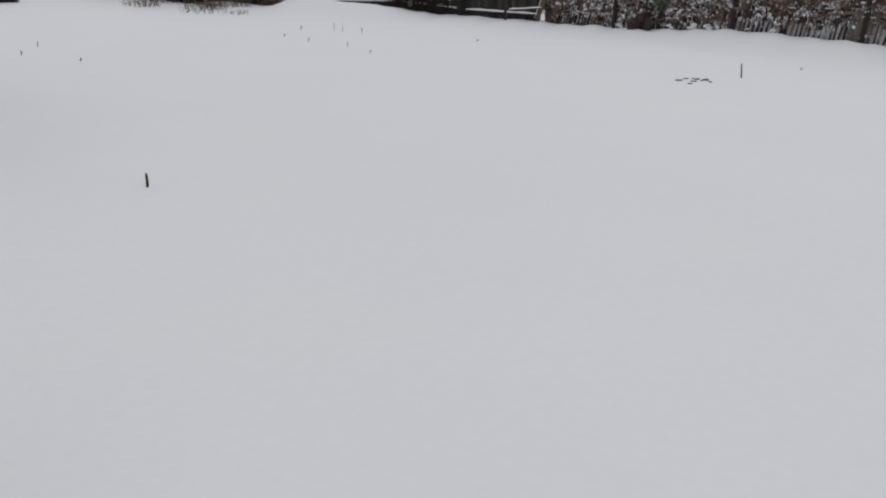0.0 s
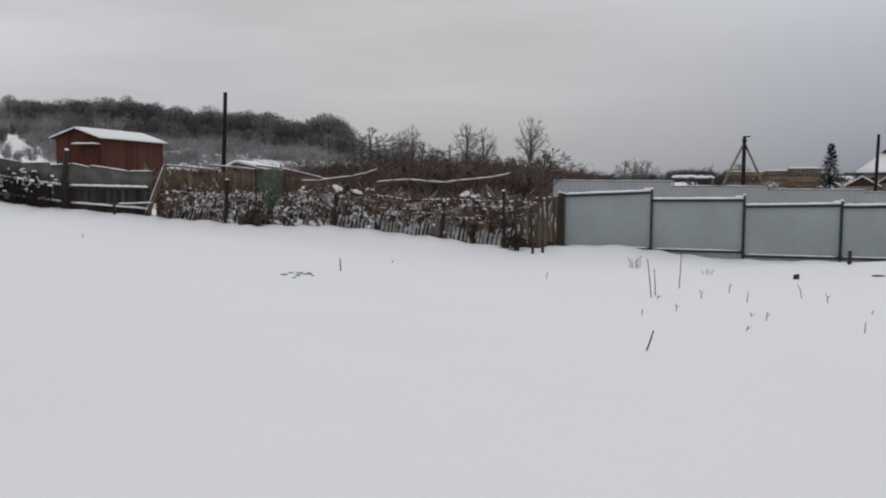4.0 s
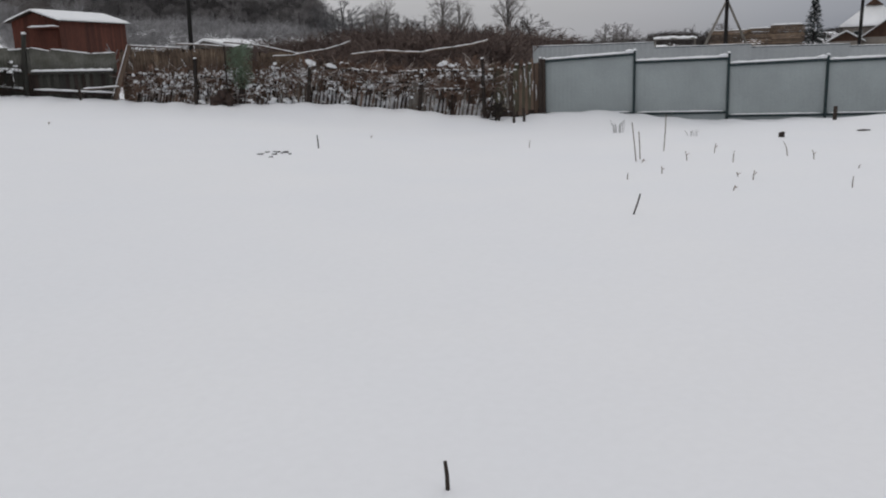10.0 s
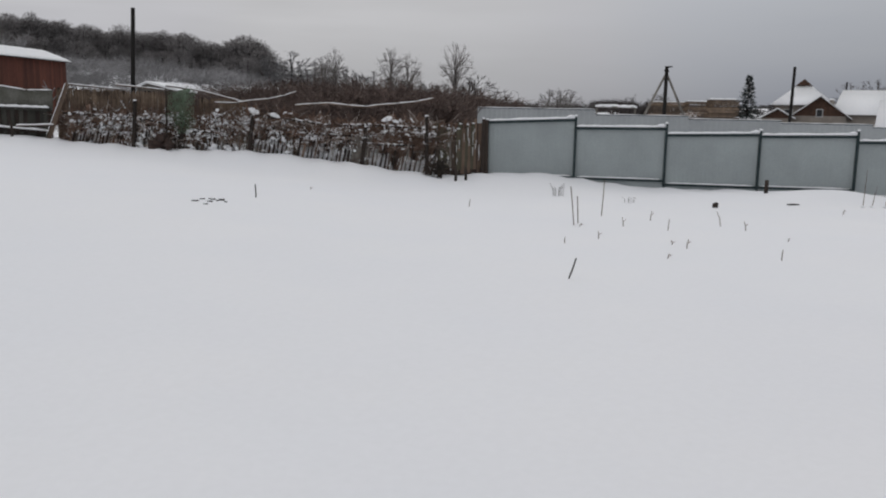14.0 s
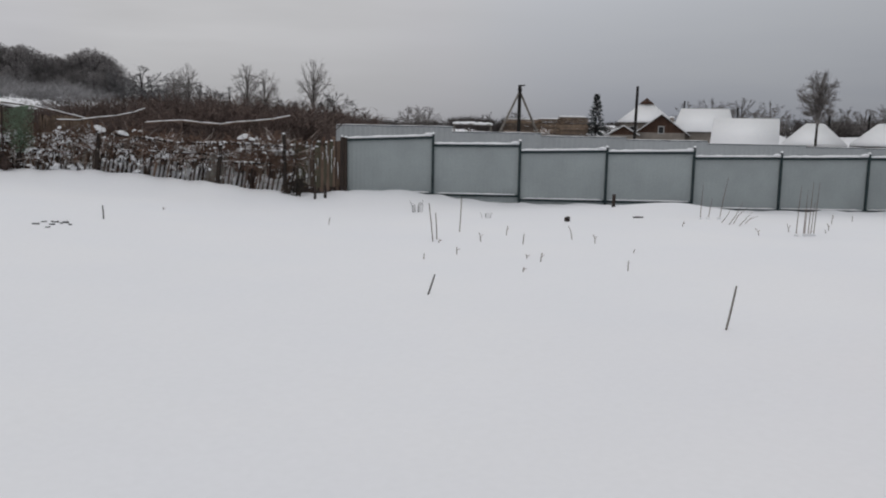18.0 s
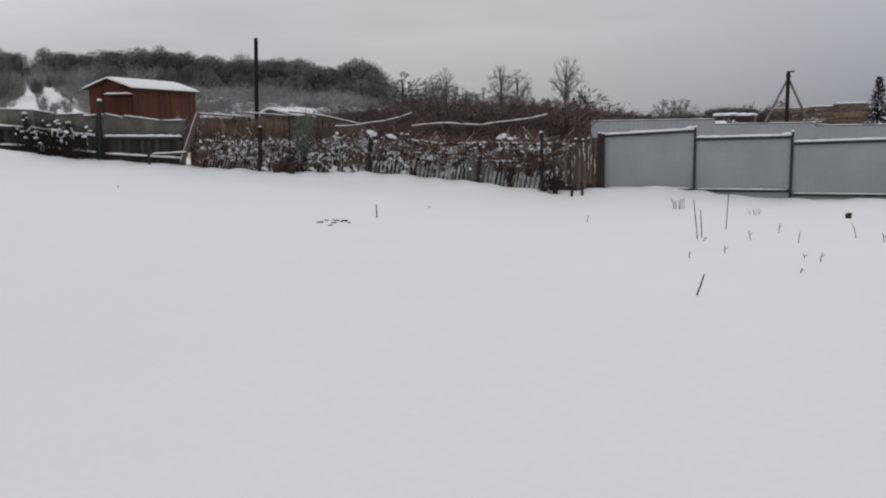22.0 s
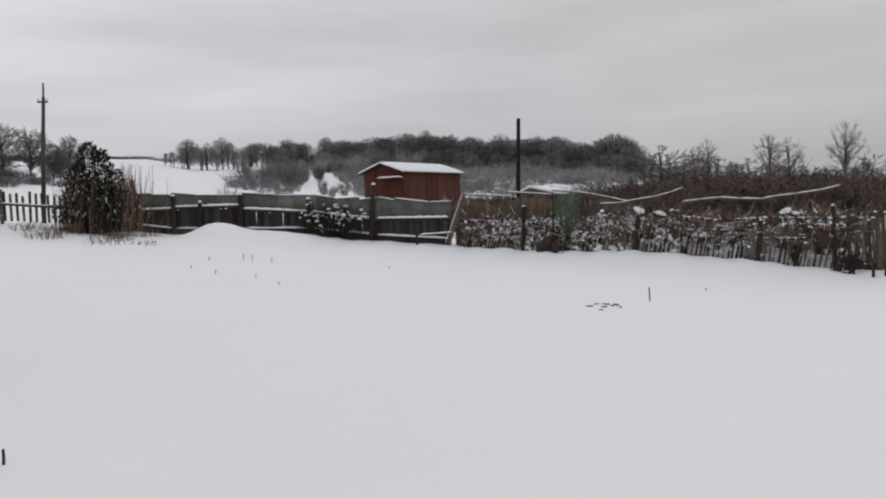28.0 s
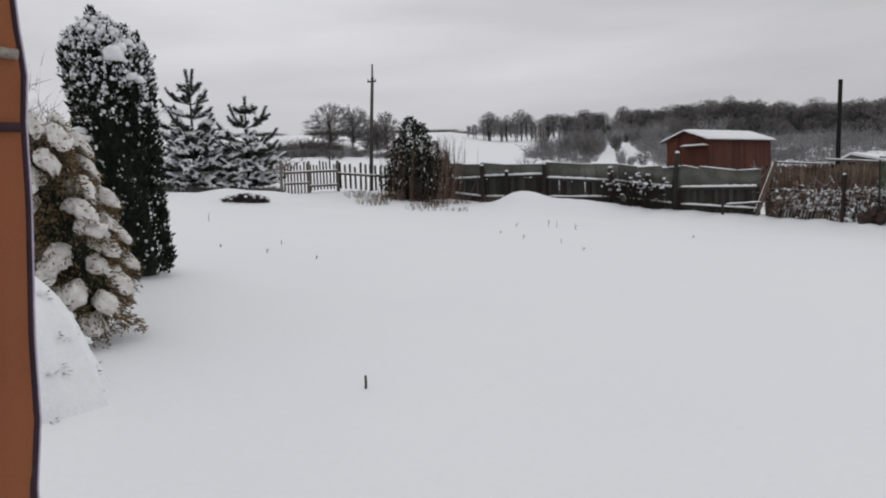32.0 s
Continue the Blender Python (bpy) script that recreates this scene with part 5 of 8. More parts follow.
def build_right_canes():
    rnd = random.Random(62)
    # rod leaning on the wall
    cane("iron_rod", (8.06, 6.14, 0.0), (8.21, 6.02, 2.06), 0.011, RUST, "long thin rusty rod leaning on the wall", "rod")
    # trellis canes tied together, with dried plants
    cane("trellis_cane", (8.04, 7.13, gz(8.04, 7.13)), (8.18, 6.97, 1.12), 0.014, GREY_WOOD, "tall grey plant cane dusted with snow", "cane", "canes by the house", True)
    cane("trellis_cane", (8.09, 6.74, gz(8.09, 6.74)), (8.01, 6.84, 0.91), 0.013, GREEN_STEEL, "dark green plant cane beside the house", "cane", "canes by the house", True)
    for cx, cy, n, h, lab in ((8.08, 6.95, 16, 0.34, "dried brown plant stems round the canes"), (9.6, 7.95, 30, 0.5, "dry seed-headed plant beside the house")):
        ob = thing("dry_plant", (cx, cy, gz(cx, cy)), lab, "plant", "dry plants")
        bm, bs = bmesh.new(), bmesh.new()
        for _ in range(n):
            a = rnd.uniform(0, 6.28)
            hh = h * rnd.uniform(0.5, 1.0)
            q = Vector((0.12 * math.cos(a), 0.12 * math.sin(a), hh))
            q += Vector((rnd.uniform(-0.1, 0.1), rnd.uniform(-0.1, 0.1), 0))
            add_tube(bm, ((rnd.uniform(-0.1, 0.1), rnd.uniform(-0.08, 0.08), -0.05), q * 0.55 + Vector((rnd.uniform(-0.05, 0.05), 0, 0.03)), q), (0.005, 0.004, 0.003), 3, False)
            for _ in range(2):
                p = q * rnd.uniform(0.6, 1.0)
                add_lump(bm, p, (0.010, 0.010, 0.018), rnd, rings=3, seg=5)
            if rnd.random() < 0.4:
                add_lump(bs, q + Vector((0, 0, 0.01)), (0.02, 0.02, 0.012), rnd, rings=3, seg=5)
        tagged(part("branchwork", bm, DRY_VINE, ob), kind="stuff")
        tagged(part("snow_cap", bs, SNOW_CLUMP, ob, "specks of snow", True), kind="stuff")
    for x, y in ((8.66, 8.69),):
        ob = thing("dry_weed", (x, y, gz(x, y)), "small withered weed poking out of the snow", "weed", "dry weeds")
        bm = bmesh.new()
        for i in range(12):
            q = Vector((rnd.uniform(-0.12, 0.14), rnd.uniform(-0.08, 0.08), rnd.uniform(0.05, 0.18)))
            if i < 2:
                q = Vector((0.12, 0.02 * i, 0.34))
            add_tube(bm, ((rnd.uniform(-0.1, 0.05), 0, -0.04), q * 0.5 + Vector((0, 0, 0.04)), q), (0.005, 0.004, 0.003), 3, False)
        tagged(part("branchwork", bm, DRY_GRASS, ob), kind="stuff")


build_right_canes()

# ---------------------------------------------------------------- canvas at the porch and the evergreens
def build_canvas():
    """An orange-brown canvas drop hung down the porch post, hem towards the garden."""
    rnd = random.Random(71)
    e = Vector((-2.48, 1.27, 0))
    ob = thing("canvas_drop", (e.x, e.y, gz(e.x, e.y)), "orange-brown canvas hanging with a dark hem and cords", "canvas")
    g = gz(e.x, e.y)
    away = Vector((-0.27, -0.96, 0)).normalized()  # along the cloth, out of view
    back = Vector((-0.96, 0.27, 0)).normalized()
    edge = lambda z: float(np.interp(z, (1.03, 1.38, 1.56, 1.78, 2.12, 2.32, 2.46, 2.53, 2.6, 3.43), (0.06, 0.056, 0.037, 0.036, 0.02, 0.019, 0.008, 0.018, 0.022, 0.05)))
    bm = bmesh.new()
    n, m = 60, 14
    grids = []
    for side in (0, 1):
        grid = []
        for i in range(n + 1):
            z = g + (3.5 - g) * i / n
            row = []
            for j in range(m + 1):
                u = j / m
                fold = 0.03 * math.sin(u * 9 + z * 0.6) + 0.012 * math.sin(u * 21 + z * 2)
                p = away * (edge(z) + u * 0.9) + back * (fold + side * 0.03)
                row.append(bm.verts.new((p.x, p.y, z - g)))
            grid.append(row)
        grids.append(grid)
    for s, grid in enumerate(grids):
        for i in range(n):
            for j in range(m):
                f = (grid[i][j], grid[i][j + 1], grid[i + 1][j + 1], grid[i + 1][j])
                bm.faces.new(f if s else f[::-1])
    for i in range(n):
        for j in (0, m):
            bm.faces.new((grids[0][i][j], grids[0][i + 1][j], grids[1][i + 1][j], grids[1][i][j]))
    for i in (0, n):
        for j in range(m):
            bm.faces.new((grids[0][i][j], grids[0][i][j + 1], grids[1][i][j + 1], grids[1][i][j]))
    bmesh.ops.recalc_face_normals(bm, faces=bm.faces[:])
    part("cloth", bm, ORANGE, ob, smooth=True)
    bm = bmesh.new()
    pts = []
    for i in range(n + 1):
        z = g + (3.5 - g) * i / n
        p = away * (edge(z) - 0.004) + back * (0.03 * math.sin(z * 0.6) + 0.015)
        pts.append((p.x, p.y, z - g))
    add_tube(bm, pts, [0.013] * len(pts), 7)
    part("hem", bm, ORANGE_EDGE, ob, "dark purple hem", True)
    bm = bmesh.new()
    add_tube(bm, [Vector(p) - away * 0.011 for p in pts], [0.006] * len(pts), 5)
    part("piping", bm, PIPING, ob, "pale lilac piping along the hem", True)
    bm = bmesh.new()
    p = away * 0.96 + back * 0.1
    add_box(bm, (p.x - 0.06, p.y - 0.06, -0.4), (p.x + 0.06, p.y + 0.06, 3.55 - g))
    bmesh.ops.bevel(bm, geom=[e for e in bm.edges], offset=0.008, segments=1, affect="EDGES")
    part("post", bm, GREY_WOOD, ob, "wooden porch post that carries the canvas")
    bm = bmesh.new()
    q = away * 0.02 + back * 0.05
    add_beam(bm, (p.x, p.y, 3.48 - g), (q.x, q.y, 3.48 - g), 0.06, 0.08)
    part("crossbar", bm, GREY_WOOD, ob)
    for z0, r, mat, nm, slope in ((2.31, 0.012, ORANGE_EDGE, "seam", 0.0), (2.49, 0.014, CORD, "cord", 0.16)):
        bm = bmesh.new()
        pts = []
        for j in range(13):
            u = j / 12
            z = z0 + slope * u * 0.6
            p = away * (edge(z) + u * 0.88) + back * (0.03 * math.sin(u * 8.8 + z * 0.6) - 0.012)
            pts.append((p.x, p.y, z - g))
        add_tube(bm, pts, [r] * 13, 6)
        part(nm, bm, mat, ob, "stitched dark seam" if nm == "seam" else "pale cord tied across", True)


build_canvas()


def add_fan(bm, p, d, side, length, width):
    """One flat scaly spray: a kite of two triangles, slightly folded."""
    t = p + d * length
    mid = p + d * (length * 0.45)
    n = d.cross(side).normalized() * (width * 0.25)
    a, b, c, e = bm.verts.new(p), bm.verts.new(mid + side * width + n), bm.verts.new(t), bm.verts.new(mid - side * width + n)
    bm.faces.new((a, b, c))
    bm.faces.new((a, c, e))


def build_thuja():
    rnd = random.Random(72)
    at = (-11.32, 6.36)
    g = gz(*at)
    ob = thing("thuja", (*at, g), "tall dark green columnar thuja flecked with snow", "thuja")
    bm = bmesh.new()
    add_tube(bm, ((0.0, 0, -0.2), (-0.05, 0, 1.5), (-0.15, 0, 3.2)), (0.09, 0.07, 0.03), 8)
    part("trunk", bm, BARK, ob)
    H = 3.45
    rim = Vector((0.44, 0.90, 0)).normalized()  # towards the picture's right
    axis = lambda k: rim * (-0.05 - 0.30 * k)

    def radius(k):
        return float(np.interp(k, (0.0, 0.06, 0.25, 0.5, 0.75, 0.88, 0.95, 1.0), (0.42, 0.50, 0.51, 0.52, 0.53, 0.50, 0.37, 0.06)))

    core = bmesh.new()
    prev = None
    for i in range(15):
        k = i / 14
        ring = []
        for s in range(14):
            a = 2 * math.pi * s / 14
            r = radius(k) * 0.60 * (1 + 0.1 * math.sin(3 * a + 7 * k))
            c = axis(k)
            ring.append(core.verts.new((c.x + r * math.cos(a), c.y + r * math.sin(a), k * (H - 0.1))))
        if prev:
            for s in range(14):
                core.faces.new((prev[s], prev[(s + 1) % 14], ring[(s + 1) % 14], ring[s]))
        prev = ring
    part("inner_foliage", core, THUJA_LEAF, ob, smooth=True)
    leaves, flecks = bmesh.new(), bmesh.new()
    for _ in range(15000):
        k = rnd.random() ** 0.9
        a = rnd.uniform(0, 2 * math.pi)
        lump = 1 + 0.10 * math.sin(3 * a + 7 * k) + 0.06 * math.sin(5 * a - 11 * k)
        r = radius(k) * lump * rnd.uniform(0.62, 1.0) ** 0.6
        c = axis(k)
        out = Vector((math.cos(a), math.sin(a), 0))
        p = Vector((c.x, c.y, k * H)) + out * r
        d = (out * rnd.uniform(0.3, 1.0) + Vector((rnd.uniform(-0.3, 0.3), rnd.uniform(-0.3, 0.3), rnd.uniform(0.3, 1.2)))).normalized()
        s = d.cross(Vector((rnd.uniform(-1, 1), rnd.uniform(-1, 1), 0.3))).normalized()
        add_fan(leaves, p, d, s, rnd.uniform(0.05, 0.12), rnd.uniform(0.010, 0.024))
        top = max(0, k - 0.55) / 0.45
        if rnd.random() < 0.045 + 0.30 * top:
            q = p + out * 0.03
            sz = rnd.uniform(0.009, 0.022) * (1 + 0.9 * top * rnd.random())
            add_lump(flecks, q + Vector((0, 0, 0.03)), (sz * rnd.uniform(0.6, 1.4), sz * rnd.uniform(0.6, 1.4), sz * rnd.uniform(0.6, 1.7)), rnd, 0.5, rings=4, seg=6)
            if rnd.random() < 0.12 + 0.6 * top:
                for _ in range(3):
                    add_lump(flecks, q + Vector((rnd.gauss(0, 1), rnd.gauss(0, 1), rnd.gauss(0.5, 1))) * 0.035, (sz, sz, sz), rnd, 0.5, rings=3, seg=6)
    # second leader and loose tips
    for cx, k0, n, hgt in ((0.40, 0.84, 420, 0.36), (0.27, 0.87, 260, 0.34), (-0.36, 0.88, 240, 0.26), (-0.10, 0.93, 180, 0.38), (-0.22, 0.9, 140, 0.22)):
        for _ in range(n):
            u = rnd.random()
            c = axis(k0) + rim * cx
            p = Vector((c.x, c.y, k0 * H + u * hgt)) + Vector((rnd.gauss(0, 1), rnd.gauss(0, 1), 0)) * (0.10 * (1 - u) + 0.01)
            d = Vector((rnd.uniform(-0.5, 0.5), rnd.uniform(-0.5, 0.5), 1)).normalized()
            s = d.cross(Vector((rnd.uniform(-1, 1), rnd.uniform(-1, 1), 0.3))).normalized()
            add_fan(leaves, p, d, s, rnd.uniform(0.06, 0.14), 0.022)
            if rnd.random() < 0.3:
                sz = rnd.uniform(0.02, 0.05)
                add_lump(flecks, p + Vector((0, 0, 0.02)), (sz, sz, sz * 0.7), rnd, rings=3, seg=6, flat=0.4)
    tagged(part("foliage", leaves, THUJA_LEAF, ob), kind="stuff")
    tagged(part("snow_dusting", flecks, SNOW_CLUMP, ob, "flecks of snow on the sprays", True), kind="stuff")
    front = Vector((0.88, -0.44, 0)).normalized()
    for cx, z, s in ((0.10, 2.95, 0.19), (0.19, 3.03, 0.12), (0.30, 2.66, 0.09), (0.40, 2.62, 0.08), (0.0, 3.25, 0.10), (-0.12, 3.3, 0.09), (0.3, 3.12, 0.08), (-0.45, 1.95, 0.10), (-0.35, 1.85, 0.08), (0.4, 2.3, 0.05)):
        bm = bmesh.new()
        p = axis(z / H) + rim * cx + front * (radius(min(0.99, z / H)) * 0.86)
        add_lump(bm, (p.x, p.y, z), (s * 0.9, s * 0.9, s * 0.65), rnd, 0.3, 7, 10, 0.3)
        part("snow_clump", bm, SNOW_CLUMP, ob, "lump of snow", True)


build_thuja()


def build_golden_thuja():
    rnd = random.Random(73)
    at = (-9.08, 4.42)
    g = gz(*at)
    ob = thing("golden_thuja", (*at, g), "broad golden thuja bowed under thick pillows of snow", "thuja")
    bm = bmesh.new()
    add_tube(bm, ((0, 0, -0.2), (0, 0, 1.4)), (0.08, 0.03), 7)
    part("trunk", bm, BARK, ob)
    H = 2.16
    rad = lambda k: float(np.interp(k, (0, 0.12, 0.4, 0.6, 0.8, 1.0), (0.54, 0.58, 0.60, 0.58, 0.48, 0.3)))
    shift = lambda k: Vector((-0.13, -0.29, 0)) * k
    # solid near-black core: the shade inside the shrub is put into its colour
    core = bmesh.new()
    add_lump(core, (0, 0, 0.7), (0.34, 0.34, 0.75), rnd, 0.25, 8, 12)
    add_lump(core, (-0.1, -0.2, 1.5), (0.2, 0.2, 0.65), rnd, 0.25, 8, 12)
    part("inner_foliage", core, THUJA_LEAF, ob, "dark core coloured for the shade between the boughs", True)
    leaves = bmesh.new()
    boughs = 76
    for i in range(boughs):
        k = (i + 0.5) / boughs
        a = i * 2.39996 + rnd.uniform(-0.3, 0.3)
        out, tan = Vector((math.cos(a), math.sin(a), 0)), Vector((-math.sin(a), math.cos(a), 0))
        r = rad(k) * rnd.uniform(0.85, 1.12)
        big = rnd.uniform(0.65, 1.0) * (1.0 - 0.2 * k)
        droop = rnd.uniform(0.08, 0.22)
        arc = []
        for j in range(6):
            u = j / 5
            arc.append(out * (r * (0.3 + 0.75 * u)) + Vector((0, 0, k * H + 0.2 + 0.05 * math.sin(u * 3) - droop * u * u)) + shift(k) + tan * 0.05 * math.sin(u * 4 + i))
        # drooping sprays along both edges and at the tip
        for _ in range(170):
            u = rnd.random() ** 0.4
            j = min(4, int(u * 5))
            side = rnd.uniform(-1, 1)
            p = arc[j].lerp(arc[j + 1], u * 5 - j) + tan * (side * 0.18 * big) - Vector((0, 0, rnd.uniform(0.0, 0.12) + 0.07 * abs(side)))
            d = (out * rnd.uniform(0.2, 0.9) + tan * side * 0.6 + Vector((0, 0, rnd.uniform(-0.9, 0.3)))).normalized()
            s = d.cross(Vector((rnd.uniform(-1, 1), rnd.uniform(-1, 1), 0.4))).normalized()
            add_fan(leaves, p, d, s, rnd.uniform(0.03, 0.075), rnd.uniform(0.005, 0.011))
        if i % 4 != 3:
            # snow draped over the bough, running out into drooping fingers
            bm = bmesh.new()
            wide = (0.02, 0.07, 0.125, 0.155, 0.135, 0.04)
            rings, phase = [], rnd.uniform(0, 6.28)
            for j in range(11):
                u = j / 10
                q = min(4, int(u * 5))
                c = arc[q].lerp(arc[q + 1], u * 5 - q) + out * 0.04 + Vector((0, 0, 0.02))
                w = float(np.interp(u * 5, range(6), wide)) * big * rnd.uniform(0.85, 1.12)
                ring = []
                for v in range(13):
                    th = math.pi * (v / 12 * 1.3 - 0.15)
                    lobe = 1 + 0.3 * u * math.cos(5 * th + phase) + rnd.uniform(-0.1, 0.1)
                    ring.append(bm.verts.new(c + tan * (math.cos(th) * w * lobe) + Vector((0, 0, math.sin(th) * w * 0.75 * lobe - 0.25 * w * math.cos(th) ** 2)) + out * rnd.uniform(-0.02, 0.02) - Vector((0, 0, rnd.uniform(0, 0.05) if v in (0, 1, 2, 10, 11, 12) else 0.0))))
                rings.append(ring)
            for p, q in zip(rings, rings[1:]):
                for v in range(12):
                    bm.faces.new((p[v], p[v + 1], q[v + 1], q[v]))
                bm.faces.new((p[12], p[0], q[0], q[12]))
            bm.faces.new(rings[0])
            bm.faces.new(list(reversed(rings[-1])))
            bmesh.ops.recalc_face_normals(bm, faces=bm.faces[:])
            # sprays sticking out through the snow
            for _ in range(46):
                p = rnd.choice(rings[3:])[rnd.randrange(13)].co.copy()
                d = (out * rnd.uniform(0.4, 1.0) + tan * rnd.uniform(-0.7, 0.7) + Vector((0, 0, rnd.uniform(-0.9, 0.3)))).normalized()
                s = d.cross(Vector((rnd.uniform(-1, 1), rnd.uniform(-1, 1), 0.4))).normalized()
                add_fan(leaves, p - d * 0.01, d, s, rnd.uniform(0.03, 0.08), rnd.uniform(0.006, 0.012))
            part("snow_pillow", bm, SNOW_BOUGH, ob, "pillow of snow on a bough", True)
    # loose sprays between the boughs
    for _ in range(4200):
        k, a = rnd.random() ** 1.1, rnd.uniform(0, 6.283)
        out = Vector((math.cos(a), math.sin(a), 0))
        p = out * (rad(k) * rnd.uniform(0.5, 0.96)) + shift(k) + Vector((0, 0, k * H + 0.05))
        d = (out * rnd.uniform(0.3, 1.0) + Vector((rnd.uniform(-0.5, 0.5), rnd.uniform(-0.5, 0.5), rnd.uniform(-0.7, 0.6)))).normalized()
        s = d.cross(Vector((rnd.uniform(-1, 1), rnd.uniform(-1, 1), 0.4))).normalized()
        add_fan(leaves, p, d, s, rnd.uniform(0.03, 0.08), rnd.uniform(0.005, 0.011))
    tagged(part("foliage", leaves, GOLD_LEAF, ob), kind="stuff")


build_golden_thuja()


def build_juniper():
    """The low spreading juniper, almost buried."""
    rnd = random.Random(74)
    at = (-7.80, 3.16)
    g = gz(*at)
    ob = thing("spreading_juniper", (*at, g), "low spreading juniper buried under a smooth dome of snow", "juniper")
    bm = bmesh.new()
    n, m = 26, 34
    rows = []
    for i in range(n + 1):
        th = (math.pi / 2) * i / n
        row = []
        for k in range(m):
            a = 2 * math.pi * k / m
            r = 1 + 0.09 * math.sin(3 * a + 1) + 0.06 * math.sin(7 * a + 3 * th) + 0.04 * math.sin(11 * a)
            drape = 0.05 * math.sin(9 * a + 2 * th) * math.sin(th) ** 3
            wide = 0.86 * (th / (math.pi / 2)) ** 0.85
            row.append((wide * (r + drape) * math.cos(a), wide * (r + drape) * math.sin(a), 1.0 * math.cos(th) * (1 + 0.05 * math.sin(2 * a)) + 0.02 - 0.3 * (i / n) ** 3))
        rows.append(row)
    top = bm.verts.new(rows[0][0])
    vs = [[bm.verts.new(p) for p in row] for row in rows[1:]]
    for k in range(m):
        bm.faces.new((top, vs[0][k], vs[0][(k + 1) % m]))
        for p, q in zip(vs, vs[1:]):
            bm.faces.new((p[k], q[k], q[(k + 1) % m], p[(k + 1) % m]))
    part("snow_dome", bm, SNOW_CLUMP, ob, "smooth draped snow", True)
    lumps = bmesh.new()
    leaves = bmesh.new()
    for i in range(48):
        a = rnd.uniform(0, 6.28)
        k = rnd.uniform(0.3, 0.96)
        r = 0.84 * k**0.85
        z = 0.99 * math.cos(k * math.pi / 2) + 0.03 - 0.3 * k**3
        out = Vector((math.cos(a), math.sin(a), 0))
        p = out * r + Vector((0, 0, z))
        if rnd.random() < 0.6:
            add_lump(lumps, p, (0.08, 0.07, 0.035), rnd, 0.4, 5, 8)
        for _ in range(14):
            q = p + Vector((rnd.uniform(-0.09, 0.09), rnd.uniform(-0.09, 0.09), rnd.uniform(-0.1, 0.02))) * 0.7
            d = (out + Vector((rnd.uniform(-0.5, 0.5), rnd.uniform(-0.5, 0.5), rnd.uniform(-0.3, 0.5)))).normalized()
            s = d.cross(Vector((rnd.uniform(-1, 1), 0.3, 1))).normalized()
            add_fan(leaves, q, d, s, rnd.uniform(0.04, 0.09), 0.010)
    tagged(part("snow_crust", lumps, SNOW_CLUMP, ob, "small lumps of snow", True), kind="stuff")
    tagged(part("foliage", leaves, PINE_NEEDLE, ob, "grey-green juniper sprays"), kind="stuff")


build_juniper()


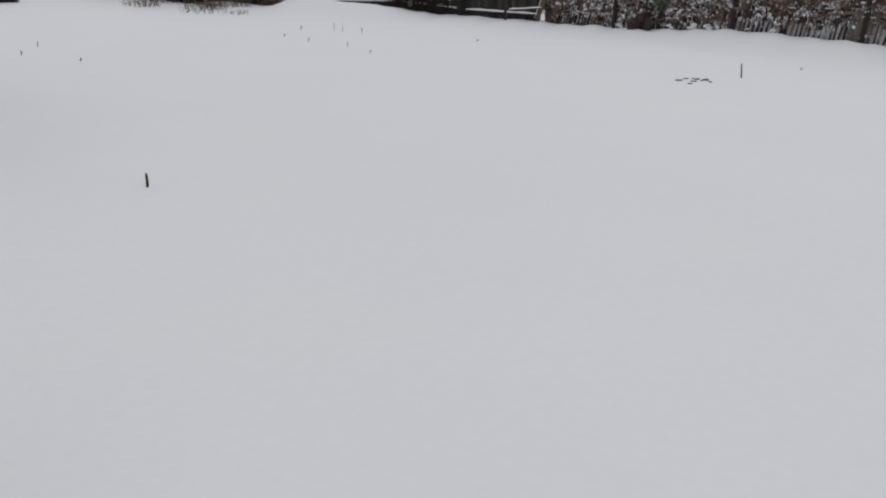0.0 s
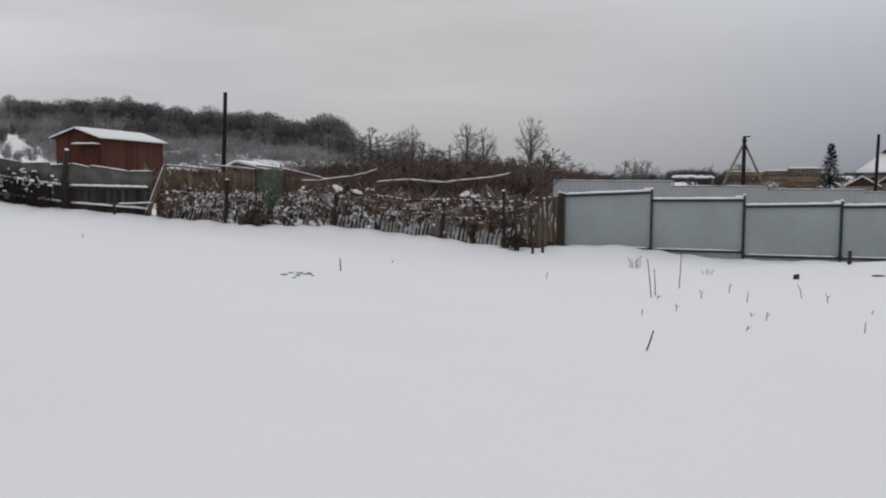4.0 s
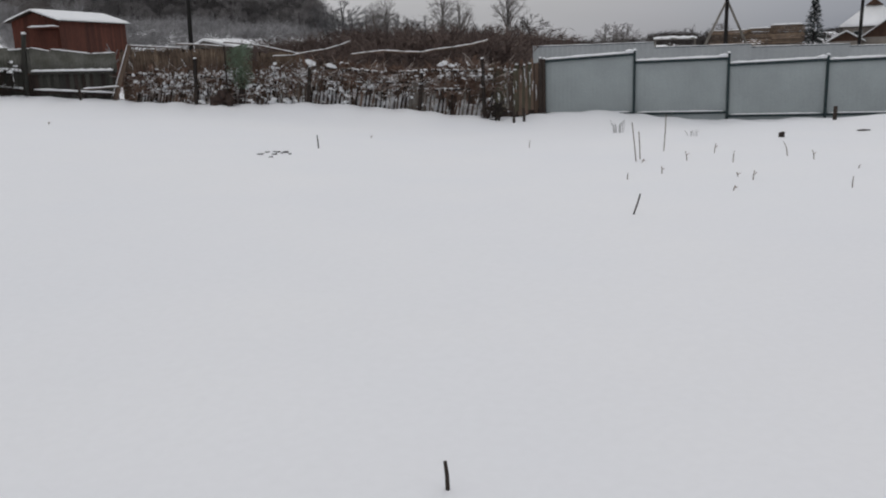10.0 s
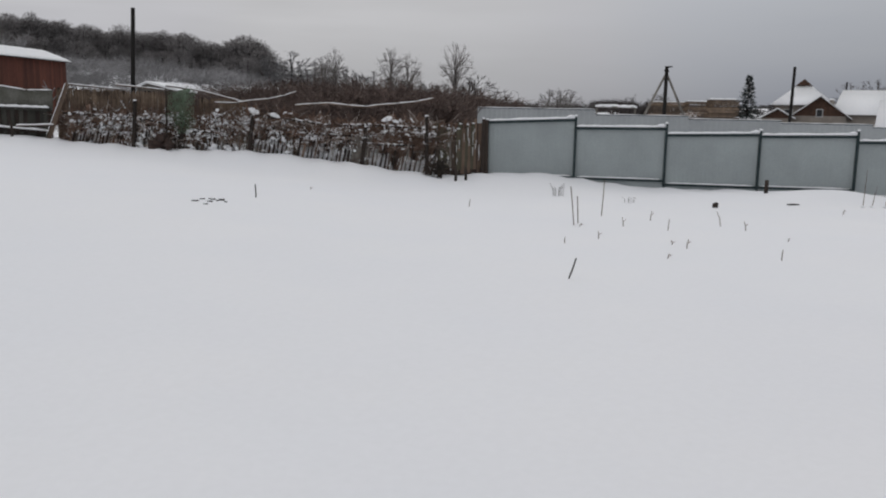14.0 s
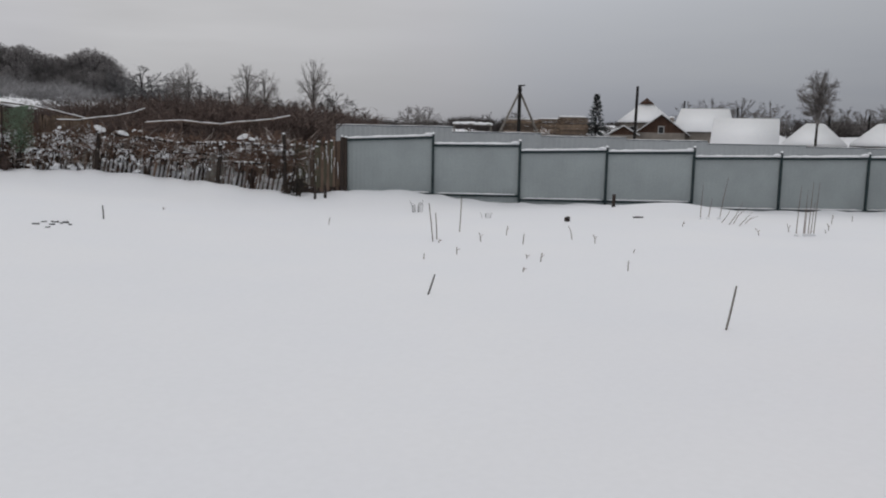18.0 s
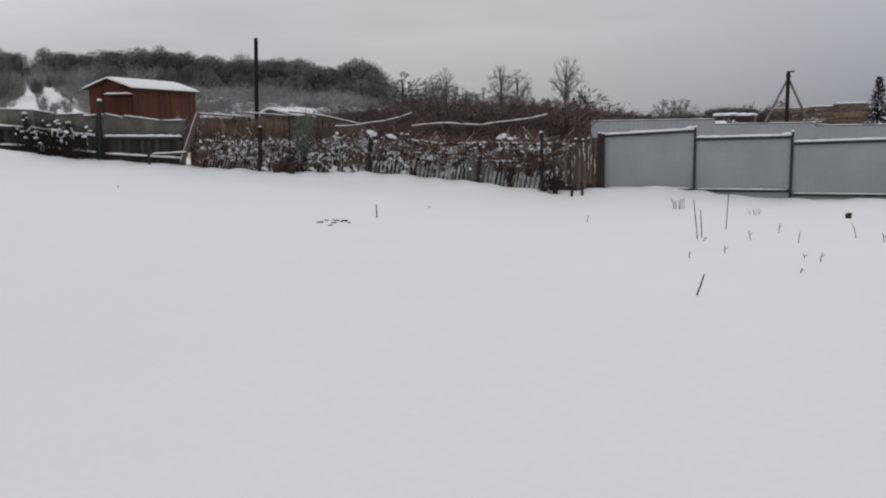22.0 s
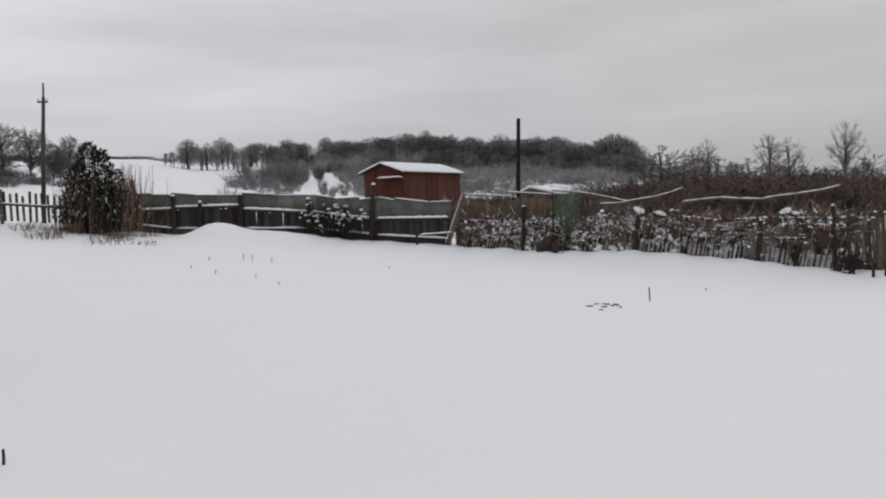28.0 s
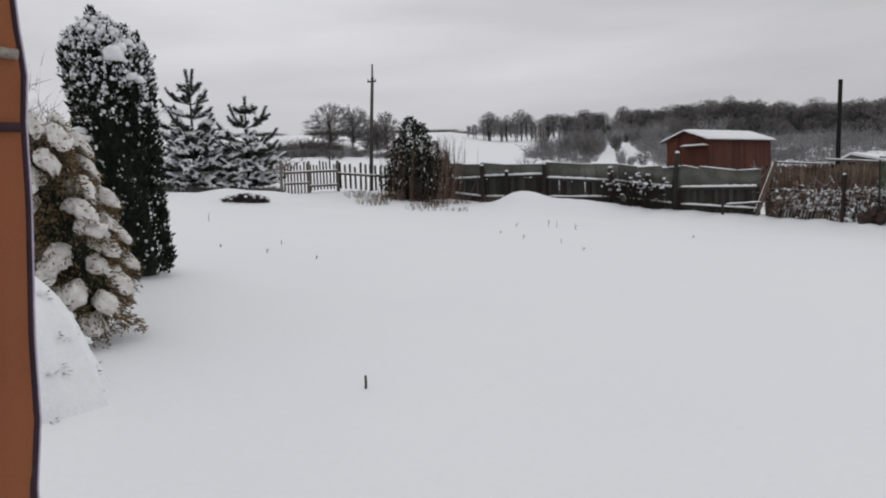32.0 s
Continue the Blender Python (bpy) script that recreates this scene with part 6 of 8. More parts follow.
def build_pine(name, at, h, leaders, seed, spread, label):
    """A young pine: whorls of stout, upturned, bottle-brush shoots, snow heavy on the lower ones."""
    rnd = random.Random(seed)
    g = gz(*at)
    ob = thing(name, (*at, g - 0.05), label, "pine tree", "young pines")
    wood, needles, snow = bmesh.new(), bmesh.new(), bmesh.new()

    def brush(p, q, dens, size):
        """Needles all round a shoot."""
        d = q - p
        n = max(6, int(d.length * dens))
        dn = d.normalized()
        for i in range(n):
            c = p.lerp(q, (i + rnd.random()) / n)
            r = Vector((rnd.gauss(0, 1), rnd.gauss(0, 1), rnd.gauss(0, 1)))
            r = (r - dn * r.dot(dn)).normalized()
            t = (r + dn * rnd.uniform(0.5, 1.2)).normalized()
            s = t.cross(dn).normalized() * size * 0.16
            needles.faces.new((needles.verts.new(c + s), needles.verts.new(c - s), needles.verts.new(c + t * size)))

    def bough(p0, out, ln, rise, load):
        p1 = p0 + out * ln * 0.5 + Vector((0, 0, ln * 0.5 * rise * 0.5))
        p2 = p0 + out * ln * 0.85 + Vector((0, 0, ln * 0.85 * rise * 0.8))
        p3 = p2 + (out * 0.6 + Vector((0, 0, 1.1 - 0.9 * load))).normalized() * min(0.42, ln * 0.5)
        add_tube(wood, (p0, p1, p2, p3), (0.022, 0.016, 0.012, 0.006), 4, False)
        brush(p0.lerp(p1, 0.7), p2, 150, 0.11)
        brush(p2, p3, 300, 0.12)
        tan = Vector((-out.y, out.x, 0))
        tips = [(p2, p3)]
        for sd in (-1, 1, -1, 1, 1) if load > 0.45 else (-1, 1, rnd.choice((-1, 1))):
            s0 = p1.lerp(p2, rnd.uniform(-0.4, 0.9) if load > 0.45 else rnd.uniform(-0.3, 0.9))
            s1 = s0 + (out * 0.7 + tan * sd * rnd.uniform(0.4, 1.0) + Vector((0, 0, rnd.uniform(0.3, 0.9) * (1.1 - 0.9 * load)))).normalized() * rnd.uniform(0.2, 0.38)
            brush(s0, s1, 270, 0.115)
            tips.append((s0, s1))
        for s0, s1 in tips:
            if rnd.random() < 0.35 + 0.6 * load:
                w = 0.05 + 0.07 * load
                add_cap(snow, s0.lerp(s1, 0.1) + Vector((0, 0, 0.045)), s1 + Vector((0, 0, 0.03)), w * 1.5, w * 0.7, rnd, 3)
        if rnd.random() < load:
            add_cap(snow, p1 + Vector((0, 0, 0.04)), p2 + Vector((0, 0, 0.05)), 0.22, 0.10, rnd, 4)
            add_lump(snow, p2 + Vector((0, 0, 0.04)), (rnd.uniform(0.12, 0.2), rnd.uniform(0.12, 0.2), 0.09), rnd, 0.5, 5, 9, 0.4)
            for _ in range(3):
                e = p2 + (out * rnd.uniform(0.5, 1.0) + tan * rnd.uniform(-0.9, 0.9)) * 0.26 - Vector((0, 0, rnd.uniform(0.02, 0.12)))
                add_tube(snow, (p2, p2.lerp(e, 0.6) + Vector((0, 0, 0.04)), e), (0.05, 0.045, 0.015), 6)

    add_tube(wood, ((0, 0, -0.1), (0.03, 0, h * 0.5), (0, 0, h * 0.81)), (0.06, 0.045, 0.022), 7)
    brush(Vector((0, 0, h * 0.45)), Vector((0, 0, h * 0.80)), 70, 0.09)
    for dx in leaders:
        a, b = Vector((0, 0, h * 0.80)), Vector((dx * 0.64, dx * 0.77, h))
        add_tube(wood, (a, b), (0.028, 0.022), 5)
        brush(a.lerp(b, 0.15), b, 420, 0.12)
        add_lump(snow, b + Vector((0, 0, 0.03)), (0.04, 0.04, 0.05), rnd, rings=4, seg=6)
    whorls = max(5, int(h / 0.50))
    for i in range(whorls):
        k = i / (whorls - 1)
        z = 0.22 + k * (h * 0.83 - 0.22)
        L = spread * 1.05 * (1 - k) ** 0.45 + 0.26
        load = max(0.16, 1.0 - 0.95 * k)
        n = 8 if k < 0.45 else 5
        for j in range(n):
            a = 2 * math.pi * j / n + i * 0.7 + rnd.uniform(-0.25, 0.25)
            out = Vector((math.cos(a), math.sin(a), 0))
            bough(Vector((0, 0, z)), out, L * rnd.uniform(0.55, 1.15), rnd.uniform(0.05, 0.45) + 0.25 * k - 0.5 * max(0.0, 0.3 - k), load)
            if k < 0.5:
                bough(Vector((0, 0, z + 0.1)), Vector((math.cos(a + 0.4), math.sin(a + 0.4), 0)), L * rnd.uniform(0.4, 0.7), rnd.uniform(0.2, 0.5), load)
    part("trunk", wood, BARK, ob)
    tagged(part("needles", needles, PINE_NEEDLE, ob), kind="stuff")
    tagged(part("snow_load", snow, SNOW_CLUMP, ob, "snow lying on the boughs", True), kind="stuff")


build_pine("young_pine", (-25.30, 16.08), 4.0, (-0.10, 0.12), 81, 1.15, "young pine with two leaders and snowy boughs")
build_pine("young_pine", (-23.97, 17.28), 3.15, (0.0,), 82, 1.0, "smaller young pine with one leader and snowy boughs")


def build_pine_shade():
    rnd = random.Random(88)
    # stalks added to darken the ground as the pines' shade, with some dead growth
    ob = thing("pine_litter", (-24.6, 16.6, gz(-24.6, 16.6)), "dark stalks for the shade and dead growth under the young pines", "dead grass", kind="stuff")
    bm = bmesh.new()
    for _ in range(3600):
        a, d = rnd.uniform(-1, 1), rnd.gauss(0, 0.5)
        x, y = -24.35 + 0.72 * a * 2.1 + 0.82 * d, 16.3 + 0.69 * a * 2.1 - 0.57 * d
        p = Vector((x + 24.6, y - 16.6, gz(x, y) - gz(-24.6, 16.6) - 0.03))
        add_sliver(bm, p, p + Vector((rnd.uniform(-0.2, 0.2), rnd.uniform(-0.2, 0.2), rnd.uniform(0.08, 0.3))), 0.012, rnd)
    part("stalks", bm, PALE_TWIG, ob)


def build_dark_bush():
    rnd = random.Random(84)
    at = (-18.31, 19.37)
    g = gz(*at)
    ob = thing("juniper_bush", (*at, g), "upright dark juniper bush dusted with snow by the fence", "bush")
    leaves, snow, twigs = bmesh.new(), bmesh.new(), bmesh.new()
    rim = Vector((0.7, 0.71, 0))
    for cx, h, r, n in ((-0.12, 2.5, 0.42, 1500), (0.2, 2.3, 0.36, 1200), (-0.38, 1.9, 0.40, 1000), (0.55, 1.75, 0.36, 700), (-0.62, 1.25, 0.34, 500), (0.7, 1.25, 0.3, 400), (0.1, 1.4, 0.6, 1100)):
        for _ in range(n):
            k = rnd.random()
            a = rnd.uniform(0, 6.28)
            rr = r * (math.sin(min(1, k * 1.3 + 0.25) * math.pi / 2) if k < 0.6 else max(0.12, 1 - (k - 0.6) * 1.9)) * rnd.uniform(0.3, 1.3) * (1 + 0.3 * math.sin(4 * a + 9 * k))
            out = Vector((math.cos(a), math.sin(a), 0))
            p = rim * cx + out * rr + Vector((0, 0, k * h))
            d = (out * rnd.uniform(0.3, 1.2) + Vector((rnd.uniform(-0.5, 0.5), rnd.uniform(-0.5, 0.5), rnd.uniform(0.1, 1)))).normalized()
            s = d.cross(Vector((rnd.uniform(-1, 1), rnd.uniform(-1, 1), 0.2))).normalized()
            add_fan(leaves, p, d, s, rnd.uniform(0.08, 0.17), rnd.uniform(0.014, 0.032))
            if rnd.random() < 0.06:
                sz = rnd.uniform(0.006, 0.022)
                add_lump(snow, p + out * 0.02, (sz, sz, sz * 3.0), rnd, rings=3, seg=5)
    for _ in range(320):
        a = rnd.choice((-0.9, -0.5, 0.0, 0.5, 0.9, 1.2)) * Vector((0.5, 0.5, 0)) + Vector((rnd.gauss(0, 0.25), rnd.gauss(0, 0.25), 0))
        b = a + Vector((rnd.uniform(-0.1, 0.3), rnd.uniform(-0.1, 0.3), rnd.uniform(0.9, 2.0)))
        add_tube(twigs, (a, a.lerp(b, 0.5) + Vector((rnd.uniform(-0.1, 0.1), 0, 0)), b), (0.012, 0.009, 0.004), 3, False)
    tagged(part("foliage", leaves, THUJA_LEAF, ob), kind="stuff")
    tagged(part("snow_dusting", snow, SNOW_CLUMP, ob, "flecks of snow", True), kind="stuff")
    tagged(part("branchwork", twigs, DRY_VINE, ob, "bare brown twigs"), kind="stuff")


build_dark_bush()


def build_picket_garden():
    rnd = random.Random(85)
    a, b = Vector((-21.71, 16.88)), Vector((-19.12, 19.78))
    ob = thing("picket_fence", (a.x, a.y, 0), "low grey picket fence with a gate among the snow", "fence")
    for k in [0.026 * i for i in range(18)] + [0.47 + 0.0405 * i for i in range(14)]:
        broad = k > 0.46
        p = a.lerp(b, k) - a
        w = a.lerp(b, k)
        g = gz(w.x, w.y)
        low = -0.05 if 0.03 < k < 0.22 else 0.08
        bm = bmesh.new()
        add_beam(bm, (p.x, p.y, g + low), (p.x + rnd.uniform(-0.03, 0.03), p.y, g + (0.92 if k < 0.45 else 0.86) + rnd.uniform(-0.08, 0.06)), 0.07 if broad else 0.05, 0.02, Vector((0.7, -0.7, 0)), jag=0.02, rnd=rnd)
        part("picket", bm, DARK_WOOD if rnd.random() < 0.5 else OLD_BOARD, ob)
    for k0, k1, z in ((0.02, 0.45, 0.64), (0.45, 1.0, 0.55), (0.22, 0.45, 0.2), (0.02, 0.22, 0.3)):
        p, q = a.lerp(b, k0), a.lerp(b, k1)
        bm = bmesh.new()
        off = Vector((0.05, -0.05))
        A, B = (*(p - a + off), gz(*p) + z), (*(q - a + off), gz(*q) + z)
        add_beam(bm, A, B, 0.04, 0.06)
        part("rail", bm, OLD_BOARD, ob)
        bm = bmesh.new()
        add_cap(bm, Vector(A) + Vector((0, 0, 0.03)), Vector(B) + Vector((0, 0, 0.03)), 0.06, 0.03, rnd, 12)
        part("snow_cap", bm, SNOW_CLUMP, ob, "thin ridge of snow", True)
    for k, h in ((0.0, 1.05), (0.22, 0.98), (0.45, 0.96), (0.97, 0.9)):
        p = a.lerp(b, k)
        bm = bmesh.new()
        add_tube(bm, ((p.x - a.x, p.y - a.y, gz(*p) - 0.2), (p.x - a.x, p.y - a.y, gz(*p) + h)), (0.055, 0.045), 7)
        part("post", bm, GREY_WOOD, ob)
    # clipped hedge strip with a snow top
    hx, hy = -20.57, 14.61
    hedge = thing("low_hedge", (hx, hy, gz(hx, hy)), "low dark dried plant strip under a snow ridge", "hedge")
    bm, bs = bmesh.new(), bmesh.new()
    along = Vector((0.565, 0.825, 0))
    for _ in range(620):
        k = rnd.uniform(-0.62, 0.62)
        p = along * k + Vector((rnd.uniform(-0.1, 0.2), 0, -0.12))
        q = p + Vector((rnd.uniform(-0.06, 0.06), rnd.uniform(-0.06, 0.06), rnd.uniform(0.2, 0.36) * (1 - 0.45 * (k / 0.62) ** 2)))
        add_tube(bm, (p, q), (0.016, 0.006), 3, False)
        if rnd.random() < 0.03:
            add_lump(bs, q + Vector((0.03, 0, 0)), (0.05, 0.05, 0.035), rnd, rings=3, seg=6)
    tagged(part("branchwork", bm, DARK_WOOD, hedge), kind="stuff")
    tagged(part("snow_cap", bs, SNOW_CLUMP, hedge, "tufts of snow", True), kind="stuff")


build_picket_garden()


def tuft(x, y, n, h, spread, mat, label, group="dry grass tufts", seed=0, lift=0.0):
    rnd = random.Random(int(x * 100 + y * 37) + seed)
    ob = thing("grass_tuft", (x, y, gz(x, y) + lift), label, "dry grass", group)
    bm = bmesh.new()
    for _ in range(n):
        a = rnd.uniform(0, 6.28)
        p = Vector((math.cos(a), math.sin(a), 0)) * spread * math.sqrt(rnd.random())
        q = p + Vector((rnd.uniform(-0.6, 0.6) * h, rnd.uniform(-0.6, 0.6) * h, h * rnd.uniform(0.4, 1.0)))
        add_tube(bm, (p - Vector((0, 0, 0.03)), p.lerp(q, 0.55) + Vector((0, 0, 0.03 * h)), q), (0.006, 0.005, 0.003), 3, False)
    tagged(part("foliage", bm, mat, ob), kind="stuff")
    return ob


tuft(-18.74, 18.51, 90, 0.32, 0.55, DRY_GRASS, "matted pale dry grass under the dark bush")
tuft(-19.43, 18.00, 60, 0.25, 0.45, DRY_GRASS, "matted pale dry grass beside the picket fence")
tuft(-17.58, 20.24, 80, 0.26, 0.6, DRY_VINE, "brown dry stalks before the board fence")
tuft(-18.32, 17.52, 90, 0.3, 0.5, DRY_GRASS, "matted pale dry grass beside the picket fence")
tuft(-17.15, 18.65, 120, 0.22, 0.6, DRY_VINE, "brown dry stalks before the board fence")
tuft(-16.80, 21.25, 50, 0.22, 0.5, DRY_VINE, "brown dry stalks before the board fence")
tuft(-16.63, 17.86, 40, 0.15, 0.5, DRY_GRASS, "low dry grass tips showing through snow")
tuft(-16.04, 18.57, 30, 0.13, 0.35, DRY_GRASS, "low dry grass tips showing through snow")

# ---------------------------------------------------------------- village houses beyond the lane
def add_slab(bm, pts, thick):
    """A roof plane of given corners with thickness upward."""
    lo = [bm.verts.new(p) for p in pts]
    hi = [bm.verts.new(Vector(p) + Vector((0, 0, thick))) for p in pts]
    n = len(pts)
    bm.faces.new(lo[::-1])
    bm.faces.new(hi)
    for i in range(n):
        bm.faces.new((lo[i], lo[(i + 1) % n], hi[(i + 1) % n], hi[i]))


def house(name, at, turn, w, l, eave, ridge, label, hip=0.0, wall=None, gable=None, over=0.3, windows=(), chimney=None, cap=False, snow=0.14, base=None):
    """A house with its ridge along local y; the front gable faces -y. hip: how far the ridge ends are drawn in."""
    g = gz(*at) if base is None else base
    ob = thing(name, (*at, g), label, "house", "village houses", turn=turn)
    wall, gable = wall or BRICK_WALL, gable or BROWN_GABLE
    e, r, h = eave - g, ridge - g, w / 2
    bm = bmesh.new()
    add_box(bm, (-h, 0, -0.6), (h, l, e))
    part("wall", bm, wall, ob)
    if hip < 0.05:
        for y in (-0.02, l + 0.02):
            bm = bmesh.new()
            a = [bm.verts.new(p) for p in ((-h, y, e), (h, y, e), (0, y, r - 0.02))]
            b = [bm.verts.new((v.co.x, l / 2 + (y - l / 2) * 0.98, v.co.z)) for v in a]
            bm.faces.new(a)
            bm.faces.new(b[::-1])
            for i in range(3):
                bm.faces.new((a[i], b[i], b[(i + 1) % 3], a[(i + 1) % 3]))
            part("gable", bm, gable, ob)
    slope = (r - e) / h
    ov = over
    ez = e - slope * ov
    y0, y1 = -ov, l + ov
    ra, rb = Vector((0, y0 + hip, r)), Vector((0, y1 - hip, r))
    c = [Vector((-h - ov, y0, ez)), Vector((h + ov, y0, ez)), Vector((h + ov, y1, ez)), Vector((-h - ov, y1, ez))]
    planes = [(c[1], c[2], rb, ra), (c[3], c[0], ra, rb)]
    if hip >= 0.05:
        planes += [(c[0], c[1], ra), (c[2], c[3], rb)]
    for p in planes:
        bm = bmesh.new()
        add_slab(bm, p, 0.05)
        roof = part("roof", bm, DARK_WOOD, ob)
        bm = bmesh.new()
        add_slab(bm, [v + Vector((0, 0, 0.055)) for v in p], snow)
        bmesh.ops.bevel(bm, geom=[x for x in bm.edges], offset=0.04, segments=2, affect="EDGES")
        part("snow_cover", bm, SNOW_CLUMP, roof, "thick snow on the roof", True)
    for x, y, z, ww, hh in windows:
        bm = bmesh.new()
        add_box(bm, (x - ww / 2, y - 0.06, z), (x + ww / 2, y - 0.02, z + hh))
        win = part("window", bm, PALE_METAL, ob)
        bm = bmesh.new()
        add_box(bm, (x - ww / 2 + 0.07, y - 0.075, z + 0.07), (x + ww / 2 - 0.07, y - 0.062, z + hh - 0.07))
        part("pane", bm, DARK_GLASS, win)
    if cap:
        bm = bmesh.new()
        a = [bm.verts.new(p) for p in ((-h * 0.3, y0 + hip * 0.72, r - slope * h * 0.28 + 0.24), (h * 0.3, y0 + hip * 0.72, r - slope * h * 0.28 + 0.24), (0, y0 + hip * 0.8, r + 0.3), (-h * 0.3, y0 + hip + 0.6, r - slope * h * 0.28 + 0.24), (h * 0.3, y0 + hip + 0.6, r - slope * h * 0.28 + 0.24), (0, y0 + hip + 0.6, r + 0.3))]
        for f in ((0, 1, 2), (5, 4, 3), (0, 2, 5, 3), (1, 4, 5, 2), (0, 3, 4, 1)):
            bm.faces.new([a[i] for i in f])
        part("dormer", bm, BROWN_GABLE, ob, "small dark gable on the roof top")
    if chimney:
        x, y, hh = chimney
        bm = bmesh.new()
        add_box(bm, (x - 0.2, y - 0.2, r - slope * abs(x) - 0.3), (x + 0.2, y + 0.2, r - slope * abs(x) + hh))
        ch = part("chimney", bm, BRICK_WALL, ob)
        bm = bmesh.new()
        add_lump(bm, (x, y, r - slope * abs(x) + hh + 0.03), (0.24, 0.24, 0.1), random.Random(5), flat=0.7)
        part("snow_cap", bm, SNOW_CLUMP, ch, "cap of snow", True)
    return ob


# hipped house with a small dark gable at its top
house("hipped_house", (37.1, 80.2), -24, 4.9, 6.0, 3.1, 5.1, "pale brick house with a steep snow-covered hipped roof", hip=2.4, windows=((-1.2, 0, 1.1, 0.8, 1.1), (1.0, 0, 1.1, 0.8, 1.1)), cap=True, over=0.35)
house("gabled_house", (34.95, 72.3), -26, 4.2, 6.0, 1.95, 3.5, "small house with a dark brown board gable and snowy eaves", wall=BRICK_WALL, windows=((0.0, 0, 1.55, 0.55, 0.7),), over=0.45, snow=0.10, chimney=(0.9, 2.5, 0.5))
house("long_house", (38.6, 76.5), -120, 5.6, 5.0, 2.2, 4.1, "long house with a broad white snow-covered roof", hip=0.6, over=0.3)
house("barn", (31.75, 56.85), -122, 6.0, 4.05, 1.15, 2.9, "low barn with a wide white snow-covered roof", over=0.2, snow=0.16)
house("small_house", (39.7, 60.4), -124.8, 3.4, 4.05, 1.35, 2.72, "small house with a snowy hipped roof under a bare tree", hip=1.7, over=0.3)
house("small_house", (41.3, 54.4), -129, 3.4, 4.5, 1.45, 2.72, "low house with a snowy roof and dark dormer", hip=1.7, over=0.3, chimney=(0.9, 2.4, 0.1))
house("far_house", (52.0, 60.0), -41, 4.0, 4.0, 1.8, 2.8, "low far house with a snowy roof", hip=0.8)
house("outbuilding", (31.2, 72.0), -24, 2.4, 2.5, 1.7, 2.4, "small outbuilding with a snow-covered roof beside the spruce", over=0.25)


def build_yard():
    rnd = random.Random(91)
    # sheet-metal box by the barn
    p = (31.4, 56.3)
    ob = thing("metal_tank", (*p, gz(*p)), "dark brown sheet-metal box by the barn", "tank")
    bm = bmesh.new()
    add_box(bm, (-0.25, -0.25, 0), (0.25, 0.25, 2.0 - gz(*p)))
    bmesh.ops.bevel(bm, geom=[e for e in bm.edges], offset=0.03, segments=2, affect="EDGES")
    part("body", bm, BROWN_GABLE, ob)
    # lumber stacks
    for i, (x, y, half, up) in enumerate(((20.2, 66.6, 1.35, 2.78), (22.3, 65.95, 0.9, 2.86), (24.0, 65.35, 1.05, 2.95))):
        g = gz(x, y)
        ob = thing("lumber_stack", (x, y, g), "long stack of sawn yellow-brown boards with snow on top", "lumber", "lumber stacks", turn=-18)
        z, top = 0.1, up - g
        while z < top:
            for j in range(4):
                bm = bmesh.new()
                add_box(bm, (-half + rnd.uniform(-0.25, 0.1), j * 0.25, z), (half + rnd.uniform(-0.1, 0.25), j * 0.25 + 0.22, z + 0.1))
                part("plank", bm, LUMBER, ob)
            z += rnd.choice((0.115, 0.13, 0.16))
        bm = bmesh.new()
        add_cap(bm, (-half, 0.5, z - 0.04), (half, 0.5, z - 0.04), 1.0, 0.05 if i == 0 else 0.1, rnd, 9)
        part("snow_cap", bm, SNOW_CLUMP, ob, "layer of snow", True)
    # pale covered frame with a bush inside
    x, y = 13.0, 53.5
    g = gz(x, y)
    ob = thing("cold_frame", (x, y, g), "pale snow-edged garden frame with dry shrubs inside", "garden frame", turn=-13)
    bm = bmesh.new()
    for a, b in (((-1.2, 0, 0), (-1.2, 0, 2.3 - g)), ((1.15, 0, 0), (1.15, 0, 2.25 - g)), ((-1.2, 0, 2.3 - g), (1.15, 0, 2.27 - g)), ((-1.2, 1, 0), (-1.2, 1, 2.3 - g)), ((1.15, 1, 0), (1.15, 1, 2.25 - g)), ((-1.2, 1, 2.3 - g), (1.15, 1, 2.27 - g))):
        add_beam(bm, a, b, 0.1, 0.1)
    part("frame", bm, GREY_WOOD, ob)
    bm = bmesh.new()
    add_cap(bm, (-1.3, 0.5, 2.3 - g), (1.25, 0.5, 2.27 - g), 1.2, 0.16, rnd, 10)
    part("snow_cap", bm, SNOW_CLUMP, ob, "layer of snow", True)
    bm = bmesh.new()
    for _ in range(200):
        p = Vector((rnd.uniform(-0.5, 0.9), rnd.uniform(0.1, 0.9), 0.8))
        q = p + Vector((rnd.uniform(-0.3, 0.3), rnd.uniform(-0.2, 0.2), rnd.uniform(0.5, 1.2)))
        add_tube(bm, (p, q), (0.02, 0.01), 3, False)
    tagged(part("branchwork", bm, TWIG_RED, ob), kind="stuff")


build_yard()


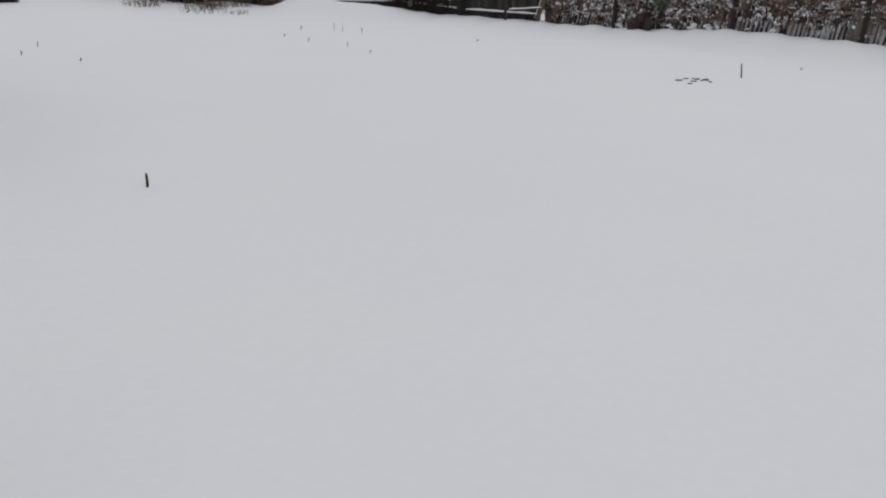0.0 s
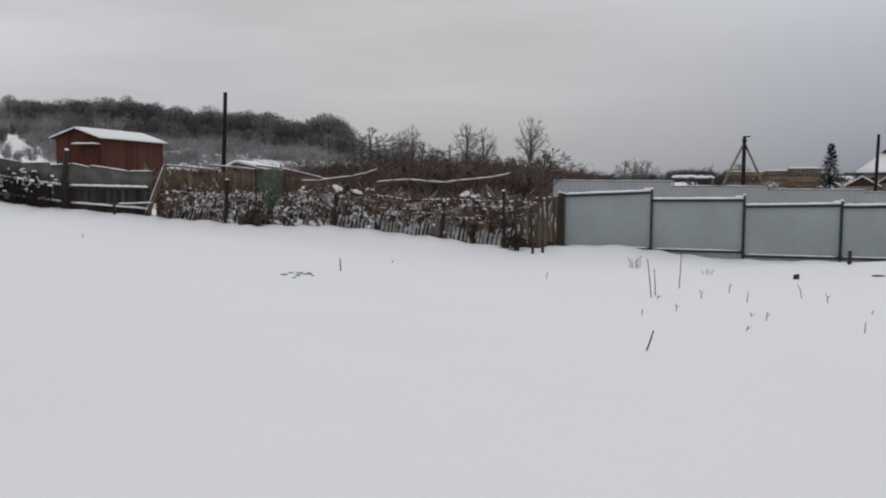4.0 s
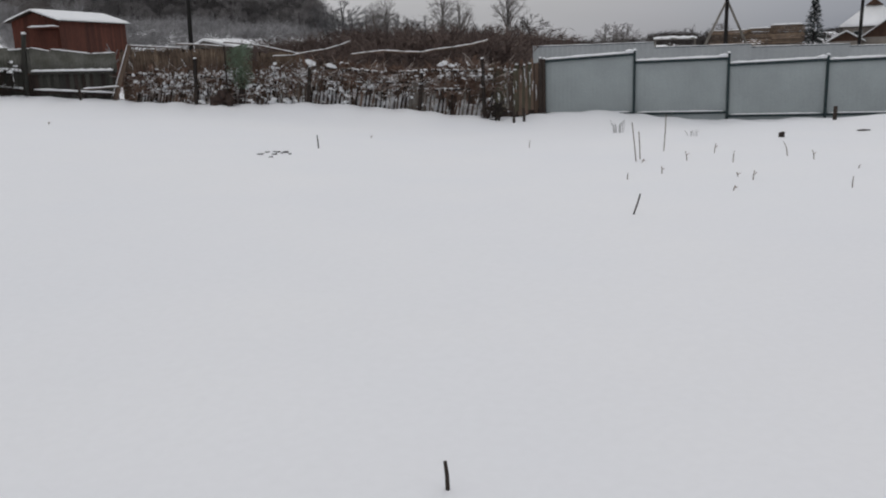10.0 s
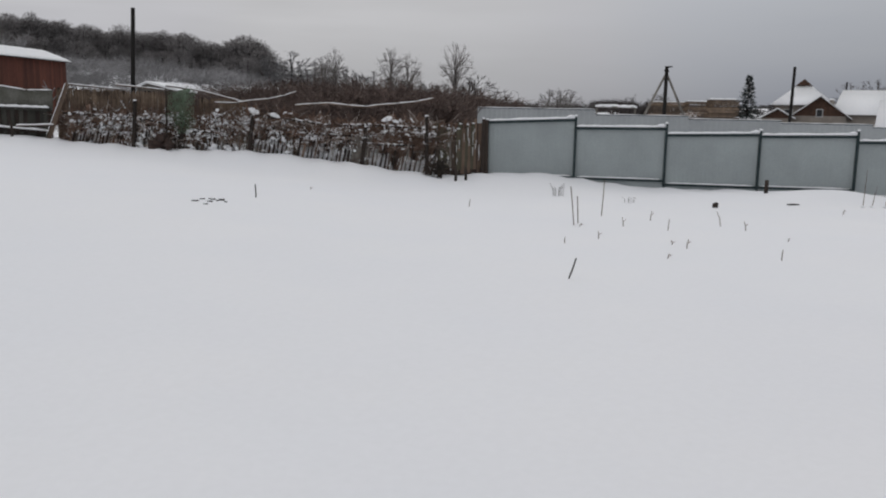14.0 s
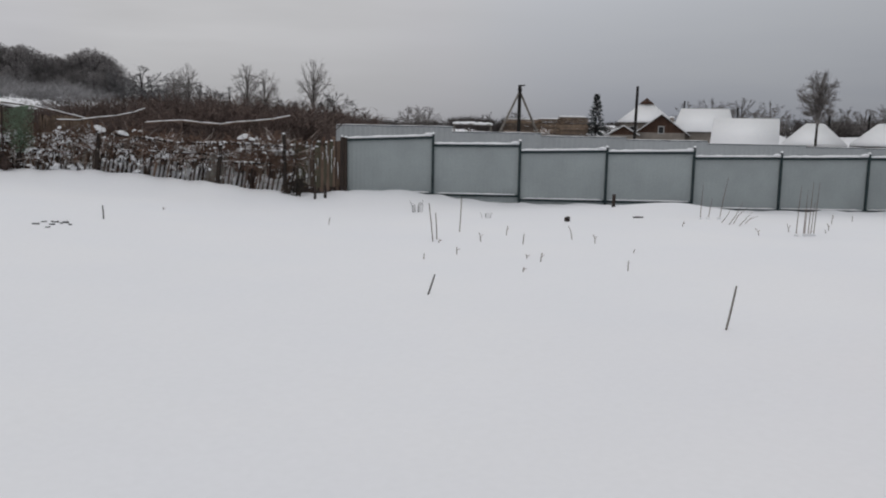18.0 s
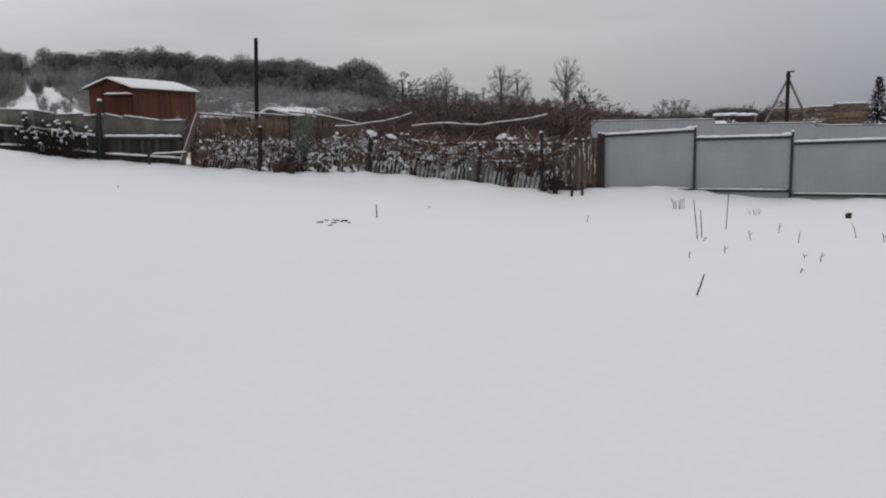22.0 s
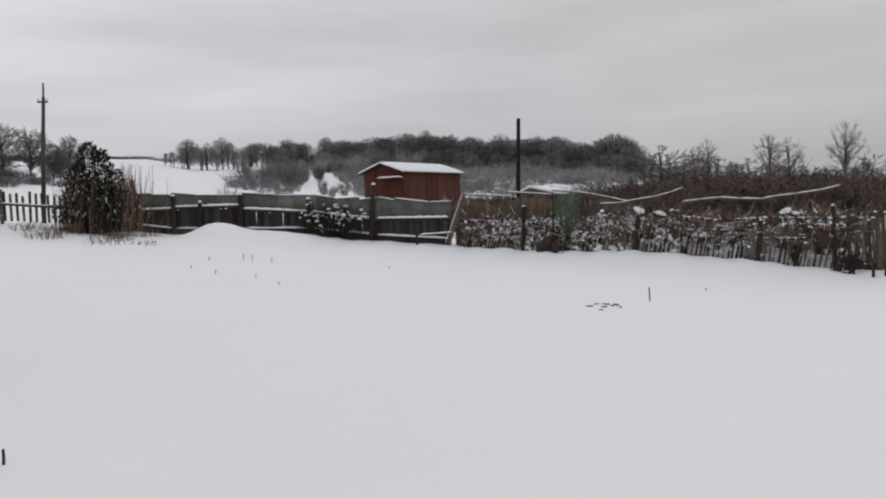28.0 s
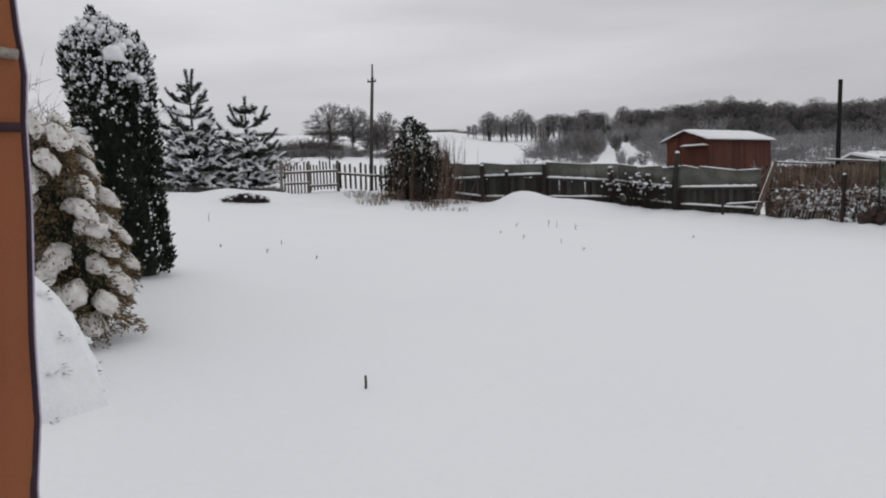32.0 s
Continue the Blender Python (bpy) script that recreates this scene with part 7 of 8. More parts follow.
def build_spruce():
    rnd = random.Random(92)
    x, y = 27.75, 69.9
    g = gz(x, y)
    h = 5.15 - g
    ob = thing("spruce", (x, y, g), "blue-green conical spruce dusted with snow", "spruce")
    bm = bmesh.new()
    add_tube(bm, ((0, 0, -0.2), (0, 0, h)), (0.12, 0.02), 7)
    part("trunk", bm, BARK, ob)
    leaves, snow = bmesh.new(), bmesh.new()
    for i in range(110):
        k = i / 110
        z = 0.2 + k * (h - 0.2)
        L = 1.6 * (1 - k) ** 0.95 * (0.8 + 0.25 * math.sin(i * 0.8)) + 0.06
        for j in range(3):
            a = rnd.uniform(0, 6.28)
            out = Vector((math.cos(a), math.sin(a), 0))
            p, q = Vector((0, 0, z)), out * L * rnd.uniform(0.75, 1.1) + Vector((0, 0, z - 0.25 * L))
            for _ in range(15):
                c = p.lerp(q, rnd.uniform(0.2, 1))
                d = (out + Vector((rnd.uniform(-0.8, 0.8), rnd.uniform(-0.8, 0.8), rnd.uniform(-0.5, 0.2)))).normalized()
                s = d.cross(Vector((0, 0, 1))).normalized()
                add_fan(leaves, c, d, s, rnd.uniform(0.16, 0.3), 0.06)
            if rnd.random() < 0.3:
                add_lump(snow, p.lerp(q, 0.8) + Vector((0, 0, 0.05)), (0.1, 0.08, 0.04), rnd, rings=3, seg=6)
    tagged(part("needles", leaves, SPRUCE_NEEDLE, ob), kind="stuff")
    tagged(part("snow_dusting", snow, SNOW_CLUMP, ob, "flecks of snow", True), kind="stuff")


build_spruce()

# ---------------------------------------------------------------- sticks, stalks and scraps in the snow
def stick(x, y, top, r, mat, label, group="sticks in the snow"):
    """A stick standing in the snow; top: offset of its upper end from its foot."""
    g = gz(x, y)
    ob = thing("stick", (x, y, g), label, "stick", group)
    bm = bmesh.new()
    t = Vector(top)
    add_tube(bm, (t * -0.25, t * 0.5 + Vector((0.004, 0, 0)), t), (r, r, r * 0.85), 6)
    part("stem", bm, mat, ob)
    return ob


def build_sticks():
    rnd = random.Random(111)
    stick(0.0, 3.74, (-0.006, 0, 0.145), 0.011, DARK_WOOD, "short dark stick poking out of smooth snow")
    stick(-5.95, 5.55, (0.004, 0, 0.12), 0.012, DARK_WOOD, "short dark stick poking out of smooth snow")
    stick(5.05, 8.37, (0.09, 0, 0.48), 0.012, GREY_WOOD, "slanting grey stick standing in the snow")
    stick(2.13, 10.25, (0.08, 0, 0.25), 0.010, DARK_WOOD, "slanting dark stick standing in the snow")
    stick(-2.81, 17.04, (-0.01, 0, 0.26), 0.014, DARK_WOOD, "upright dark stick standing in the snow")
    stick(3.97, 16.73, (0.03, 0, 0.71), 0.009, DRY_GRASS, "tall thin dry stalk in the snow")
    for x, y, h, lean in ((3.17, 15.39, 0.7, -0.08), (3.3, 15.67, 0.5, -0.03)):
        stick(x, y, (lean, 0, h), 0.009, DRY_VINE, "thin dry brown stalk in the snow", "dry stalks")
    for x, y, h, lean in ((2.62, 13.27, 0.1, 0.01), (3.26, 13.73, 0.11, -0.01), (4.03, 15.2, 0.15, -0.03), (4.77, 16.12, 0.17, 0.02), (4.71, 14.8, 0.2, 0.02), (4.32, 13.26, 0.06, -0.02), (4.44, 12.94, 0.13, 0.02), (3.85, 11.96, 0.06, 0.02), (5.93, 15.56, 0.27, -0.1), (6.13, 14.89, 0.15, -0.04), (5.46, 11.9, 0.16, 0.01), (6.29, 13.57, 0.06, 0.03), (3.23, 15.18, 0.05, 0.03), (1.46, 18.1, 0.16, 0.03), (10.21, 16.08, 0.14, -0.1), (11.22, 16.58, 0.16, -0.05), (11.88, 16.26, 0.08, -0.02), (14.06, 18.31, 0.14, 0.0), (-11.28, 15.26, 0.08, 0.02), (-10.38, 15.38, 0.1, 0.01), (-12.12, 17.45, 0.16, 0.0), (-11.92, 17.50, 0.18, 0.02), (-11.42, 17.56, 0.14, -0.02), (-11.87, 9.95, 0.05, 0.02), (-12.97, 9.73, 0.07, 0.0), (-13.69, 10.61, 0.1, 0.01), (-13.96, 9.41, 0.05, 0.0), (-17.60, 11.53, 0.22, 0.08), (-12.19, 15.64, 0.06, 0.0), (-12.71, 16.93, 0.1, 0.03), (-9.47, 14.80, 0.06, 0.0), (9.2, 17.5, 0.1, 0.03), (13.2, 17.9, 0.2, 0.02), (12.2, 16.6, 0.14, -0.04), (-8.9, 18.5, 0.06, 0.0), (-2.0, 19.3, 0.05, 0.0)):
        g = gz(x, y)
        ob = thing("weed_stalk", (x, y, g), "small dry weed stalk tip above the snow", "weed", "weed stalks")
        bm = bmesh.new()
        add_tube(bm, ((0, 0, -0.06), (lean * 0.4, 0, h * 0.6), (lean, 0, h)), (0.007, 0.007, 0.004), 4)
        if rnd.random() < 0.6:
            add_tube(bm, ((lean * 0.4, 0, h * 0.6), (lean * 0.4 + 0.05, 0, h * 0.85)), (0.006, 0.004), 4)
            add_lump(bm, (lean, 0, h), (0.009, 0.009, 0.016), rnd, rings=3, seg=5)
        part("stem", bm, DRY_VINE, ob)
    # clump of dry stems near the snow heap
    for cx, cy, n, h, w, lab in ((3.80, 20.62, 12, 0.32, 0.13, "small fan of dry frosted stems in the snow"), (5.2, 19.4, 7, 0.14, 0.12, "few pale dry stems in the snow")):
        ob = thing("dry_weed", (cx, cy, gz(cx, cy)), lab, "weed", "dry stems")
        bm = bmesh.new()
        for i in range(n):
            x = rnd.uniform(-w, w)
            add_tube(bm, ((x, 0, -0.05), (x * 1.15, 0, h * 0.5), (x * 1.45 + rnd.uniform(-0.05, 0.05), 0, h * rnd.uniform(0.6, 1))), (0.007, 0.007, 0.004), 3, False)
        tagged(part("branchwork", bm, FROST_HAZE_TWIG, ob), kind="stuff")
    # tall currant canes before the fence
    for cx, cy, items, lab in ((11.25, 16.05, ((-0.22, 1.06, 0.05), (-0.05, 0.96, 0.04), (-0.02, 0.6, 0.02), (0.06, 1.14, 0.05), (0.12, 0.7, 0.05), (0.19, 1.12, 0.06)), "cluster of tall bare canes in the snow"), (10.7, 18.95, ((0.2, 1.0, 0.18), (-0.3, 0.85, 0.03), (-0.1, 0.5, 0.1)), "tall bare canes before the metal fence")):
        ob = thing("bare_canes", (cx, cy, gz(cx, cy)), lab, "canes", "bare canes")
        for x, h, lean in items:
            bm = bmesh.new()
            add_tube(bm, ((x, 0, -0.1), (x + lean * 0.5, 0, h * 0.55), (x + lean, 0, h)), (0.010, 0.007, 0.003), 5)
            part("cane", bm, DRY_VINE, ob)
        bm = bmesh.new()
        for x, h, lean in items:
            add_lump(bm, (x, 0, 0.02), (0.05, 0.05, 0.03), rnd, rings=4, seg=6)
        part("snow_cap", bm, SNOW_CLUMP, ob, "snow round the feet", True)
    ob = thing("arched_canes", (10.55, 17.9, gz(10.55, 17.9)), "bent bare canes arching out of the snow", "canes", "bare canes")
    for a, b, c in (((-0.05, 0.3, -0.05), (0.08, 0.3, 0.1), (0.2, 0.3, 0.29)), ((-0.08, -0.1, -0.05), (0.1, -0.1, 0.2), (0.26, -0.1, 0.5)), ((0.08, -0.25, -0.05), (0.25, -0.25, 0.12), (0.42, -0.25, 0.3)), ((0.5, 0.2, -0.05), (0.65, 0.2, 0.1), (0.85, 0.2, 0.16)), ((0.15, 0.1, -0.05), (0.3, 0.1, 0.2), (0.5, 0.1, 0.36))):
        bm = bmesh.new()
        add_tube(bm, (a, b, c), (0.009, 0.007, 0.003), 5)
        part("cane", bm, DRY_VINE, ob)
    # dark clod and scraps lying on the snow
    for x, y, s, lab in ((6.92, 18.62, (0.06, 0.04, 0.07), "dark frozen clod on the snow"), (8.88, 19.15, (0.13, 0.04, 0.02), "dark scrap of wood on the snow")):
        ob = thing("clod", (x, y, gz(x, y)), lab, "clod", "scraps on the snow")
        bm = bmesh.new()
        add_lump(bm, (0, 0, s[2] * 0.7), s, rnd, 0.4, 6, 9)
        part("body", bm, DARK_WOOD, ob)
    # short stump by the fence post
    ob = thing("stump_post", (8.87, 20.63, gz(8.87, 20.63)), "short dark stump post before the fence", "stump")
    bm = bmesh.new()
    add_tube(bm, ((0, 0, -0.2), (0.01, 0, 0.32)), (0.05, 0.045), 8)
    part("stem", bm, DARK_WOOD, ob)
    # brick fragments half sunk in the snow
    for dx, dy, w, h in ((-0.24, -0.15, 0.055, 0.03), (-0.20, 0.03, 0.045, 0.022), (-0.08, 0.1, 0.05, 0.022), (-0.03, 0.06, 0.05, 0.026), (0.0, -0.12, 0.05, 0.025), (0.01, -0.3, 0.04, 0.02), (0.09, 0.0, 0.035, 0.025), (0.13, 0.06, 0.055, 0.04), (0.26, -0.05, 0.022, 0.028)):
        x, y = -3.38 + dx, 15.85 + dy * 2
        ob = thing("rubble", (x, y, gz(x, y)), "dark lump of rubble showing through the snow", "rubble", "rubble in the snow")
        bm = bmesh.new()
        add_lump(bm, (0, 0, 0), (w, 0.05, h), rnd, 0.45, 5, 8)
        part("body", bm, DARK_WOOD, ob)
        bm = bmesh.new()
        add_lump(bm, (0, -0.01, h * 0.8), (w * 0.9, 0.045, h * 0.35), rnd, 0.3, 4, 8, 0.5)
        part("snow_cap", bm, SNOW_CLUMP, ob, "cap of snow", True)
    # dark roots and rubbish in the fence corner
    x, y = 0.92, 23.6
    ob = thing("root_tangle", (x, y, gz(x, y)), "dark tangle of roots heaped at the fence foot", "roots")
    bm = bmesh.new()
    for _ in range(60):
        a = rnd.uniform(0, 6.28)
        p = Vector((rnd.uniform(-0.2, 0.2), rnd.uniform(-0.1, 0.1), rnd.uniform(-0.05, 0.45)))
        q = p + Vector((math.cos(a) * 0.25, rnd.uniform(-0.1, 0.1), math.sin(a) * 0.2))
        add_tube(bm, (p, p.lerp(q, 0.5) + Vector((0, -0.05, 0.04)), q), (0.022, 0.018, 0.01), 4, False)
    part("root_mass", bm, DARK_WOOD, ob)
    x, y = -6.5, 23.6
    ob = thing("burlap_heap", (x, y, gz(x, y)), "dark heap of rotten sacking at the fence foot", "heap")
    bm = bmesh.new()
    for dx, dz, sx, sz in ((0, 0.12, 0.24, 0.24), (-0.17, 0.06, 0.16, 0.16), (0.2, 0.08, 0.14, 0.17), (0.05, 0.27, 0.13, 0.14)):
        add_lump(bm, (dx, rnd.uniform(-0.04, 0.04), dz), (sx, 0.15, sz), rnd, 0.5, 8, 12)
    part("heap", bm, SACKING, ob)


build_sticks()

# ---------------------------------------------------------------- bare trees, shrubs and woods
def add_sliver(bm, p, q, w, rnd):
    d = q - p
    s = d.cross(Vector((rnd.uniform(-1, 1), rnd.uniform(-1, 1), rnd.uniform(-1, 1))))
    if s.length < 1e-6:
        return
    s = s.normalized() * w
    bm.faces.new((bm.verts.new(p - s), bm.verts.new(p + s), bm.verts.new(q)))


def crown_tree(name, h, seed, label, group, wide=0.27, base=0.25, tall=0.40, limbs=46, fans=14, twig=0.05, mat=None, stems=1):
    """A leafless tree whose fine twigs fill a rounded, uneven envelope. Made at the origin."""
    rnd = random.Random(seed)
    ob = thing(name, (0, 0, 0), label, "tree", group)
    trunk, top = bmesh.new(), bmesh.new()
    ph = [rnd.uniform(0, 6.28) for _ in range(4)]
    for s in range(stems):
        off = Vector((rnd.uniform(-0.06, 0.06), rnd.uniform(-0.06, 0.06), 0)) * h * (stems - 1)
        pts = [off * (0.4 + 0.9 * k) + Vector((rnd.uniform(-0.015, 0.015) * h, rnd.uniform(-0.015, 0.015) * h, h * 0.88 * k)) for k in (0, 0.3, 0.6, 1)]
        add_tube(trunk, [pts[0] - Vector((0, 0, 0.5))] + pts[1:], [0.02 * h * (1 - 0.85 * k) / stems**0.4 for k in (0, 0.3, 0.6, 1)], 6)
        for i in range(limbs // stems):
            k = base + (0.95 - base) * rnd.random()
            j = min(2, int(k / 0.3334))
            p = pts[j].lerp(pts[j + 1], min(1, (k - (0, 0.3, 0.6)[j]) / (0.3, 0.3, 0.4)[j]))
            a = rnd.uniform(0, 6.28)
            u = rnd.uniform(-0.75, 1.0)
            lump = 1 + 0.22 * math.sin(2 * a + ph[0]) + 0.18 * math.sin(3 * a + 4 * u + ph[1])
            c = Vector((0, 0, h * (1 - tall)))
            q = c + off + Vector((math.cos(a) * wide * h * math.sqrt(1 - u * u) * lump, math.sin(a) * wide * h * math.sqrt(1 - u * u) * lump, u * tall * h * (1 + 0.12 * math.sin(2 * a + ph[2]))))
            if q.z < p.z - 0.05 * h:
                p = Vector((p.x, p.y, max(base * h * 0.8, q.z - 0.1 * h)))
            m = p.lerp(q, 0.5) + Vector((0, 0, 0.05 * h))
            add_tube(top, (p, m, q), (0.006 * h, 0.004 * h, max(0.0015 * h, twig * 0.4)), 3, False)
            d = (q - p).normalized()
            for _ in range(fans):
                s0 = m.lerp(q, rnd.random() ** 0.7)
                nd = (d + Vector((rnd.gauss(0, 0.6), rnd.gauss(0, 0.6), rnd.gauss(0.25, 0.5)))).normalized()
                e = s0 + nd * h * rnd.uniform(0.035, 0.085)
                add_sliver(top, s0, e, twig, rnd)
                for _ in range(3):
                    t = s0.lerp(e, rnd.uniform(0.2, 1.0))
                    add_sliver(top, t, t + (nd + Vector((rnd.gauss(0, 0.8), rnd.gauss(0, 0.8), rnd.gauss(0.0, 0.6)))).normalized() * h * rnd.uniform(0.02, 0.05), twig * 0.7, rnd)
    part("trunk", trunk, BARK, ob)
    tagged(part("crown", top, mat or TWIG, ob), kind="stuff")
    return ob


def fan_tree(name, h, seed, label, group, limbs=9, spread=0.24, low=0.22, fans=46, twig=0.012, mat=None, stems=1):
    """A leafless tree with limbs that rise steeply into a fan of fine upright twigs. Made at the origin."""
    rnd = random.Random(seed)
    ob = thing(name, (0, 0, 0), label, "tree", group)
    trunk, top = bmesh.new(), bmesh.new()
    for s in range(stems):
        off = Vector((rnd.uniform(-0.05, 0.05), rnd.uniform(-0.05, 0.05), 0)) * h * (stems > 1)
        bow = Vector((rnd.uniform(-0.04, 0.04), rnd.uniform(-0.04, 0.04), 0)) * h
        pts = [off + bow * k * k + off * k + Vector((0, 0, h * 0.95 * k)) for k in (0, 0.3, 0.6, 1)]
        add_tube(trunk, [pts[0] - Vector((0, 0, 0.5))] + pts[1:], [0.012 * h * (1 - 0.93 * k) + twig * 0.5 for k in (0, 0.3, 0.6, 1)], 6)
        for i in range(limbs):
            k = low + (0.8 - low) * (i + rnd.random()) / limbs
            j = min(2, int(k / 0.3334))
            p = pts[j].lerp(pts[j + 1], min(1, (k - (0, 0.3, 0.6)[j]) / (0.3, 0.3, 0.4)[j]))
            a = i * 2.4 + rnd.uniform(-0.5, 0.5)
            reach = spread * h * rnd.uniform(0.6, 1.1) * math.sin(math.pi * min(0.98, 0.35 + 0.62 * k)) ** 0.7
            rise = (1 - k) * h * rnd.uniform(0.45, 0.85)
            q = p + Vector((math.cos(a) * reach, math.sin(a) * reach, rise))
            m = p.lerp(q, 0.45) + Vector((math.cos(a), math.sin(a), -0.4)) * reach * 0.22
            r = 0.0032 * h * (1 - 0.5 * k) + twig * 0.3
            add_tube(top, (p, m, q), (r, r * 0.7, twig * 0.6), 4, False)
            for _ in range(fans):
                u = rnd.random() ** 0.75
                s0 = p.lerp(m, u * 2) if u < 0.5 else m.lerp(q, u * 2 - 1)
                nd = Vector((math.cos(a) * 0.35 + rnd.gauss(0, 0.32), math.sin(a) * 0.35 + rnd.gauss(0, 0.32), 1.0)).normalized()
                e = s0 + nd * h * rnd.uniform(0.06, 0.17) * (1.1 - 0.4 * k)
                add_sliver(top, s0, e, twig, rnd)
                for _ in range(2):
                    t = s0.lerp(e, rnd.uniform(0.2, 0.9))
                    add_sliver(top, t, t + (nd + Vector((rnd.gauss(0, 0.4), rnd.gauss(0, 0.4), rnd.gauss(0.1, 0.3)))).normalized() * h * rnd.uniform(0.03, 0.08), twig * 0.7, rnd)
    part("trunk", trunk, BARK, ob)
    tagged(part("crown", top, mat or TWIG, ob), kind="stuff")
    return ob


def bare_shrub(name, h, seed, label, mat, stems=26, w=0.5, twig=0.012, group="", fork=7):
    rnd = random.Random(seed)
    ob = thing(name, (0, 0, 0), label, "shrub", group)
    bm = bmesh.new()
    for _ in range(stems):
        a = rnd.uniform(0, 6.28)
        p = Vector((math.cos(a), math.sin(a), 0)) * w * h * 0.4 * rnd.random() - Vector((0, 0, 0.3))
        d = Vector((math.cos(a) * w * rnd.random(), math.sin(a) * w * rnd.random(), 1)).normalized()
        L = h * rnd.uniform(0.6, 1.0) + 0.3
        q = p + d * L
        add_tube(bm, (p, p.lerp(q, 0.5) + Vector((rnd.uniform(-0.05, 0.05) * h, 0, 0)), q), (twig * 1.6, twig * 1.2, twig * 0.5), 3, False)
        for _ in range(fork):
            s = p.lerp(q, rnd.uniform(0.25, 1))
            nd = (d + Vector((rnd.gauss(0, 0.55), rnd.gauss(0, 0.55), rnd.gauss(0.1, 0.35)))).normalized()
            e = s + nd * h * rnd.uniform(0.12, 0.35)
            add_sliver(bm, s, e, twig, rnd)
            for _ in range(3):
                t = s.lerp(e, rnd.uniform(0.2, 1))
                add_sliver(bm, t, t + (nd + Vector((rnd.gauss(0, 0.6), rnd.gauss(0, 0.6), rnd.gauss(0, 0.5)))).normalized() * h * 0.12, twig * 0.8, rnd)
    tagged(part("branchwork", bm, mat, ob), kind="stuff")
    return ob


def grove_tree(name, h, seed, label, group, wide=0.25, lobes=7, dense=260, twig=0.05, mat=None, stems=2, bare=0.28):
    """A leafless tree of the belt: upright stems that fork into rounded lobes of fine twigs. Made at the origin."""
    rnd = random.Random(seed)
    ob = thing(name, (0, 0, 0), label, "tree", group)
    trunk, verts, faces = bmesh.new(), [], []
    feet = [Vector((rnd.uniform(-0.09, 0.09), rnd.uniform(-0.09, 0.09), 0)) * h * (stems > 1) for _ in range(stems)]
    for foot in feet:
        tip = foot * 1.6 + Vector((rnd.uniform(-0.03, 0.03) * h, rnd.uniform(-0.03, 0.03) * h, h * 0.86))
        mid = foot.lerp(tip, 0.5) + Vector((rnd.uniform(-0.02, 0.02) * h, rnd.uniform(-0.02, 0.02) * h, 0))
        add_tube(trunk, (foot - Vector((0, 0, 0.6)), mid, tip), (0.024 * h, 0.017 * h, 0.005 * h), 5)
    for i in range(lobes):
        k = (i + rnd.random()) / lobes
        a = i * 2.39996 + rnd.uniform(-0.5, 0.5)
        reach = wide * h * math.sin(math.pi * (0.22 + 0.68 * k)) * rnd.uniform(0.35, 0.85)
        c = Vector((math.cos(a) * reach, math.sin(a) * reach, h * (bare + 0.10 + (0.80 - bare) * k)))
        size = Vector((wide * h * rnd.uniform(0.42, 0.62), wide * h * rnd.uniform(0.42, 0.62), h * rnd.uniform(0.10, 0.17)))
        if i == lobes - 1:
            c, size = Vector((c.x * 0.4, c.y * 0.4, h * 0.87)), size * 0.92
        foot = rnd.choice(feet)
        p = foot * 1.2 + Vector((0, 0, max(0.12 * h, c.z - h * rnd.uniform(0.14, 0.28))))
        add_tube(trunk, (p, p.lerp(c, 0.5) + Vector((0, 0, 0.02 * h)), c), (0.011 * h, 0.008 * h, 0.003 * h), 4, False)
        for _ in range(dense):
            v = Vector((rnd.gauss(0, 1), rnd.gauss(0, 1), rnd.gauss(0, 1))).normalized() * rnd.random() ** 0.36
            q = c + Vector((v.x * size.x, v.y * size.y, v.z * size.z))
            out = (v + Vector((rnd.gauss(0, 0.6), rnd.gauss(0, 0.6), rnd.gauss(0.35, 0.6)))).normalized()
            e = q + out * h * rnd.uniform(0.025, 0.06)
            s = out.cross(Vector((rnd.uniform(-1, 1), rnd.uniform(-1, 1), rnd.uniform(-1, 1))))
            if s.length > 1e-4:
                s = s.normalized() * twig
                n = len(verts)
                verts += [q - s, q + s, e]
                faces.append((n, n + 1, n + 2))
    part("trunk", trunk, BARK, ob)
    tagged(raw("crown", verts, faces, mat or HAZED_WOOD_TWIG, ob), kind="stuff")
    return ob


def polar(az, r):
    """Plan position at an azimuth to the left of +y."""
    return -r * math.sin(radians(az)), r * math.cos(radians(az))


def plant(ob, az, r, k, rnd, first, sink=0.0, wide=1.0, exact=False):
    """Stands a copy (or, the first time, the thing itself) at an azimuth and distance."""
    x, y = polar(az, r)
    m = Matrix.Translation((x, y, gz(x, y) - sink)) @ Matrix.Rotation(rnd.uniform(0, 6.28), 4, "Z") @ Matrix.Diagonal((k * wide, k * wide, k, 1))
    if first:
        ob.matrix_basis = m
        return ob
    if exact:
        m = m @ Matrix.Diagonal((*(1 / v for v in ob.scale), 1))
    return copy_thing(ob, m)


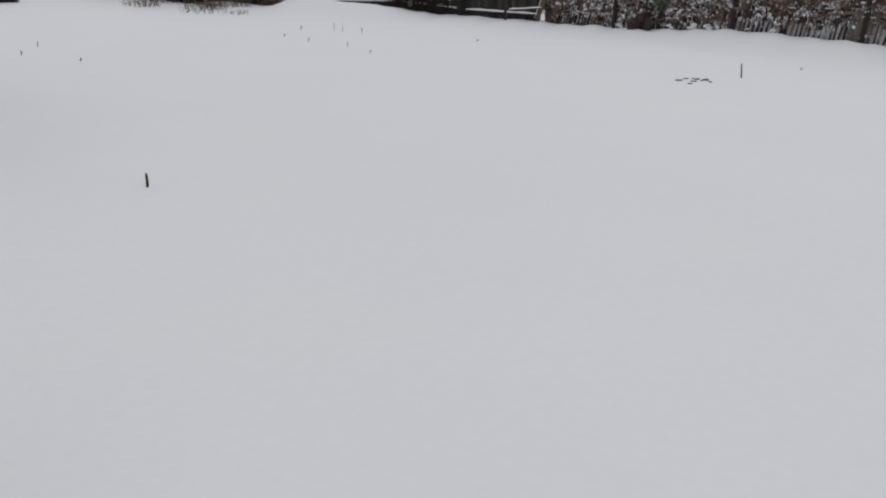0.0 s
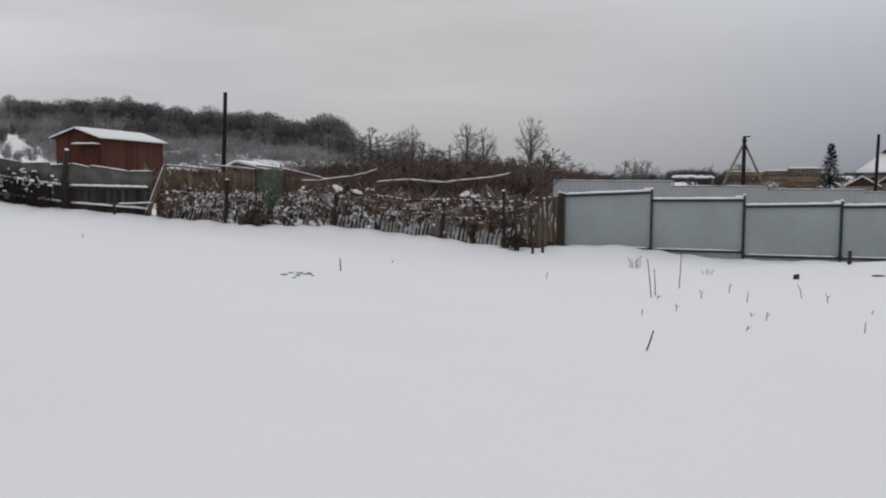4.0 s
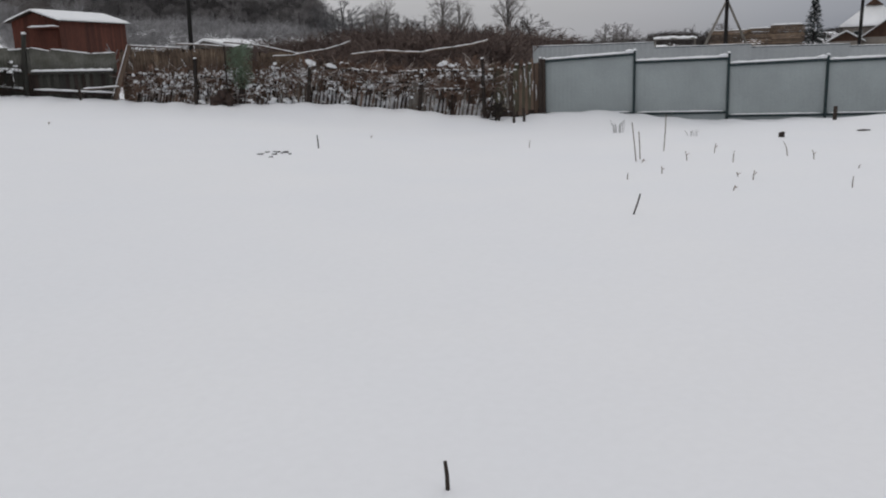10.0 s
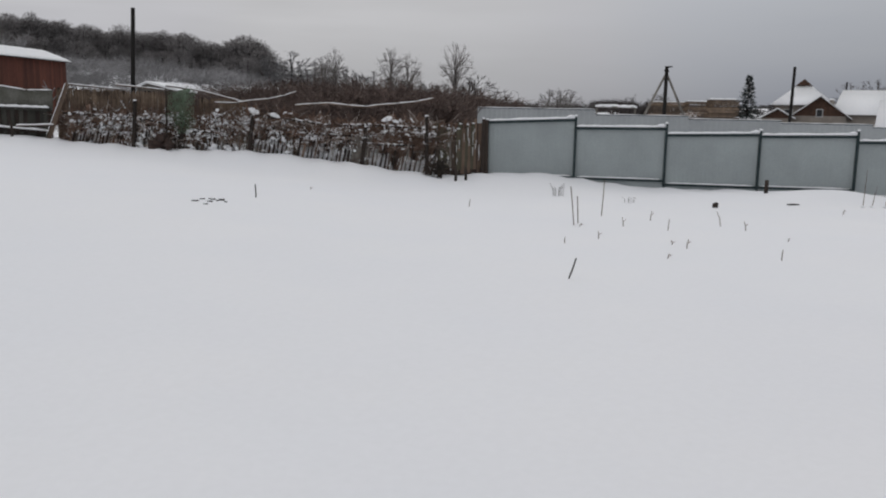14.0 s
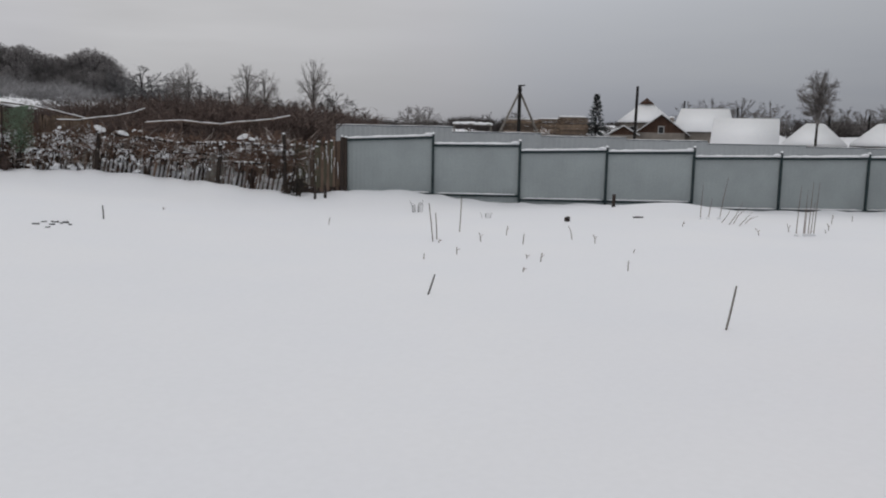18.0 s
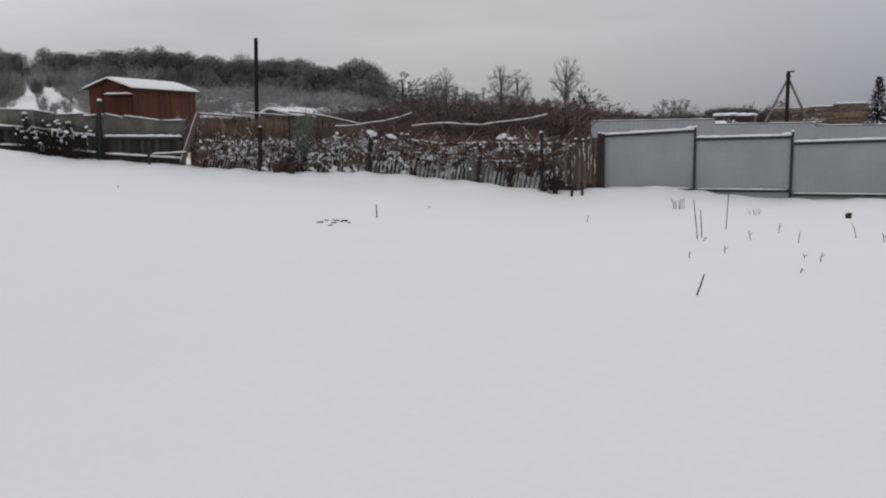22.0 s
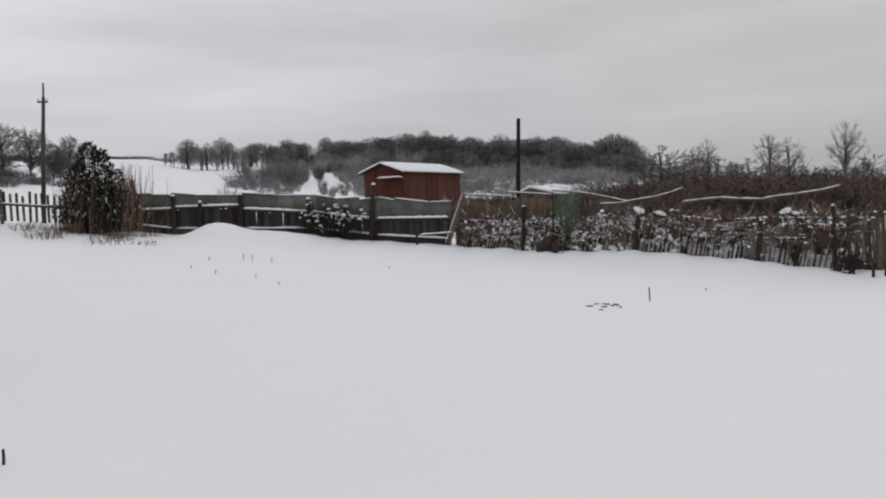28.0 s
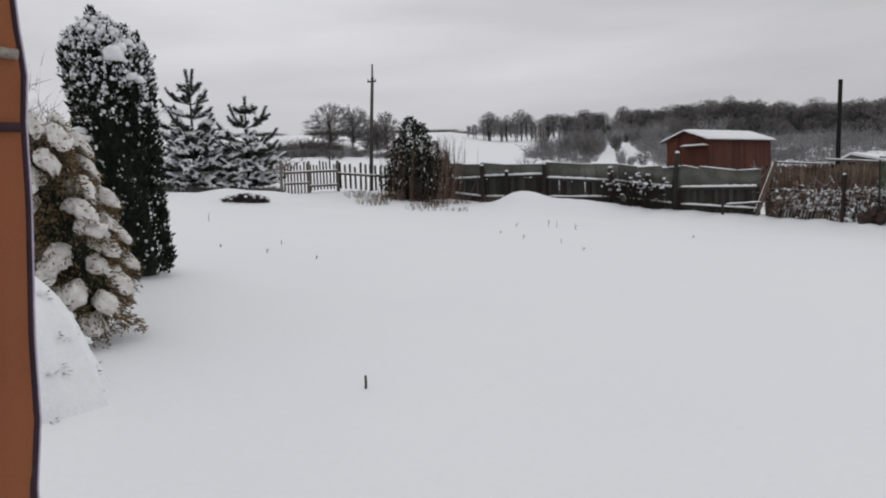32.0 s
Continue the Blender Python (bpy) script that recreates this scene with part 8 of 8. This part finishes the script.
def build_woods():
    rnd = random.Random(101)
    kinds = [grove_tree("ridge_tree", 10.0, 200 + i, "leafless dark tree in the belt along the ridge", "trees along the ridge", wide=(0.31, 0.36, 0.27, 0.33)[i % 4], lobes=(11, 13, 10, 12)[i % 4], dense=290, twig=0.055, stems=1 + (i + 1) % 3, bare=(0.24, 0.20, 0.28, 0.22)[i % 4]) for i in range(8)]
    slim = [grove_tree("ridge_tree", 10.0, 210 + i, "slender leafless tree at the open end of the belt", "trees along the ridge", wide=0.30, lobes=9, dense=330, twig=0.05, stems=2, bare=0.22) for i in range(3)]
    used = set()

    def stand(i, az, r, up, wide, rng, kin=kinds):
        x, y = polar(az, r)
        want = (2.1 + r * math.tan(radians(up)) - gz(x, y)) * rng.uniform(0.94, 1.06)
        if want > 2:
            plant(kin[i], az, r, want / 10.0, rng, (id(kin), i) not in used, 0.25, wide, True)
            used.add((id(kin), i))

    # the open end of the belt, tree by tree
    for az, up, wide, thick in ((39.8, 4.2, 1.0, 0), (39.4, 4.32, 1.1, 0), (38.8, 4.6, 1.0, 1), (38.4, 5.0, 1.15, 1), (37.75, 4.75, 1.1, 0), (37.2, 4.8, 1.1, 0), (36.75, 4.6, 0.9, 0), (36.3, 5.0, 1.1, 1), (35.8, 4.75, 1.0, 0), (35.2, 4.4, 1.0, 0)):
        stand(rnd.randrange(3), az, 168 + rnd.uniform(-4, 4), up, wide, rnd, kinds if thick else slim)
        stand(rnd.randrange(3), az - 0.25, 190, up - 0.4, 1.0, rnd, slim)
    # the closed belt, crown by crown, with its gaps
    more = random.Random(107)
    crowns = ((34.4, 4.8, 1.1), (33.5, 4.75, 1.1), (32.9, 4.55, 1.0), (32.2, 4.9, 1.15), (31.4, 4.75, 1.1), (30.6, 3.85, 0.8), (29.7, 4.85, 1.2), (29.1, 4.75, 1.2), (28.5, 4.85, 1.1), (27.7, 4.65, 1.2), (27.1, 4.75, 1.0), (26.4, 4.9, 1.2), (25.8, 4.75, 1.1), (25.2, 4.92, 1.1), (24.3, 5.0, 1.2), (23.6, 4.85, 1.1), (23.0, 5.08, 1.2), (22.3, 4.75, 1.0), (21.8, 4.85, 1.1), (20.9, 4.6, 1.2), (20.1, 4.65, 1.1), (19.3, 4.3, 1.0), (18.5, 4.55, 1.1), (18.0, 4.65, 1.0), (17.2, 4.3, 1.2), (16.4, 4.4, 1.1), (15.6, 4.38, 1.1), (14.9, 4.45, 1.0), (14.3, 4.4, 1.1), (13.6, 3.85, 1.0), (12.9, 3.95, 1.1), (12.3, 3.9, 1.1), (11.5, 4.25, 1.1), (10.8, 4.4, 1.3), (10.2, 4.2, 1.1), (9.65, 3.7, 1.0))
    for n, (az, up, wide) in enumerate(crowns):
        stand((n * 5 + rnd.randrange(3)) % 8, az, 246 + rnd.uniform(-4, 4), up, wide, rnd)
        for less in (0.3, 0.75):
            stand(rnd.randrange(8), az + rnd.uniform(-0.45, 0.45), 252 + 10 * less + rnd.uniform(-3, 3), up - less * rnd.uniform(0.6, 1.2), wide * rnd.uniform(0.85, 1.15), rnd)
        stand(more.randrange(8), az - 0.38, 244 + more.uniform(-4, 4), up - 0.12, wide * 1.05, more)
        if az < 30:
            stand(rnd.randrange(8), az + rnd.uniform(-0.4, 0.4), 236 + rnd.uniform(-4, 4), up - rnd.uniform(0.8, 1.3), wide * rnd.uniform(0.9, 1.3), rnd)
    # smaller trees where the belt runs out, mist put into their pale colour
    far = [crown_tree("ridge_tree", 7.0, 220 + i, "low tree at the end of the ridge belt, coloured pale for haze", "trees along the ridge", wide=0.42, base=0.1, tall=0.45, limbs=60, fans=14, twig=0.03, mat=HAZE_TWIG, stems=2) for i in range(2)]
    used = set()
    for az, el_top in ((9.3, 3.0), (8.75, 2.55), (8.3, 2.3), (7.75, 2.75), (7.2, 2.3), (6.6, 2.0), (6.2, 2.25), (4.2, 2.0), (2.4, 1.8), (-1.0, 1.55)):
        r = 235
        x, y = polar(az, r)
        i = len(used) if len(used) < 2 else rnd.randrange(2)
        plant(far[i], az, r, (2.1 + r * math.tan(radians(el_top)) - gz(x, y)) / 6.6, rnd, i not in used, 0.2, rnd.uniform(1.1, 1.7))
        used.add(i)
    # undergrowth on the slope below the woods, its pale grey holding frost and haze
    frost = [bare_shrub("frosted_shrub", 2.6, 230 + i, "grey leafless shrub on the snowy slope, coloured pale for frost and haze", FROST_HAZE_TWIG, 26, 0.8, 0.02, "frosted shrubs", 8) for i in range(3)]
    used = set()
    for n in range(230):
        if n < 18:
            az, r = rnd.uniform(31.8, 36.0), rnd.uniform(80, 120)
        elif n < 60:
            az, r = rnd.uniform(24.0, 27.6), rnd.uniform(90, 170)
        else:
            az, r = rnd.uniform(10, 26.5), rnd.uniform(70, 238)
        i = rnd.randrange(3)
        plant(frost[i], az, r, rnd.uniform(0.5, 1.15) * (0.95 if az > 29.5 else 0.7 if r < 110 else 1.0), rnd, i not in used, 0.2, 1.15 if az > 29.5 else 1.7)
        used.add(i)
    for n in range(150):
        az, r = (more.uniform(12, 27.3), more.uniform(110, 236)) if n < 80 else (more.uniform(18.5, 27.5), more.uniform(60, 110))
        i = more.randrange(3)
        plant(frost[i], az, r, more.uniform(0.7, 1.3) * (1.0 if r > 110 else 0.5), more, i not in used, 0.2, 1.8)
        used.add(i)
    # tall hoary shrubs and saplings on the slope behind the board fence
    tall = random.Random(109)
    sapling = [bare_shrub("tall_shrub", 4.0, 235 + i, "tall hoary leafless shrub on the slope behind the fence", (FROST_HAZE_TWIG, PALE_TWIG)[i], 34, 0.42, 0.022, "frosted shrubs", 10) for i in range(2)]
    spots = ((20, 30.8, 35.0, 105, 150, 0.5, 0.95), (26, 23.5, 28.5, 120, 215, 0.7, 1.35), (24, 27.6, 31.6, 122, 215, 0.5, 1.0), (5, 27.5, 31.2, 66, 90, 0.2, 0.4))
    n = 0
    for count, a0, a1, r0, r1, k0, k1 in spots:
        for _ in range(count):
            i = n if n < 2 else tall.choice((0, 0, 1))
            plant(sapling[i], tall.uniform(a0, a1), tall.uniform(r0, r1), tall.uniform(k0, k1), tall, n < 2, 0.2, tall.uniform(0.9, 1.4), True)
            n += 1
    # brown thicket behind the collapsed fence
    brown = [bare_shrub("leafless_shrub", 3.0, 240 + i, "dense reddish-brown leafless shrub behind the fence", THICKET if i % 2 else TWIG_RED, 60, 0.7, 0.018, "brown shrubs behind the fence", 12) for i in range(4)]
    used = set()
    for n in range(190):
        az = rnd.uniform(-5.4, 17.5) if n < 120 else rnd.uniform(-5.2, 11)
        r = rnd.uniform(36, 80)
        crest = float(np.interp(az, (-5.4, -1.5, 1, 3.3, 5, 8, 10, 12, 17), (1.1, 1.15, 1.3, 1.75, 1.6, 1.55, 1.4, 1.1, 0.4)))
        x, y = polar(az, r)
        want = 2.1 + r * math.tan(radians(crest * rnd.uniform(0.4, 1.0))) - gz(x, y)
        i = rnd.randrange(4)
        if want > 0.6:
            plant(brown[i], az, r, want / 3.0, rnd, i not in used, 0.0, rnd.uniform(1.0, 1.6))
            used.add(i)
    # low stalks right behind the fence
    bm = bmesh.new()
    for _ in range(2600):
        x = rnd.uniform(-9.1, 1.6)
        y = 24.1 + (x + 9) * 0.02 + rnd.uniform(0.3, 3.5)
        g = gz(x, y)
        crest = float(np.interp(x, (-8.7, -6, -4.5, -3, 0, 1.6), (1.2, 1.35, 1.25, 1.3, 1.6, 1.4)))
        h = crest * rnd.uniform(0.55, 1.05)
        q = Vector((x + rnd.gauss(0, 0.15), y + rnd.gauss(0, 0.1), g + h))
        p = Vector((x, y, g - 0.05))
        add_tube(bm, (p, p.lerp(q, 0.6) + Vector((rnd.uniform(-0.06, 0.06), 0, 0)), q), (0.012, 0.009, 0.004), 3, False)
        for _ in range(3):
            s = p.lerp(q, rnd.uniform(0.4, 1))
            add_sliver(bm, s, s + Vector((rnd.uniform(-0.2, 0.2), rnd.uniform(-0.1, 0.1), rnd.uniform(0, 0.2))), 0.012, rnd)
    tagged(link("weed_thicket", bm, TWIG_RED), "dense reddish-brown dry weeds behind the fence", "thicket", kind="stuff")
    # lone trees standing out of the thicket
    for az, el, r, seed, kind, lab in ((5.0, 3.4, 120, 252, 2, "bare forked tree above the thicket"), (5.7, 2.85, 122, 253, 1, "lower bare tree above the thicket"), (1.15, 3.5, 110, 254, 1, "slim bare tree with rising limbs"), (0.1, 3.3, 110, 255, 1, "slim bare tree with rising limbs"), (-3.05, 3.9, 100, 256, 1, "tall bare tree with rising limbs")):
        x, y = polar(az, r)
        g = gz(x, y)
        t = crown_tree("bare_tree", (2.1 + r * math.tan(radians(el)) - g) * 1.05, seed, lab, "lone bare trees", wide=0.2 if kind == 1 else 0.24, base=0.25, tall=0.36, limbs=64, fans=13, twig=0.009, mat=PALE_TWIG, stems=kind)
        t.matrix_basis = Matrix.Translation((x, y, g))
    for az, el, r, seed, lab in ((-4.45, 1.95, 90, 257, "low rounded bare tree"), (-3.95, 1.6, 92, 258, "low rounded bare tree"), (3.3, 2.05, 95, 259, "low rounded bare tree"), (-2.0, 1.5, 95, 256, "low rounded bare tree")):
        x, y = polar(az, r)
        g = gz(x, y)
        t = crown_tree("bare_tree", 2.1 + r * math.tan(radians(el)) - g, seed, lab, "lone bare trees", wide=0.36, base=0.25, tall=0.36, limbs=60, fans=16, twig=0.016)
        t.matrix_basis = Matrix.Translation((x, y, g))
    # village tree beside the small house, and the trees beyond the picket fence
    x, y = 34.6, 49.3
    t = crown_tree("bare_tree", (5.6 - gz(x, y)) * 1.04, 261, "bare tree with a rounded crown in the village", "lone bare trees", wide=0.16, base=0.48, tall=0.27, limbs=110, fans=20, twig=0.008, mat=PALE_TWIG)
    t.matrix_basis = Matrix.Translation((x, y, gz(x, y)))
    for az, el, seed, wide, lab in ((48.9, 5.65, 262, 0.5, "old spreading bare tree beyond the picket fence"), (47.5, 5.5, 263, 0.4, "old bare tree beyond the picket fence"), (45.3, 5.05, 264, 0.36, "bare tree beside the utility pole"), (46.3, 4.6, 265, 0.4, "low bare tree beside the utility pole"), (45.9, 4.1, 266, 0.5, "low bare tree beside the utility pole")):
        r = 112
        x, y = polar(az, r)
        g = gz(x, y)
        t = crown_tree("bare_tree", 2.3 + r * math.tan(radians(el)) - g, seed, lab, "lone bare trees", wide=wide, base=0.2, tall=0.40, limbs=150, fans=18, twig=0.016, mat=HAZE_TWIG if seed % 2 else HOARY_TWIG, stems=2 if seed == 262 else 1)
        t.matrix_basis = Matrix.Translation((x, y, g))
    hedge = [bare_shrub("field_shrub", 2.2, 270 + i, "brown leafless shrub on the far field edge", (FROST_HAZE_TWIG, PALE_TWIG, TWIG_RED)[i], 34, 0.9, 0.02, "shrubs on the field edge", 7) for i in range(3)]
    used = set()
    for n in range(190):
        if n < 75:
            az, r, k = rnd.uniform(48.8, 57), rnd.uniform(104, 128), rnd.uniform(0.5, 0.95)
        elif n < 100:
            az, r, k = rnd.uniform(44, 48.8), rnd.uniform(100, 125), rnd.uniform(0.35, 0.7)
        elif n < 125:
            az, r, k = rnd.uniform(52, 60), rnd.uniform(50, 100), rnd.uniform(0.4, 0.8)
        else:
            # the hedgerow that edges the field
            az = rnd.uniform(39.6, 56)
            r, k = 200 + rnd.uniform(-4, 4), rnd.uniform(0.16, 0.34) * (1.5 if az > 48 else 1.0)
        i = rnd.choice((0, 1, 1, 2)) if n < 75 else rnd.choice((1, 2)) if n >= 125 else rnd.randrange(3)
        plant(hedge[i], az, r, k, rnd, i not in used, 0.0, 1.6 if n < 125 else 4.5)
        used.add(i)
    # low far tree line over the village, and the woods at its east end
    line = [bare_shrub("treeline_shrub", 5.0, 280 + i, "far dark leafless scrub on the horizon", TWIG, 40, 0.9, 0.07, "far tree line", 8) for i in range(3)]
    used = set()
    for _ in range(170):
        az = rnd.uniform(-42, -5)
        r = rnd.uniform(120, 255)
        crest = float(np.interp(az, (-39, -30, -21, -14, -13, -9, -7, -5.5), (1.2, 1.1, 0.85, 0.95, 1.2, 0.65, 0.9, 0.75)))
        x, y = polar(az, r)
        want = 2.1 + r * math.tan(radians(crest + rnd.uniform(-0.35, 0.05))) - gz(x, y)
        i = rnd.randrange(3)
        if want > 0.8:
            plant(line[i], az, r, want / 4.6, rnd, i not in used, 0.2, rnd.uniform(1.2, 2.0))
            used.add(i)
    east = [fan_tree("woodland_tree", 7.0, 290 + i, "tall grey leafless tree in the wood behind the lane", "trees of the wood", limbs=18, spread=0.32, low=0.2, fans=46, twig=0.014, mat=HOARY_TWIG if i < 3 else PALE_TWIG, stems=1 + i % 2) for i in range(4)]
    east += [crown_tree("woodland_tree", 7.0, 295 + i, "tall grey leafless tree in the wood behind the lane", "trees of the wood", wide=0.28, base=0.25, tall=0.38, limbs=60, fans=13, twig=0.011, mat=HOARY_TWIG) for i in range(3)]
    used = set()
    az, n = -41.9, 0
    while az > -54:
        r = rnd.uniform(64, 95)
        crest = float(np.interp(az, (-54, -49, -46, -44.5, -42.5, -41.2), (4.6, 4.3, 4.2, 4.55, 3.9, 3.2)))
        x, y = polar(az, r)
        want = 2.0 + r * math.tan(radians(crest * (rnd.uniform(0.8, 1.02) if n % 2 else rnd.uniform(0.92, 1.03)))) - gz(x, y)
        i = rnd.choice((0, 1, 2, 3, 4, 5, 6, 4, 5, 6)) if n > 6 else n
        plant(east[i], az, r, want / 7.0, rnd, i not in used, 0.1, rnd.uniform(0.9, 1.25))
        used.add(i)
        az -= rnd.uniform(0.25, 0.6)
        n += 1
    # hoary trees behind the village roofs
    misty = [crown_tree("village_tree", 5.0, 320 + i, "hoary leafless tree behind the village houses", "trees behind the village", wide=0.34, base=0.15, tall=0.42, limbs=54, fans=13, twig=0.022, mat=PALE_TWIG, stems=1 + i) for i in range(2)]
    for n, (az, up) in enumerate(((-27.4, 1.75), (-28.1, 1.5), (-28.9, 1.95), (-29.8, 1.7), (-30.6, 2.0), (-31.3, 1.6), (-32.3, 1.85), (-33.4, 1.4), (-35.6, 1.5), (-36.6, 1.75), (-37.6, 1.45), (-38.6, 1.9), (-39.6, 1.7), (-16.2, 1.3), (-10.6, 1.25), (-9.9, 1.55), (-9.2, 1.3))):
        r = 118 + 7 * (n % 5)
        x, y = polar(az, r)
        plant(misty[n % 2], az, r, (2.0 + r * math.tan(radians(up)) - gz(x, y)) / 4.8, rnd, n < 2, 0.2, rnd.uniform(0.9, 1.3))
    scrub = [bare_shrub("wood_edge_shrub", 3.0, 300 + i, "reddish leafless shrub at the edge of the wood", TWIG_RED, 50, 0.7, 0.02, "shrubs at the wood edge", 8) for i in range(2)]
    used = set()
    for _ in range(60):
        i = rnd.randrange(2)
        plant(scrub[i], rnd.uniform(-54, -42.5), rnd.uniform(56, 90), rnd.uniform(0.55, 1.0), rnd, i not in used, 0.0, 1.4)
        used.add(i)


build_woods()


# brown bare shrub behind the golden thuja
def build_near_shrub():
    ob = bare_shrub("bare_shrub", 2.3, 310, "thin brown leafless shrub behind the golden thuja", DRY_VINE, 220, 0.36, 0.007, "", 12)
    x, y = -11.80, 4.42
    ob.matrix_basis = Matrix.Translation((x, y, gz(x, y)))


build_near_shrub()
build_pine_shade()
